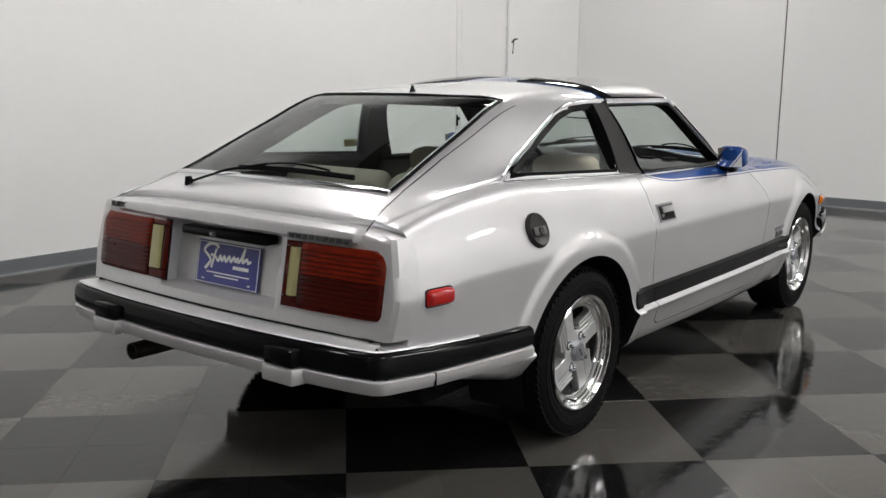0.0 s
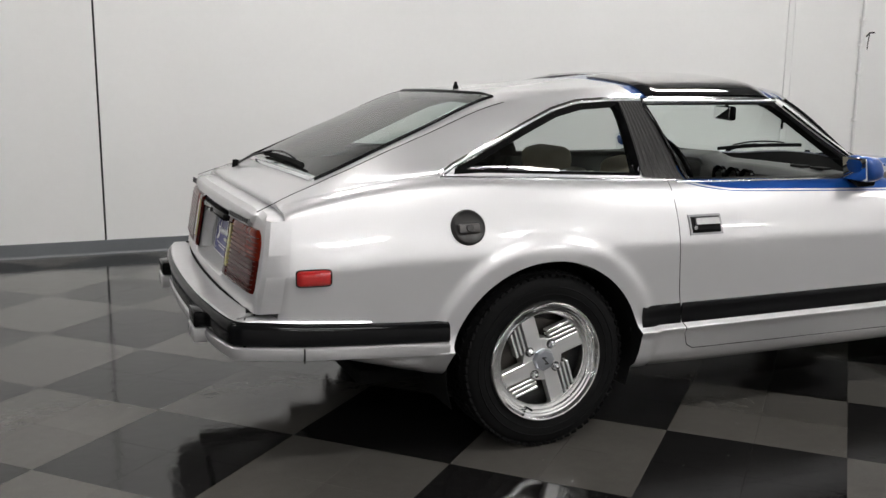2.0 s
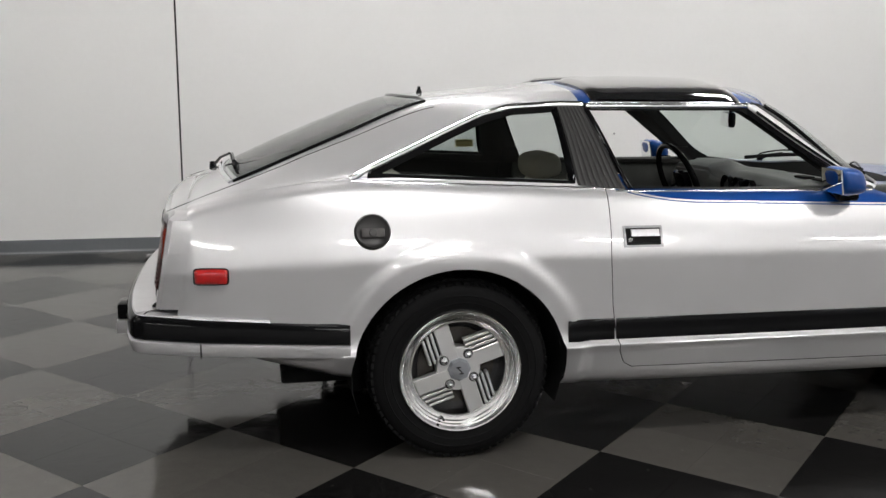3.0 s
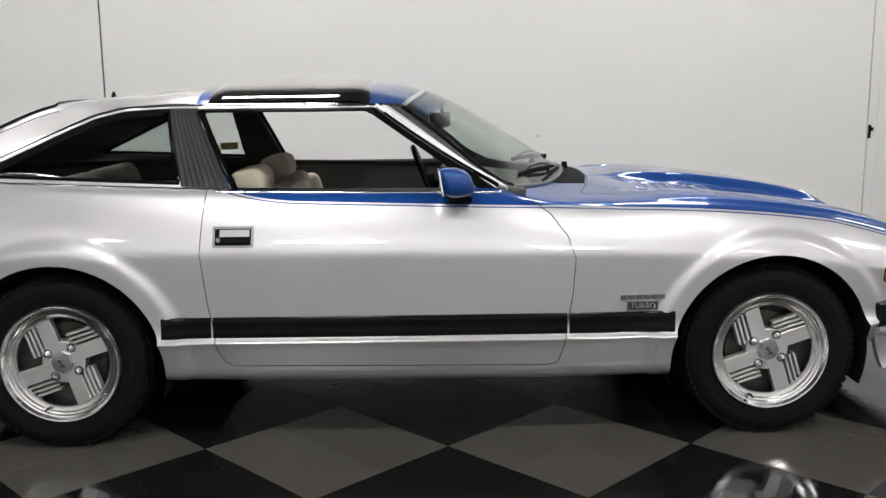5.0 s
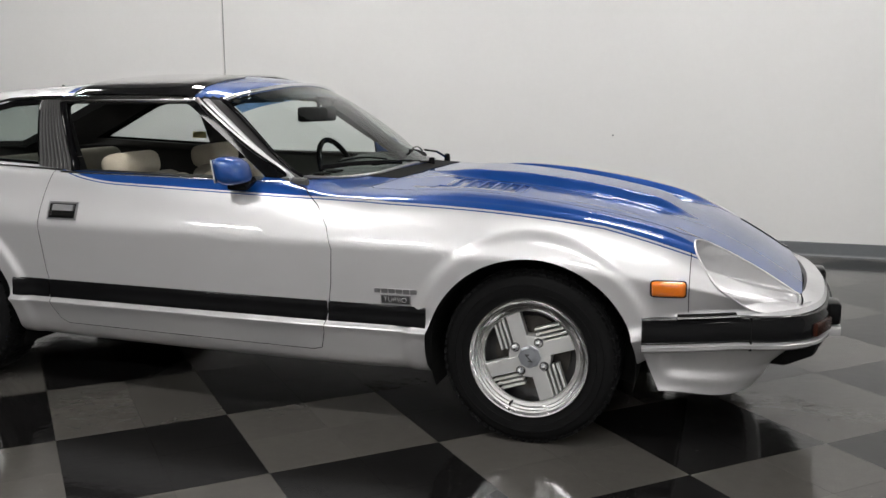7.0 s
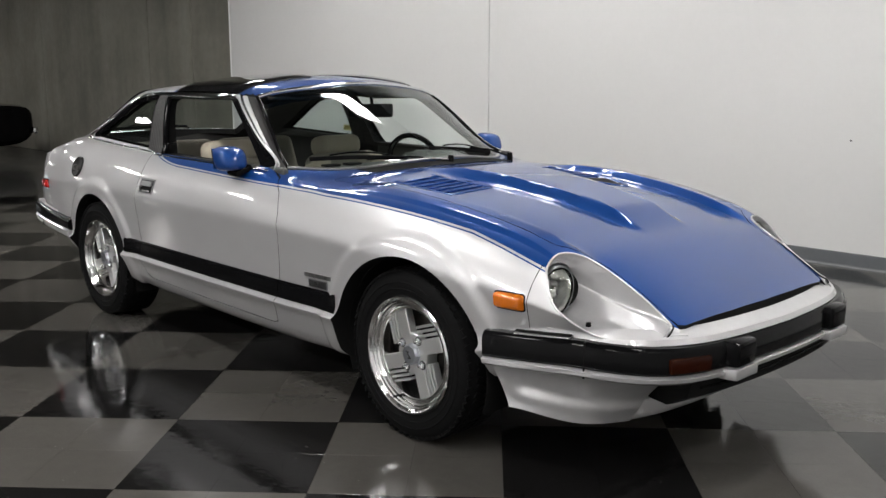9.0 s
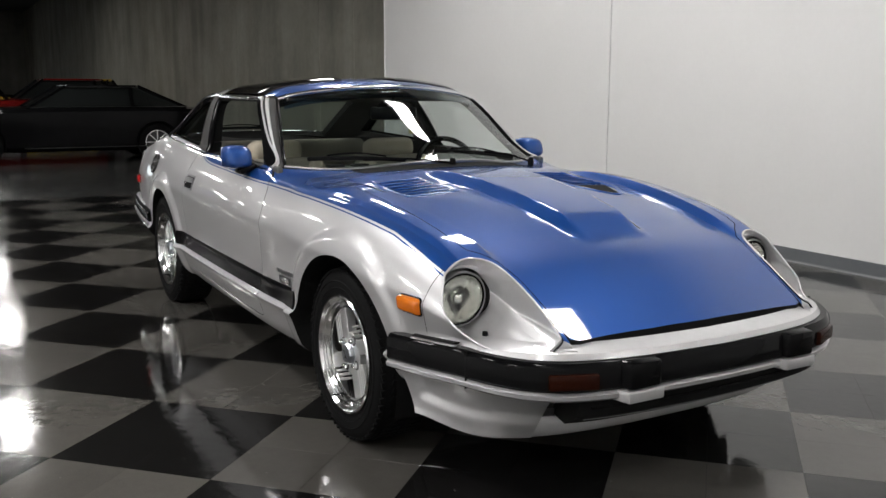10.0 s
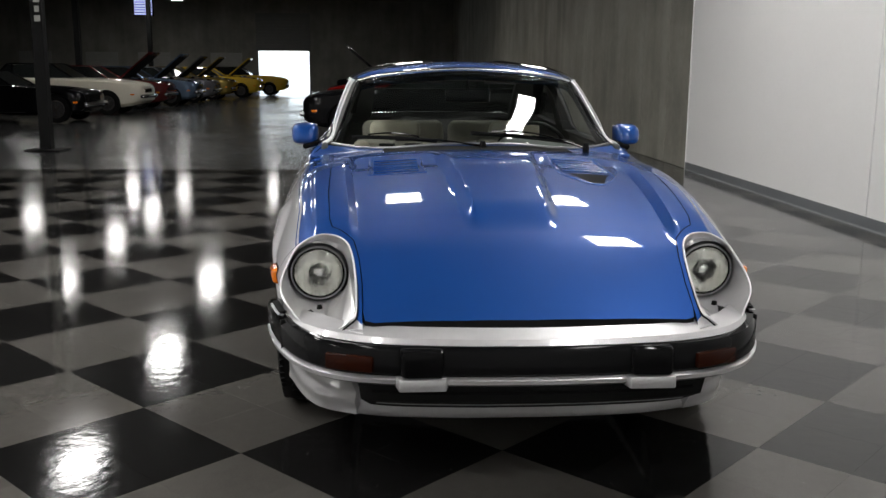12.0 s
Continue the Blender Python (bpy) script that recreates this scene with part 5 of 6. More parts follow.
# headlamps in their deep scoops
for s in (-1, 1):
    def lamp_lathe(profile, seg=40):
        bm = lathe(bmesh.new(), profile, seg, "x")
        bmesh.ops.rotate(bm, verts=bm.verts, cent=(0, 0, 0), matrix=Matrix.Rotation(radians(6), 3, "Y"))
        bmesh.ops.translate(bm, verts=bm.verts, vec=(LAMP.x, s * LAMP.y, LAMP.z))
        return bm
    ring = part("headlamp", lamp_lathe([(0.091, -0.03), (0.091, 0.004), (0.088, 0.010), (0.083, 0.008), (0.083, -0.03)]), M_BADGE, CAR, "round sealed-beam headlamp in a scoop", smooth=40)
    part("headlamp_glass", lamp_lathe([(0.0, 0.026), (0.03, 0.0245), (0.06, 0.018), (0.076, 0.009), (0.083, 0.0)]), M_LENS, ring, "fluted headlamp glass", smooth=60)
    part("reflector", lamp_lathe([(0.0, -0.085), (0.02, -0.080), (0.045, -0.060), (0.068, -0.032), (0.083, -0.002)]), M_REFLECT, ring, smooth=60)
    part("bulb_shield", lamp_lathe([(0.0, -0.012), (0.016, -0.014), (0.020, -0.022), (0.018, -0.05)]), M_REFLECT, ring, smooth=60)
    part("scoop_drain", lathe(bmesh.new(), [(0.0, -0.008), (0.009, -0.008), (0.008, 0.004), (0.0, 0.006)], 12, "z", (1.918, s * 0.625, 0.519)), M_MATT, CAR)
    part("lamp_ring", lamp_lathe([(0.084, 0.004), (0.084, 0.009), (0.079, 0.009), (0.079, 0.004)]), M_BLACK, ring)
    for k in range(-3, 4):
        y = 0.022 * k
        half = math.sqrt(0.076**2 - y * y)
        bm = sweep(bmesh.new(), [(0.027 - 3.2 * (y * y + z * z) , y, z) for z in np.linspace(-half, half, 9)], circle(0.0016, 6))
        bmesh.ops.rotate(bm, verts=bm.verts, cent=(0, 0, 0), matrix=Matrix.Rotation(radians(6), 3, "Y"))
        bmesh.ops.translate(bm, verts=bm.verts, vec=(LAMP.x, s * LAMP.y, LAMP.z))
        part("flute", bm, M_LENS, ring, smooth=60)


def tyre_and_wheel():
    lip = [(0.198, -0.088), (0.211, -0.098), (0.2135, -0.106), (0.209, -0.112), (0.204, -0.111), (0.197, -0.100), (0.192, -0.098), (0.189, -0.092), (0.183, -0.090), (0.179, -0.083), (0.172, -0.081), (0.164, -0.080), (0.162, -0.076), (0.162, 0.09), (0.200, 0.095), (0.205, 0.08)]
    wheel = part("wheel", lathe(bmesh.new(), lip, 96, closed=False), M_LIP, CAR, "polished alloy wheel with slotted blades", smooth=25)
    # tyre section, sidewall and shoulder
    prof = [(0.202, -0.080), (0.214, -0.100), (0.232, -0.108), (0.258, -0.112), (0.282, -0.107), (0.298, -0.096), (0.3065, -0.082), (0.308, -0.05), (0.308, 0.05), (0.3065, 0.082), (0.298, 0.096), (0.280, 0.107), (0.250, 0.110), (0.214, 0.098), (0.202, 0.08)]
    tyre = part("tyre", lathe(bmesh.new(), prof, 72), M_RUBBER, wheel, "black rubber tyre", smooth=35)
    bm = bmesh.new()
    for k in range(66):
        a = 2 * math.pi * k / 66
        for y, l, tw in ((-0.088, 0.030, 0.3), (-0.05, 0.034, -0.4), (-0.012, 0.034, 0.4), (0.026, 0.034, -0.4), (0.066, 0.036, 0.3)):
            r = Matrix.Rotation(a, 3, "Y") @ Matrix.Rotation(tw, 3, "X")
            rad = 0.3085 if abs(y) < 0.08 else 0.3005
            add_box(bm, Matrix.Rotation(a, 3, "Y") @ Vector((rad, y, 0)), (0.008, l, 0.020), rot=r)
    part("tread", bm, M_RUBBER, wheel, "block tread")
    for r, y in ((0.262, -0.1125), (0.238, -0.1095)):
        part("sidewall_ring", lathe(bmesh.new(), [(r - 0.003, y + 0.002), (r, y - 0.0015), (r + 0.003, y + 0.002)], 72), M_RUBBER, tyre, smooth=50)
    # darkened back gives the shade seen between the blades
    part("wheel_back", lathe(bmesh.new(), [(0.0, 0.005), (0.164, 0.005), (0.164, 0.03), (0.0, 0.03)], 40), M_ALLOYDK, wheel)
    part("brake_disc", lathe(bmesh.new(), [(0.05, -0.022), (0.135, -0.022), (0.135, -0.010), (0.05, -0.010)], 40, closed=True), M_EXH, wheel)
    part("hub", lathe(bmesh.new(), [(0.076, -0.03), (0.076, -0.074), (0.073, -0.0775), (0.0, -0.0775)], 40), M_ALLOY, wheel, smooth=30)
    part("centre_cap", lathe(bmesh.new(), [(0.041, -0.076), (0.040, -0.088), (0.034, -0.096), (0.0, -0.098)], 8), M_CENTRE, wheel, "faceted silver-blue centre cap")
    for dx, dz in ((-0.010, 0.011), (0.0, 0.0), (0.010, -0.011)):
        part("cap_mark", box((dx * 0.55, -0.0985, dz), (0.016 if dx else 0.026, 0.003, 0.0045), 0.001, Matrix.Rotation(radians(0 if dx else 48), 3, "Y")), M_ALLOYDK, wheel)
    for k in range(4):
        turn = Matrix.Rotation(radians(-90 * k - 18), 3, "Y")
        bm = bmesh.new()
        # broad blade, then three fins beside it with narrow slots between
        prism(bm, [(0.030, -0.012), (0.1625, -0.012), (0.157, 0.042), (0.030, 0.042)], -0.0785, -0.045)
        bmesh.ops.bevel(bm, geom=list(bm.edges), offset=0.002, segments=1, affect="EDGES")
        bmesh.ops.rotate(bm, verts=bm.verts, cent=(0, 0, 0), matrix=turn)
        part("blade", bm, M_ALLOY, wheel)
        prism(bm2 := bmesh.new(), [(0.050, 0.042), (0.157, 0.042), (0.136, 0.088), (0.050, 0.088)], -0.056, -0.046)
        bmesh.ops.rotate(bm2, verts=bm2.verts, cent=(0, 0, 0), matrix=turn)
        part("slot_floor", bm2, M_MATT, wheel)
        for n in range(3):
            bm = bmesh.new()
            z = 0.0500 + 0.0165 * n
            r1 = math.sqrt(0.163**2 - (z + 0.009) ** 2)
            prism(bm, [(0.045, z), (r1, z), (r1, z + 0.0090), (0.045, z + 0.0090)], -0.078, -0.047)
            bmesh.ops.bevel(bm, geom=list(bm.edges), offset=0.0012, segments=1, affect="EDGES")
            bmesh.ops.rotate(bm, verts=bm.verts, cent=(0, 0, 0), matrix=turn)
            part("fin", bm, M_ALLOY, wheel)
        spot = turn @ Vector((0.0456, 0, 0.040))
        bm = lathe(bmesh.new(), [(0.0, -0.098), (0.007, -0.096), (0.0115, -0.088), (0.0115, -0.076)], 14)
        bmesh.ops.translate(bm, verts=bm.verts, vec=spot)
        part("lug_nut", bm, M_CHROME, wheel, smooth=40)
        # ring darkened for the shade round the nut
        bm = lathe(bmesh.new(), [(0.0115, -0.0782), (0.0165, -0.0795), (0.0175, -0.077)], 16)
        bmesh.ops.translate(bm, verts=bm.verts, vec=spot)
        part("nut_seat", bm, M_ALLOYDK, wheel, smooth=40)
    bm = lathe(bmesh.new(), [(0.0, -0.118), (0.004, -0.118), (0.004, -0.085)], 8)
    bmesh.ops.translate(bm, verts=bm.verts, vec=(-0.06, 0, -0.165))
    part("valve", bm, M_BLACK, wheel)
    return wheel


first = tyre_and_wheel()
for x in (-AXLE, AXLE):
    for s in (-1, 1):
        bm, rows = bmesh.new(), []
        for k in range(33):
            a = radians(-20 + 220 * k / 32)
            rows.append([bm.verts.new((x + r * math.cos(a), s * y, HUB_Z + r * math.sin(a))) for r, y in ((0.364, 0.770), (0.364, 0.553), (0.02, 0.553), (0.02, 0.548), (0.3655, 0.548), (0.3655, 0.770))])
        for a, b in zip(rows, rows[1:]):
            for j in range(6):
                bm.faces.new((a[j], a[(j + 1) % 6], b[(j + 1) % 6], b[j]))
        bmesh.ops.recalc_face_normals(bm, faces=bm.faces)
        part("arch_liner", bm, M_MATT, CAR, "black wheel arch liner", smooth=40)
spots = [(-AXLE, -1, 0), (AXLE, -1, 0), (-AXLE, 1, 40), (AXLE, 1, 65)]
for n, (x, s, roll) in enumerate(spots):
    m = Matrix.Translation((x, s * 0.690, HUB_Z + 0.012)) @ (Matrix.Rotation(radians(180), 4, "Z") if s > 0 else Matrix.Identity(4)) @ Matrix.Rotation(radians(roll), 4, "Y")
    if n == 0:
        first.matrix_local = m
    else:
        copy_thing(first, m)

# mirrors
for s in (-1, 1):
    def shell(u, v):
        a, b = math.pi * (v - 0.5), 2 * math.pi * u
        ex = 0.62
        f = lambda q: math.copysign(abs(q) ** ex, q)
        cx, cy, cz = f(math.cos(a)) * f(math.cos(b)), f(math.cos(a)) * f(math.sin(b)), f(math.sin(a))
        k = 0.5 + 0.5 * cx
        return (0.136 + 0.058 * cx - 0.014 * cz, s * (0.798 + 0.072 * cy * (1.0 - 0.22 * k)), 0.934 + 0.057 * cz * (1.0 - 0.22 * k))
    door = DOORS[0 if s > 0 else 1]
    mirror = part("door_mirror", sheet(shell, 28, 14), M_BLUE, door, "blue door mirror", smooth=60)
    part("mirror_glass", sheet(lambda u, v, h: (0.086 - 0.006 * h - 0.014 * (v - 0.5), s * (0.798 + 0.112 * (u - 0.5)), 0.934 + 0.086 * (v - 0.5)), 6, 4, True), material("mirror", (0.8, 0.82, 0.84), 0.02, metal=1.0), mirror)
    part("mirror_foot", box((0.150, s * 0.765, 0.884), (0.085, 0.085, 0.028), 0.010, Matrix.Rotation(radians(-18 * s), 3, "X")), M_BLACK, mirror, smooth=40)

# wipers
def wiper(base, tip, blade_a, blade_b, lift, name="wiper", lab="black wiper"):
    arm = part(name, sweep(bmesh.new(), [base, Vector(base).lerp(Vector(tip), 0.5) + Vector((0, 0, lift)), tip], circle(0.007, 6, 0.005)), M_BLACK, CAR, lab, smooth=50)
    part("blade", sweep(bmesh.new(), [Vector(blade_a).lerp(Vector(blade_b), t) + Vector((0, 0, 0.006 * math.sin(math.pi * t))) for t in np.linspace(0, 1, 7)], circle(0.005, 6, 0.010)), M_RUBBER, arm, smooth=50)
    part("blade_bridge", sweep(bmesh.new(), [Vector(blade_a).lerp(Vector(blade_b), t) + Vector((0, 0, 0.016 + 0.012 * math.sin(math.pi * (t - 0.2) / 0.6))) for t in np.linspace(0.2, 0.8, 7)], circle(0.004, 6)), M_BLACK, arm, smooth=50)
    part("pivot", lathe(bmesh.new(), [(0.0, 0.022), (0.012, 0.020), (0.015, 0.0), (0.015, -0.02)], 14, "z", base), M_BLACK, arm, smooth=50)


def on_screen(u, v, off=0.012):
    return screen(u, v, off)


wiper((0.640, 0.02, 0.915), on_screen(0.22, 0.06, 0.03), on_screen(0.36, 0.030), on_screen(0.06, 0.10), 0.012)
wiper((0.560, 0.50, 0.898), on_screen(0.70, 0.10, 0.03), on_screen(0.86, 0.060), on_screen(0.48, 0.10), 0.012)
wiper((-2.092, 0.336, top_z(-2.092, 0.336) + 0.006), hatch(0.52, 0.04, 0.03), hatch(0.66, 0.03, 0.014), hatch(0.14, 0.035, 0.014), 0.012, "rear_wiper", "black rear wiper")
# aerial on the roof
part("aerial", lathe(bmesh.new(), [(0.0, 0.024), (0.006, 0.022), (0.007, 0.012), (0.011, 0.006), (0.013, -0.004)], 14, "z", (-1.262, 0.0, top_z(-1.262, 0) + 0.002)), M_BLACK, CAR, "short black roof aerial", smooth=50)

# cowl: black vent panel in front of the windscreen
def cowl(u, v, h):
    s2 = 2 * u - 1
    y = 0.42 * s2
    x0 = 0.355 + 0.258 * (1 - (y / 0.65) ** 2) + 0.012
    x1 = float(np.interp(abs(y), [p[1] for p in BONNET[:4]], [p[0] for p in BONNET[:4]])) - 0.004
    x = x0 + (x1 - x0) * v
    return (x, y, top_z(x, y) + 0.004 * h - 0.002)
part("cowl_vent", sheet(cowl, 20, 4, True), M_MATT, CAR, "black cowl vent under the windscreen")
# bonnet louvres in a raised border, and the inlet in front of one set
for s in (-1, 1):
    for k in range(6):
        x = 0.846 + 0.048 * k
        def slat(u, v, h):
            xx, y = x + 0.036 * v, 0.282 + 0.178 * u
            return (xx, s * y, top_z(xx, y) + (0.0005 + 0.0060 * v) * h - 0.002)
        part("louvre", sheet(slat, 4, 2, True), M_BLUE, BONNET_OB)
        # flush strip; its dark blue stands for the shade between two slats
        def slot(u, v, h):
            xx, y = x + 0.0364 + 0.0105 * v, 0.284 + 0.174 * u
            return (xx, s * y, top_z(xx, y) + 0.0016 * h - 0.002)
        part("louvre_slot", sheet(slot, 2, 1, True), M_BLUESHADE, BONNET_OB)
        ridge([(x + 0.036, s * y, top_z(x + 0.036, y) + 0.0040) for y in np.linspace(0.283, 0.459, 5)], 0.0034, M_BLUE, "louvre_lip", parent=BONNET_OB, n=8)
    front = [(1.165, 0.268), (1.240, 0.300), (1.322, 0.358), (1.328, 0.396), (1.245, 0.452), (1.165, 0.476)] if s > 0 else [(1.130, 0.262), (1.150, 0.280), (1.150, 0.456), (1.130, 0.474)]
    border = [(0.835, 0.272), (1.0, 0.270)] + front + [(1.0, 0.474), (0.835, 0.472)]
    ridge([(x, s * y, top_z(x, y) + 0.001) for x, y in dense(border, 0.02)], 0.0085, M_BLUE, "louvre_border", parent=BONNET_OB, ry=0.0032)


# no hole is cut: a flush black sheet gives the shade inside the inlet
def inlet(u, v, h):
    half = 0.084 - 0.060 * v ** 0.85
    x, y = 1.160 + 0.145 * v, 0.374 + 0.010 * v + half * (2 * u - 1)
    return (x, y, top_z(x, y) + 0.0045 * h - 0.004)


part("bonnet_inlet", sheet(inlet, 8, 10, True), M_MATT, BONNET_OB, "air inlet in the bonnet, its shaded hole a flush dark sheet")

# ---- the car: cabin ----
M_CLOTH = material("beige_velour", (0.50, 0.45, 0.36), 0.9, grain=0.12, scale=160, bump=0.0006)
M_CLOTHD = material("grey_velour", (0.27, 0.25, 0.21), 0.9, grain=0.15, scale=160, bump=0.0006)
M_DASH = material("dash_vinyl", (0.050, 0.053, 0.050), 0.55, grain=0.2, scale=120, bump=0.0006)


def cushion(c, s, bevel, rot=0.0, crown=0.0):
    bm = box((0, 0, 0), s, bevel, seg=4)
    for v in bm.verts:
        v.co.z += crown * (1 - (2 * v.co.y / s[1]) ** 2) * (1 if v.co.z > 0 else 0)
    bmesh.ops.rotate(bm, verts=bm.verts, cent=(0, 0, 0), matrix=Matrix.Rotation(radians(rot), 3, "Y"))
    bmesh.ops.translate(bm, verts=bm.verts, vec=c)
    return bm


for s in (-1, 1):
    y = s * 0.345
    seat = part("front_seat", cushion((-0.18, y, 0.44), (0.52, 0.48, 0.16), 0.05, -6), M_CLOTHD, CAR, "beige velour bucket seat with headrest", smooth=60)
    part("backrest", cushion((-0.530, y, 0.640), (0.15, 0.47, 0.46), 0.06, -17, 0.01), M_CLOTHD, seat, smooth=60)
    part("backrest_wing", cushion((-0.505, y + 0.19, 0.64), (0.18, 0.10, 0.42), 0.045, -17), M_CLOTH, seat, smooth=60)
    part("backrest_wing", cushion((-0.505, y - 0.19, 0.64), (0.18, 0.10, 0.42), 0.045, -17), M_CLOTH, seat, smooth=60)
    part("headrest", cushion((-0.640, y, 0.902), (0.14, 0.29, 0.112), 0.045, -10), M_CLOTH, seat, "beige headrest", smooth=60)
    part("headrest_post", box((-0.62, y, 0.85), (0.03, 0.14, 0.06), 0.01), M_CLOTH, seat)
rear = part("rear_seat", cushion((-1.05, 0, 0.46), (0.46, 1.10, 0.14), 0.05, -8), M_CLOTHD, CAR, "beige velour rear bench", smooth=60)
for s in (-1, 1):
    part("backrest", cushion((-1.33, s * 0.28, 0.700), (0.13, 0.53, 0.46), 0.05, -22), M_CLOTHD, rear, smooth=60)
part("load_floor", box((-1.68, 0, 0.60), (0.62, 1.10, 0.03), 0.01), M_INSIDE, CAR)
# dashboard with a hooded binnacle and round gauges
def dash(u, v, h):
    y = 1.24 * (u - 0.5)
    prof = [(0.20, 0.55), (0.20, 0.70), (0.165, 0.79), (0.17, 0.850), (0.22, 0.885), (0.33, 0.893), (0.46, 0.880)]
    k = v * (len(prof) - 1)
    i = min(int(k), len(prof) - 2)
    x = prof[i][0] + (prof[i + 1][0] - prof[i][0]) * (k - i)
    z = prof[i][1] + (prof[i + 1][1] - prof[i][1]) * (k - i)
    hood = 0.045 * ease(0.12, 0.18, y) * (1 - ease(0.50, 0.56, y)) * ease(0.76, 0.83, z) * (1 - ease(0.21, 0.34, x))
    return (x - 0.05 * (hood > 0.01) * (1 if x < 0.20 else 0) - 0.01 * (1 - h), y, z + hood - 0.035 * (abs(y) / 0.62) ** 3 * ease(0.83, 0.88, z) - 0.02 * (1 - h))
dashboard = part("dashboard", sheet(dash, 40, 24, True), M_DASH, CAR, "dark vinyl dashboard with three round gauges", smooth=50)
for y in (0.075, -0.02, -0.115):
    part("gauge_pod", lathe(bmesh.new(), [(0.038, -0.03), (0.040, -0.055), (0.034, -0.055), (0.032, -0.03), (0.0, -0.03)], 24, "x", (0.20, y, 0.830)), M_BLACK, dashboard, smooth=40)
for y in (-0.28, -0.40):
    part("air_vent", box((0.31, y, 0.893), (0.05, 0.075, 0.010), 0.003), M_MATT, dashboard)
part("console", box((-0.18, 0, 0.46), (0.50, 0.18, 0.22), 0.03), M_DASH, CAR)
# steering wheel
def ring(r, tube, n=40, m=10):
    bm = bmesh.new()
    lathe(bm, [(r + tube * math.cos(2 * math.pi * k / m), tube * math.sin(2 * math.pi * k / m)) for k in range(m)], n, "x", closed=True)
    return bm
def tilt(bm):
    bmesh.ops.rotate(bm, verts=bm.verts, cent=(0, 0, 0), matrix=Matrix.Rotation(radians(-22), 3, "Y"))
    bmesh.ops.translate(bm, verts=bm.verts, vec=(0.055, 0.345, 0.815))
    return bm
wheel = part("steering_wheel", tilt(ring(0.182, 0.014)), M_BLACK, CAR, "black steering wheel", smooth=60)
part("wheel_boss", tilt(box((0.02, 0, 0), (0.04, 0.11, 0.09), 0.015)), M_BLACK, wheel, smooth=40)
for a in (-20, 200, 90 + 180):
    ca, sa = math.cos(radians(a)), math.sin(radians(a))
    part("spoke", tilt(sweep(bmesh.new(), [(0.015, 0.04 * ca, 0.04 * sa), (0.004, 0.178 * ca, 0.178 * sa)], circle(0.012, 8, 0.006))), M_BLACK, wheel, smooth=50)
part("steering_column", sweep(bmesh.new(), [(0.08, 0.345, 0.80), (0.26, 0.345, 0.72)], circle(0.035, 12)), M_BLACK, CAR, smooth=50)
# rear-view mirror
rv = part("interior_mirror", box((0.105, 0.0, 1.120), (0.028, 0.225, 0.066), 0.012, Matrix.Rotation(radians(-20), 3, "Z")), M_BLACK, CAR, "black interior mirror", smooth=40)
part("mirror_glass", box((0.105 - 0.0165 * math.cos(radians(20)), 0.0165 * math.sin(radians(20)), 1.120), (0.004, 0.207, 0.052), 0.001, Matrix.Rotation(radians(-20), 3, "Z")), material("inner_mirror", (0.8, 0.8, 0.8), 0.03, metal=1.0), rv)
part("mirror_stem", sweep(bmesh.new(), [(0.115, 0, 1.14), (0.105, 0, 1.195)], circle(0.008, 8)), M_BLACK, rv)
# shaded band at the top of the screen, sun visors
for s in (-1, 1):
    part("sun_visor", box((-0.085, s * 0.30, 1.190), (0.16, 0.40, 0.014), 0.005, Matrix.Rotation(radians(6), 3, "Y")), M_INSIDE, CAR)
    part("door_trim", box((-0.14, s * 0.690, 0.715), (1.06, 0.03, 0.38), 0.012), M_DASH, DOORS[0 if s > 0 else 1])
# yellow paper slip on the far rear quarter window
part("sticker", sheet(lambda u, v, h: (-0.965 + 0.085 * u, side_y(-0.92, 0.98) - 0.018 + 0.002 * h, 0.965 + 0.035 * v), 1, 1, True), material("paper", (0.55, 0.47, 0.18), 0.8, grain=0.1), CAR, "small yellow paper slip on the glass")

# ---- the hall ----
conc = slab("wall_concrete", (-53, WALL_Y + 0.06, 0), (CHECK_X, WALL_Y + 0.3, 7), M_SEAM, "bare grey concrete panel wall")
joints = [-53, -46, -39.5, -33.5, -27.4, -22.2, -18.0, -13.8, -9.55, -8.23, CHECK_X]
for a, b in zip(joints, joints[1:]):
    part("concrete_panel", box(((a + b) / 2, WALL_Y + 0.045, 3.5), (b - a - 0.02, 0.03, 7), 0.004), M_CONC, conc)
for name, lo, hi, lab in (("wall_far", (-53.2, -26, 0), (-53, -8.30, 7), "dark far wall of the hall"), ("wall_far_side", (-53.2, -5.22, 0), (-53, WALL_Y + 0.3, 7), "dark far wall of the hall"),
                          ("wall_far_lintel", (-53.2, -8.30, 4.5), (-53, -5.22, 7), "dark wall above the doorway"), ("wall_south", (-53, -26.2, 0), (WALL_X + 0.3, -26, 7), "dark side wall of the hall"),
                          # the white wall at BACK_Y is added out of view, for bounce and reflections
                          ("wall_bay", (CHECK_X, BACK_Y - 0.2, 0), (WALL_X + 0.3, BACK_Y, HIGH), "unseen white wall added to close the bay and bounce light"), ("wall_back", (WALL_X, -26, 0), (WALL_X + 0.3, BACK_Y - 0.2, 7), "plain dark wall of the hall")):
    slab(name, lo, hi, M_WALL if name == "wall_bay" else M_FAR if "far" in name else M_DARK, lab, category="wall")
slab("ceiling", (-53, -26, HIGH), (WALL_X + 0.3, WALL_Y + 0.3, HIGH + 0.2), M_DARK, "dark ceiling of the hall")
M_SHUTTER = material("shutter", (0.16, 0.16, 0.155), 0.6, grain=0.1)
M_PALE = material("pale_panel", (0.30, 0.30, 0.28), 0.7, grain=0.1)
M_DAY = material("daylight_yard", (0.86, 0.95, 1.0), 0.8, emit=1.7)
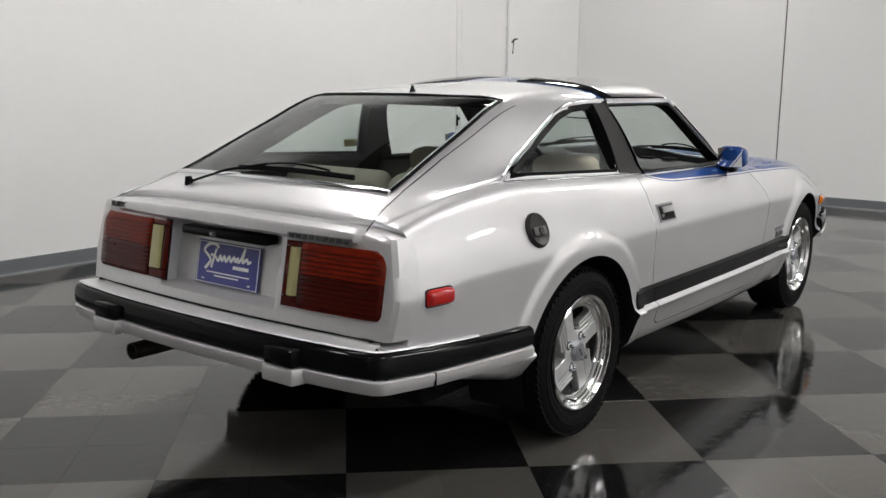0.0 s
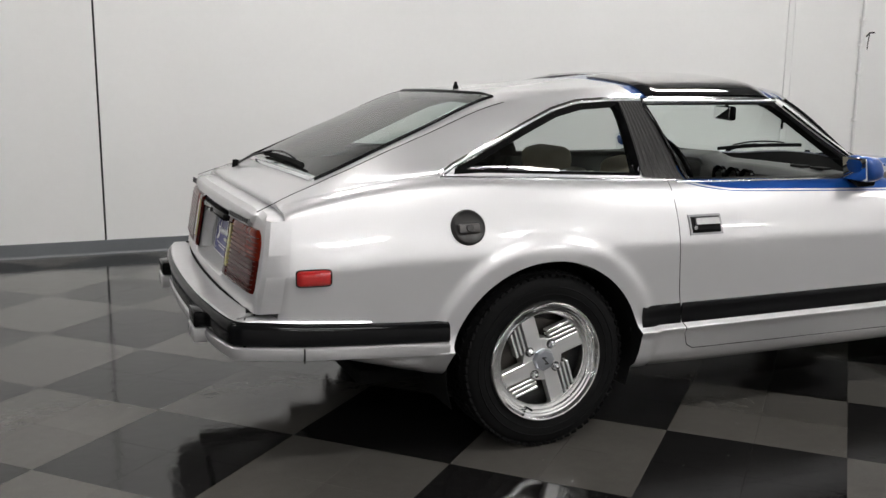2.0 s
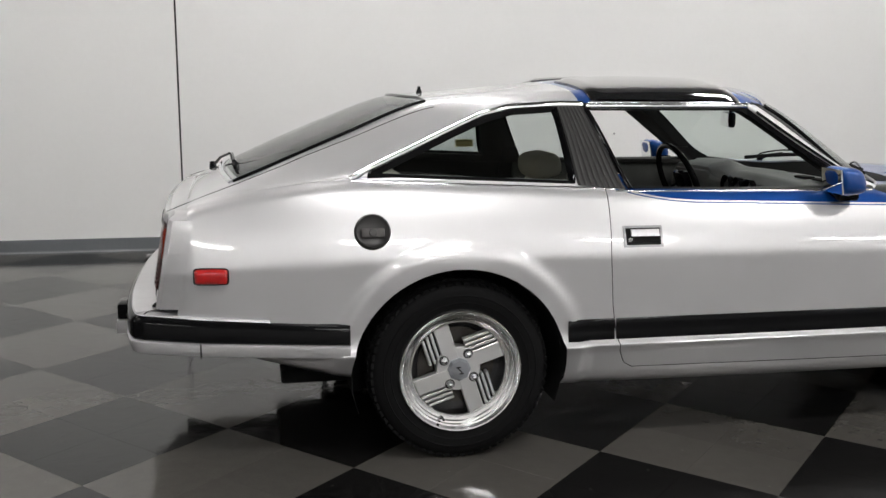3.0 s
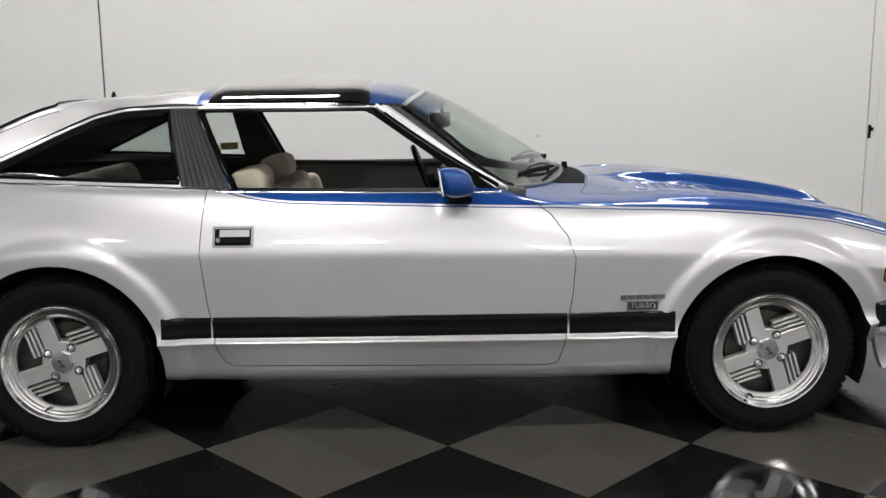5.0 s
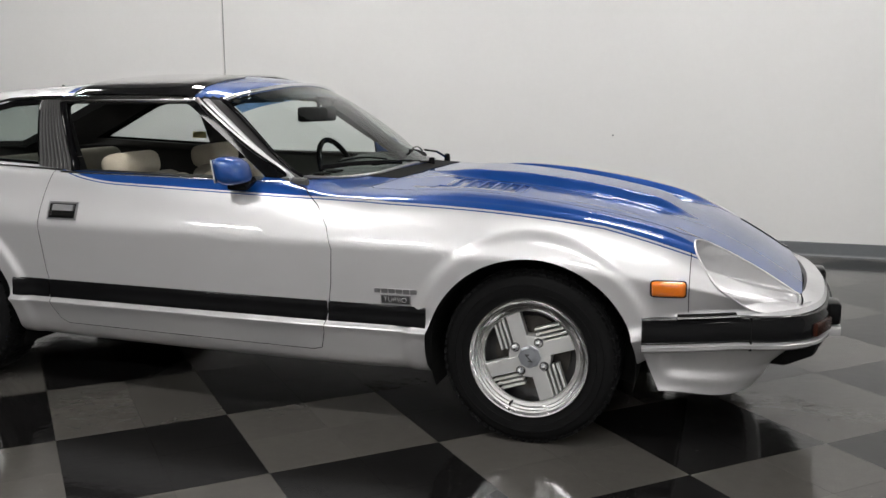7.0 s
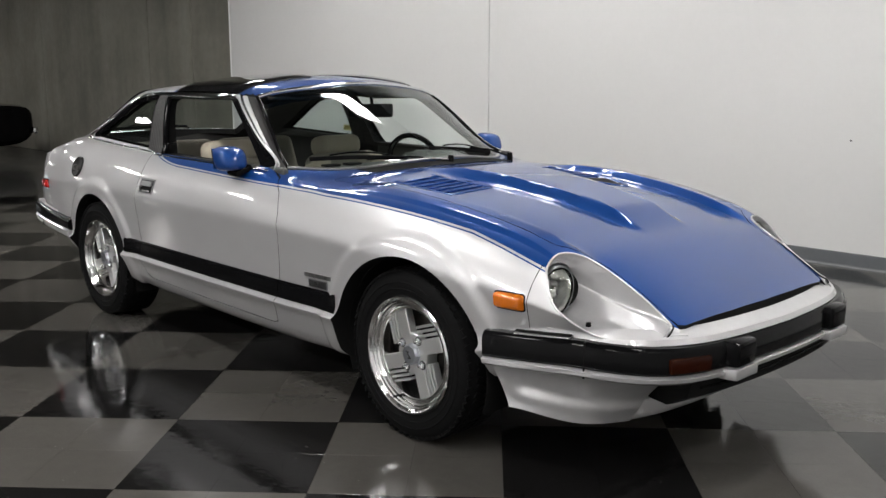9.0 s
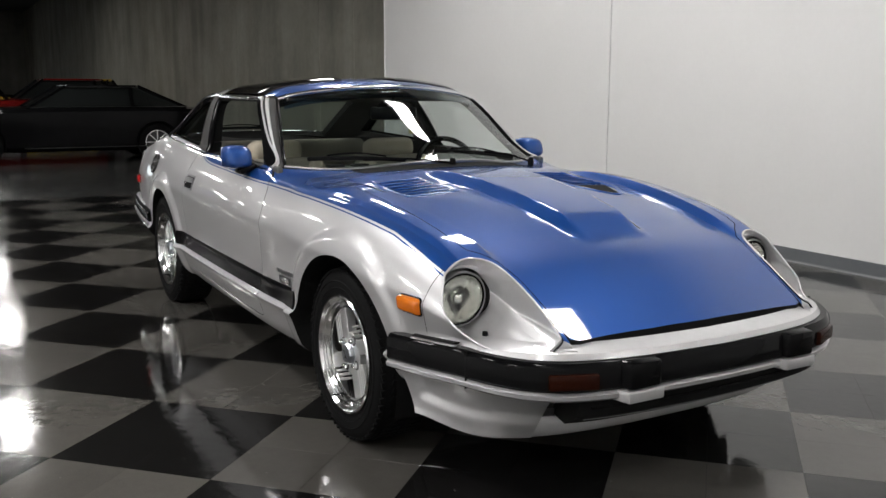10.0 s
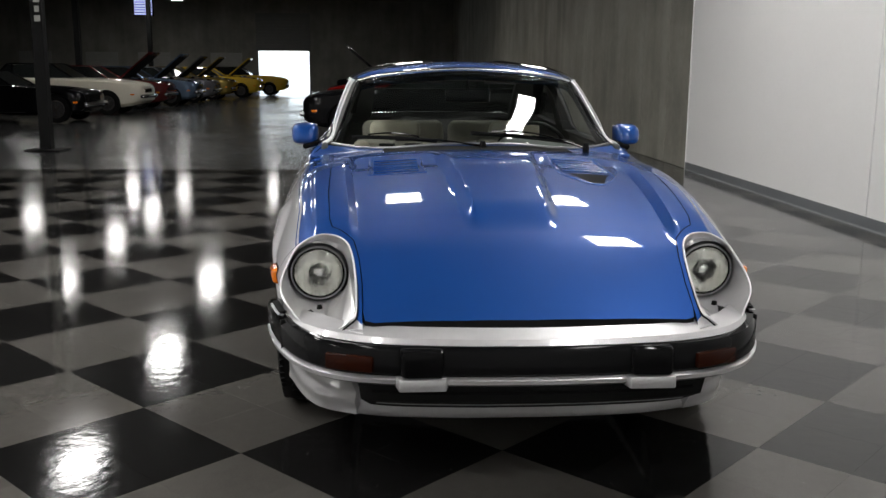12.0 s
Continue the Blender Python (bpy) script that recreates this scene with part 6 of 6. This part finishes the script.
shutter = thing("roller_shutter", "half-open grey roller shutter at the far end", "shutter", at=pose(-52.93, -6.76, 0))
part("backing", box((-0.03, 0, 3.53), (0.02, 3.26, 2.22)), M_SHUTTER, shutter)
for k in range(10):
    part("slat", box((0, 0, 2.51 + 0.19 * k), (0.04, 3.26, 0.188), 0.01), M_SHUTTER, shutter)
tagged(part("backdrop", box((-56, -6.2, 1.5), (0.05, 14, 6)), M_DAY), "bright daylight outside the doorway", "backdrop", kind="structure")
for y in (-10.2, -14.5, -17.6, -21.5):
    d = thing("roller_shutter", "closed pale roller shutter at the far end", "shutter", "far shutters", at=pose(-52.97, y, 0))
    for k in range(12):
        part("slat", box((0, 0, 0.10 + 0.19 * k), (0.04, 1.9, 0.18), 0.01), M_PALE, d)
win = thing("high_window", "small bluish lit window with blinds", "window", at=pose(-52.97, -15.0, 4.9))
part("frame", box((0, 0, 0), (0.06, 1.2, 1.0), 0.02), M_BLACK, win)
M_BLIND = material("lit_blind", (0.45, 0.5, 0.9), 0.6, emit=0.9)
for k in range(6):
    part("blind", box((0.04, 0, -0.38 + 0.15 * k), (0.02, 1.05, 0.11), 0.005), M_BLIND, win)
col = thing("steel_column", "black steel column with a column of white lettering bars", "column", at=pose(-9.9, -5.62, 0))
part("shaft", box((0, 0, HIGH / 2), (0.17, 0.17, HIGH), 0.01), M_MATT, col)
part("base_plate", box((0, 0, 0.012), (0.55, 0.55, 0.024), 0.005), M_MATT, col)
for k in range(6):
    part("lettering_bar", box((0.087, 0.02, 1.98 + 0.14 * k), (0.004, 0.07 if k % 2 else 0.09, 0.09), 0.002), M_PALE, col)
for x in (-22.0, -34.0, -46.0):
    c2 = thing("steel_column", "slim dark steel column", "column", "far columns", at=pose(x, -12.4 - 0.0113 * (4.6 - x), 0))
    part("shaft", box((0, 0, HIGH / 2), (0.22, 0.22, HIGH), 0.01), M_MATT, c2)
    part("base_plate", box((0, 0, 0.012), (0.45, 0.45, 0.024), 0.005), M_MATT, c2)


def car_paint(name, base, metal=0.3):
    return material(name, base, 0.09, metal=metal, spec=0.05, grain=0.05, scale=200)


M_WINDOW = material("dark_window", (0.012, 0.014, 0.014), 0.05, coat=1.0)


def parked_car(name, label, place, yaw, paint_mat, roof_mat, length=4.6, width=1.76, height=1.32, base=2.75, open_bonnet=True, fast=False, rim_mat=None, house=None, pillar_mat=None):
    rim_mat = rim_mat or M_ALLOY
    car = thing(name, label, "car", "parked cars", at=pose(*place, 0, 0, yaw))
    L, W, H = length, width, height
    plan = [(-0.5, 0.80), (-0.485, 0.90), (-0.44, 0.96), (-0.3, 1.0), (0.25, 1.0), (0.42, 0.96), (0.48, 0.90), (0.5, 0.80)]
    deck = [(-0.5, 0.60), (-0.48, 0.66), (-0.36, 0.70), (-0.25, 0.72), (0.12, 0.71), (0.3, 0.69), (0.44, 0.64), (0.485, 0.60), (0.5, 0.54)]
    low = [(-0.5, 0.30), (-0.45, 0.20), (-0.3, 0.155), (0.35, 0.155), (0.46, 0.19), (0.5, 0.28)]
    xs = sorted({*np.linspace(-0.5, 0.5, 41).tolist(), -0.49, 0.49})
    bm, rings = bmesh.new(), []
    for x in xs:
        w, zt, zb = spline(plan, x) * W / 2, spline(deck, x) * H, spline(low, x) * H
        half = [(0, zb), (w * 0.88, zb), (w * 0.985, zb + 0.08), (w, zb + (zt - zb) * 0.55), (w * 0.985, zt - 0.07), (w * 0.93, zt - 0.015), (w * 0.6, zt + 0.012), (0, zt + 0.022)]
        rings.append([bm.verts.new((x * L, y, z)) for y, z in half] + [bm.verts.new((x * L, -y, z)) for y, z in half[-2:0:-1]])
    m = len(rings[0])
    for a, b in zip(rings, rings[1:]):
        for j in range(m):
            bm.faces.new((a[j], a[(j + 1) % m], b[(j + 1) % m], b[j]))
    bm.faces.new(rings[0])
    bm.faces.new(rings[-1][::-1])
    bmesh.ops.recalc_face_normals(bm, faces=bm.faces)
    cuts = []
    fx = 0.04 * L
    for ax in (fx + base / 2, fx - base / 2):
        for s in (-1, 1):
            c = bmesh.new()
            bmesh.ops.create_cone(c, cap_ends=True, segments=32, radius1=0.36, radius2=0.36, depth=0.5, matrix=Matrix.Translation((ax, s * W / 2, 0.33)) @ Matrix.Rotation(radians(90), 4, "X"))
            cuts.append(tint(c, 1))
    if open_bonnet:
        c = bmesh.new()
        add_box(c, (0.325 * L, 0, 0.66 * H), (0.26 * L, W * 0.76, 0.30))
        cuts.append(tint(c, 1))
    part("body", boolean(bm, cuts, "DIFFERENCE"), [paint_mat, M_MATT], car, smooth=35)
    # glasshouse
    rear, rtop, ftop, front = (-0.43, -0.20, 0.00, 0.125) if fast else (-0.30, -0.20, 0.01, 0.135)
    if house:
        rear, rtop, ftop, front = house
    gx = [rear, rtop, (rtop + ftop) / 2, ftop, front]
    bm = bmesh.new()
    lower = [(rear, 0.36), (rtop, 0.43), ((rtop + ftop) / 2, 0.44), (ftop, 0.44), (front, 0.42)]
    ring_low = [bm.verts.new((x * L, s * y * W, 0.70 * H)) for s in (1, -1) for x, y in (lower if s == 1 else lower[::-1])]
    upper = [(rtop - 0.03, 0.30), (rtop, 0.34), ((rtop + ftop) / 2, 0.36), (ftop - 0.03, 0.36), (ftop, 0.34)]
    ring_up = [bm.verts.new((x * L, s * y * W, 0.985 * H)) for s in (1, -1) for x, y in (upper if s == 1 else upper[::-1])]
    n = len(ring_low)
    for j in range(n):
        bm.faces.new((ring_low[j], ring_low[(j + 1) % n], ring_up[(j + 1) % n], ring_up[j]))
    bm.faces.new(ring_up)
    bmesh.ops.recalc_face_normals(bm, faces=bm.faces)
    part("glasshouse", bm, M_WINDOW, car, "dark car windows")
    roof = [(x * L, s * (y + 0.012) * W) for s in (1, -1) for x, y in (upper if s == 1 else upper[::-1])]
    bm = prism(bmesh.new(), roof, 0.975 * H, H, "z")
    bmesh.ops.bevel(bm, geom=[e for e in bm.edges if all(v.co.z > 0.99 * H for v in e.verts)], offset=0.02, segments=2, affect="EDGES")
    part("roof", bm, roof_mat, car, smooth=50)
    for s in (-1, 1):
        for (xa, ya), (xb, yb), r in ((lower[4], upper[4], 0.022), (lower[0], upper[0], 0.035), (lower[1], upper[1], 0.030)):
            part("pillar", sweep(bmesh.new(), [(xa * L, s * ya * W, 0.70 * H), (xb * L, s * yb * W, 0.985 * H)], circle(r, 6)), pillar_mat or roof_mat, car, smooth=50)
        part("window_trim", sweep(bmesh.new(), [(x * L, s * (y + 0.01) * W, 0.715 * H) for x, y in lower], circle(0.010, 6)), M_CHROME, car)
        part("window_trim", sweep(bmesh.new(), [(x * L, s * (y + 0.016) * W, 0.972 * H) for x, y in upper], circle(0.009, 6)), M_CHROME, car)
        part("sill_trim", sweep(bmesh.new(), [(x * L, s * 0.499 * W, 0.205 * H) for x in (-0.24, 0.0, 0.20)], circle(0.010, 6)), M_CHROME, car)
        part("headlamp", lathe(bmesh.new(), [(0.085, -0.03), (0.085, 0.01), (0.05, 0.03), (0.0, 0.035)], 20, "x", (0.485 * L, s * 0.32 * W, 0.47 * H)), M_REFLECT, car, smooth=40)
        for ax in (fx + base / 2, fx - base / 2):
            rim = part("wheel", lathe(bmesh.new(), [(0.20, 0.09), (0.21, 0.10), (0.195, 0.10), (0.172, 0.05)] if s > 0 else [(0.20, -0.09), (0.21, -0.10), (0.195, -0.10), (0.172, -0.05)], 28, "y", (ax, s * (W / 2 - 0.13), 0.325)), rim_mat, car, smooth=40)
            part("tyre", lathe(bmesh.new(), [(0.20, -0.085), (0.25, -0.105), (0.31, -0.095), (0.325, -0.06), (0.325, 0.06), (0.31, 0.095), (0.25, 0.105), (0.20, 0.085)], 32, "y", (ax, s * (W / 2 - 0.13), 0.325), closed=True), M_RUBBER, rim, smooth=40)
            # dark disc stands for the shaded gaps between the spokes
            part("wheel_disc", lathe(bmesh.new(), [(0.0, s * 0.03), (0.185, s * 0.03), (0.185, 0.0)], 20, "y", (ax, s * (W / 2 - 0.13), 0.325)), M_ALLOYDK, rim)
            part("hub", lathe(bmesh.new(), [(0.0, s * 0.09), (0.035, s * 0.088), (0.045, s * 0.03)], 14, "y", (ax, s * (W / 2 - 0.13), 0.325)), rim_mat, rim, smooth=40)
            for k in range(8):
                a = 2 * math.pi * k / 8
                part("spoke", box((ax + 0.11 * math.cos(a), s * (W / 2 - 0.13 + 0.075), 0.325 + 0.11 * math.sin(a)), (0.15, 0.02, 0.026), 0.006, Matrix.Rotation(-a, 3, "Y")), rim_mat, rim)
        part("marker", box((0.455 * L, s * 0.487 * W, 0.40 * H), (0.10, 0.02, 0.04), 0.005), M_AMBER, car)
    for end in (-1, 1):
        part("bumper", box((end * 0.503 * L, 0, 0.36 * H), (0.09, W * 0.90, 0.11), 0.03), M_CHROME, car, smooth=40)
    part("grille", box((0.496 * L, 0, 0.47 * H), (0.04, W * 0.45, 0.13), 0.01), M_BLACK, car)
    if open_bonnet:
        lift = radians(40)
        hinge = Vector((0.205 * L, 0, 0.72 * H))
        bm = box((0.13 * L, 0, 0), (0.26 * L, W * 0.77, 0.035), 0.012)
        bmesh.ops.rotate(bm, verts=bm.verts, cent=(0, 0, 0), matrix=Matrix.Rotation(-lift, 3, "Y"))
        bmesh.ops.translate(bm, verts=bm.verts, vec=hinge)
        lid = part("bonnet", bm, pillar_mat or paint_mat, car, "raised bonnet", smooth=40)
        bm = box((0.13 * L, 0, -0.03), (0.22 * L, W * 0.62, 0.02), 0.008)
        bmesh.ops.rotate(bm, verts=bm.verts, cent=(0, 0, 0), matrix=Matrix.Rotation(-lift, 3, "Y"))
        bmesh.ops.translate(bm, verts=bm.verts, vec=hinge)
        part("bonnet_lining", bm, M_MATT, lid)
        part("engine", box((0.32 * L, 0, 0.60 * H), (0.16 * L, W * 0.42, 0.20), 0.04), M_EXH, car)
        part("air_cleaner", lathe(bmesh.new(), [(0.0, 0.06), (0.15, 0.06), (0.17, 0.04), (0.17, 0.0)], 20, "z", (0.32 * L, 0, 0.66 * H + 0.03)), M_CHROME, car, smooth=40)
    return car


P_BLACK = material("black_gloss", (0.004, 0.004, 0.0045), 0.07, spec=0.10, grain=0.05, scale=200)
P_RED = car_paint("red_gloss", (0.16, 0.008, 0.007), 0.0)
P_CREAM = car_paint("cream_gloss", (0.55, 0.52, 0.44), 0.0)
P_SLATE = car_paint("slate_blue", (0.10, 0.14, 0.20))
P_YELLOW = car_paint("yellow_gloss", (0.55, 0.36, 0.03), 0.0)
P_GOLD = car_paint("gold_metallic", (0.28, 0.20, 0.05), 0.5)
P_MAROON = car_paint("maroon_gloss", (0.10, 0.02, 0.02), 0.0)
P_GREY = car_paint("grey_metallic", (0.14, 0.14, 0.15))
parked_car("muscle_car", "glossy black coupe with chrome rims, bonnet shut", (-13.2, 0.45, 0), -90, P_BLACK, P_BLACK, 4.75, 1.76, 1.30, 2.76, False, rim_mat=M_LIP, house=(-0.37, -0.17, 0.05, 0.180))
parked_car("red_car", "red coupe with its bonnet raised beside the concrete wall", (-17.0, 0.58, 0), -90, P_RED, P_RED, 4.7, 1.80, 1.44, 2.75, True, house=(-0.27, -0.15, 0.06, 0.175), pillar_mat=P_BLACK)
parked_car("yellow_coupe", "yellow coupe with chrome trim beside the wall", (-20.6, 1.32, 0), -90, P_YELLOW, P_YELLOW, 4.2, 1.75, 1.47, 2.6, False, pillar_mat=P_BLACK)
parked_car("dark_sedan", "dark sedan at the far end of the hall", (-38.0, -0.3, 0), -90, P_BLACK, P_BLACK, 4.8, 1.8, 1.42, 2.85, False)
ROW = [("sports_coupe", "low black sports car beside the column", -18.2, -9.35, P_BLACK, P_BLACK, False, True, 4.4, 1.20), ("cream_sedan", "cream car with a dark roof, bonnet shut", -22.4, -9.4, P_CREAM, P_BLACK, False, False, 5.0, 1.40),
       ("maroon_car", "maroon car with its bonnet raised", -25.8, -9.4, P_MAROON, P_MAROON, True, False, 4.8, 1.36), ("slate_car", "slate blue car with its bonnet raised", -29.0, -9.1, P_SLATE, P_SLATE, True, False, 4.8, 1.36),
       ("grey_car", "grey car with its bonnet raised", -32.4, -9.0, P_GREY, P_GREY, True, False, 4.7, 1.36), ("gold_car", "gold car with its bonnet raised", -35.8, -8.9, P_GOLD, P_GOLD, True, False, 4.8, 1.38),
       ("yellow_car", "yellow car with its bonnet raised", -39.4, -8.2, P_YELLOW, P_YELLOW, True, False, 4.8, 1.38), ("yellow_sedan", "yellow sedan near the doorway", -43.6, -7.4, P_YELLOW, P_BLACK, False, False, 4.8, 1.42)]
for name, lab, x, y, pm, rm, opened, fast, ln, hh in ROW:
    parked_car(name, lab, (x, y - 0.0113 * (4.6 - x), 0), 90, pm, rm, ln, 1.78, hh, 2.75, opened, fast, M_EXH)

# ---- checkered floor of the bay, tile by tile ----
U = Vector((math.cos(TURN), math.sin(TURN))) * TILE / 2
V = Vector((math.sin(TURN), -math.cos(TURN))) * TILE / 2


def tile_bm(bm, i, j):
    o = Vector(LATTICE) + U * (i + 0.5) + V * (j + 0.5)
    m = Matrix.Translation((o.x, o.y, -0.0016)) @ Matrix.Rotation(TURN, 4, "Z")
    half, b = TILE / 4 - 0.0003, 0.0002
    lo = [bm.verts.new(m @ Vector((sx * half, sy * half, -0.0015))) for sx, sy in ((-1, -1), (1, -1), (1, 1), (-1, 1))]
    mid = [bm.verts.new(m @ Vector((sx * half, sy * half, 0.0016 - b))) for sx, sy in ((-1, -1), (1, -1), (1, 1), (-1, 1))]
    hi = [bm.verts.new(m @ Vector((sx * (half - b), sy * (half - b), 0.0016))) for sx, sy in ((-1, -1), (1, -1), (1, 1), (-1, 1))]
    for a, c in ((lo, mid), (mid, hi)):
        for k in range(4):
            bm.faces.new((a[k], a[(k + 1) % 4], c[(k + 1) % 4], c[k]))
    bm.faces.new(hi)


check = tagged(part("pavement", box(((CHECK_X + WALL_X) / 2, (BACK_Y + WALL_Y) / 2, -0.0034), (WALL_X - CHECK_X, WALL_Y - BACK_Y, 0.0004)), M_MATT), "checkered floor of black and grey vinyl tiles", "floor", kind="structure")
alike = {}
rest = {0: bmesh.new(), 1: bmesh.new()}
for i in range(-60, 61):
    for j in range(-60, 61):
        c = Vector(LATTICE) + U * (i + 0.5) + V * (j + 0.5)
        if not (CHECK_X - 0.45 < c.x < WALL_X + 0.3 and BACK_Y - 0.3 < c.y < WALL_Y + 0.3):
            continue
        kind = (i // 2 + j // 2) % 2
        if -3.3 < c.x < 3.9 and -2.7 < c.y < 0.9:
            if kind not in alike:
                bm = bmesh.new()
                tile_bm(bm, i, j)
                bmesh.ops.translate(bm, verts=bm.verts, vec=(-c.x, -c.y, 0))
                ob = part("tile", bm, M_TILE_D if kind else M_TILE_L, check)
                alike[kind] = ob.data
            else:
                ob = new("tile", alike[kind])
                ob.parent = check
            ob.location = (c.x, c.y, 0)
        else:
            tile_bm(rest[kind], i, j)
for kind, bm in rest.items():
    geom = list(bm.verts) + list(bm.edges) + list(bm.faces)
    bmesh.ops.bisect_plane(bm, geom=geom, plane_co=(CHECK_X, 0, 0), plane_no=(-1, 0, 0), clear_outer=True)
    ob = part("tiles_beyond", bm, M_TILE_D if kind else M_TILE_L, check)
    ob["kind"] = "stuff"
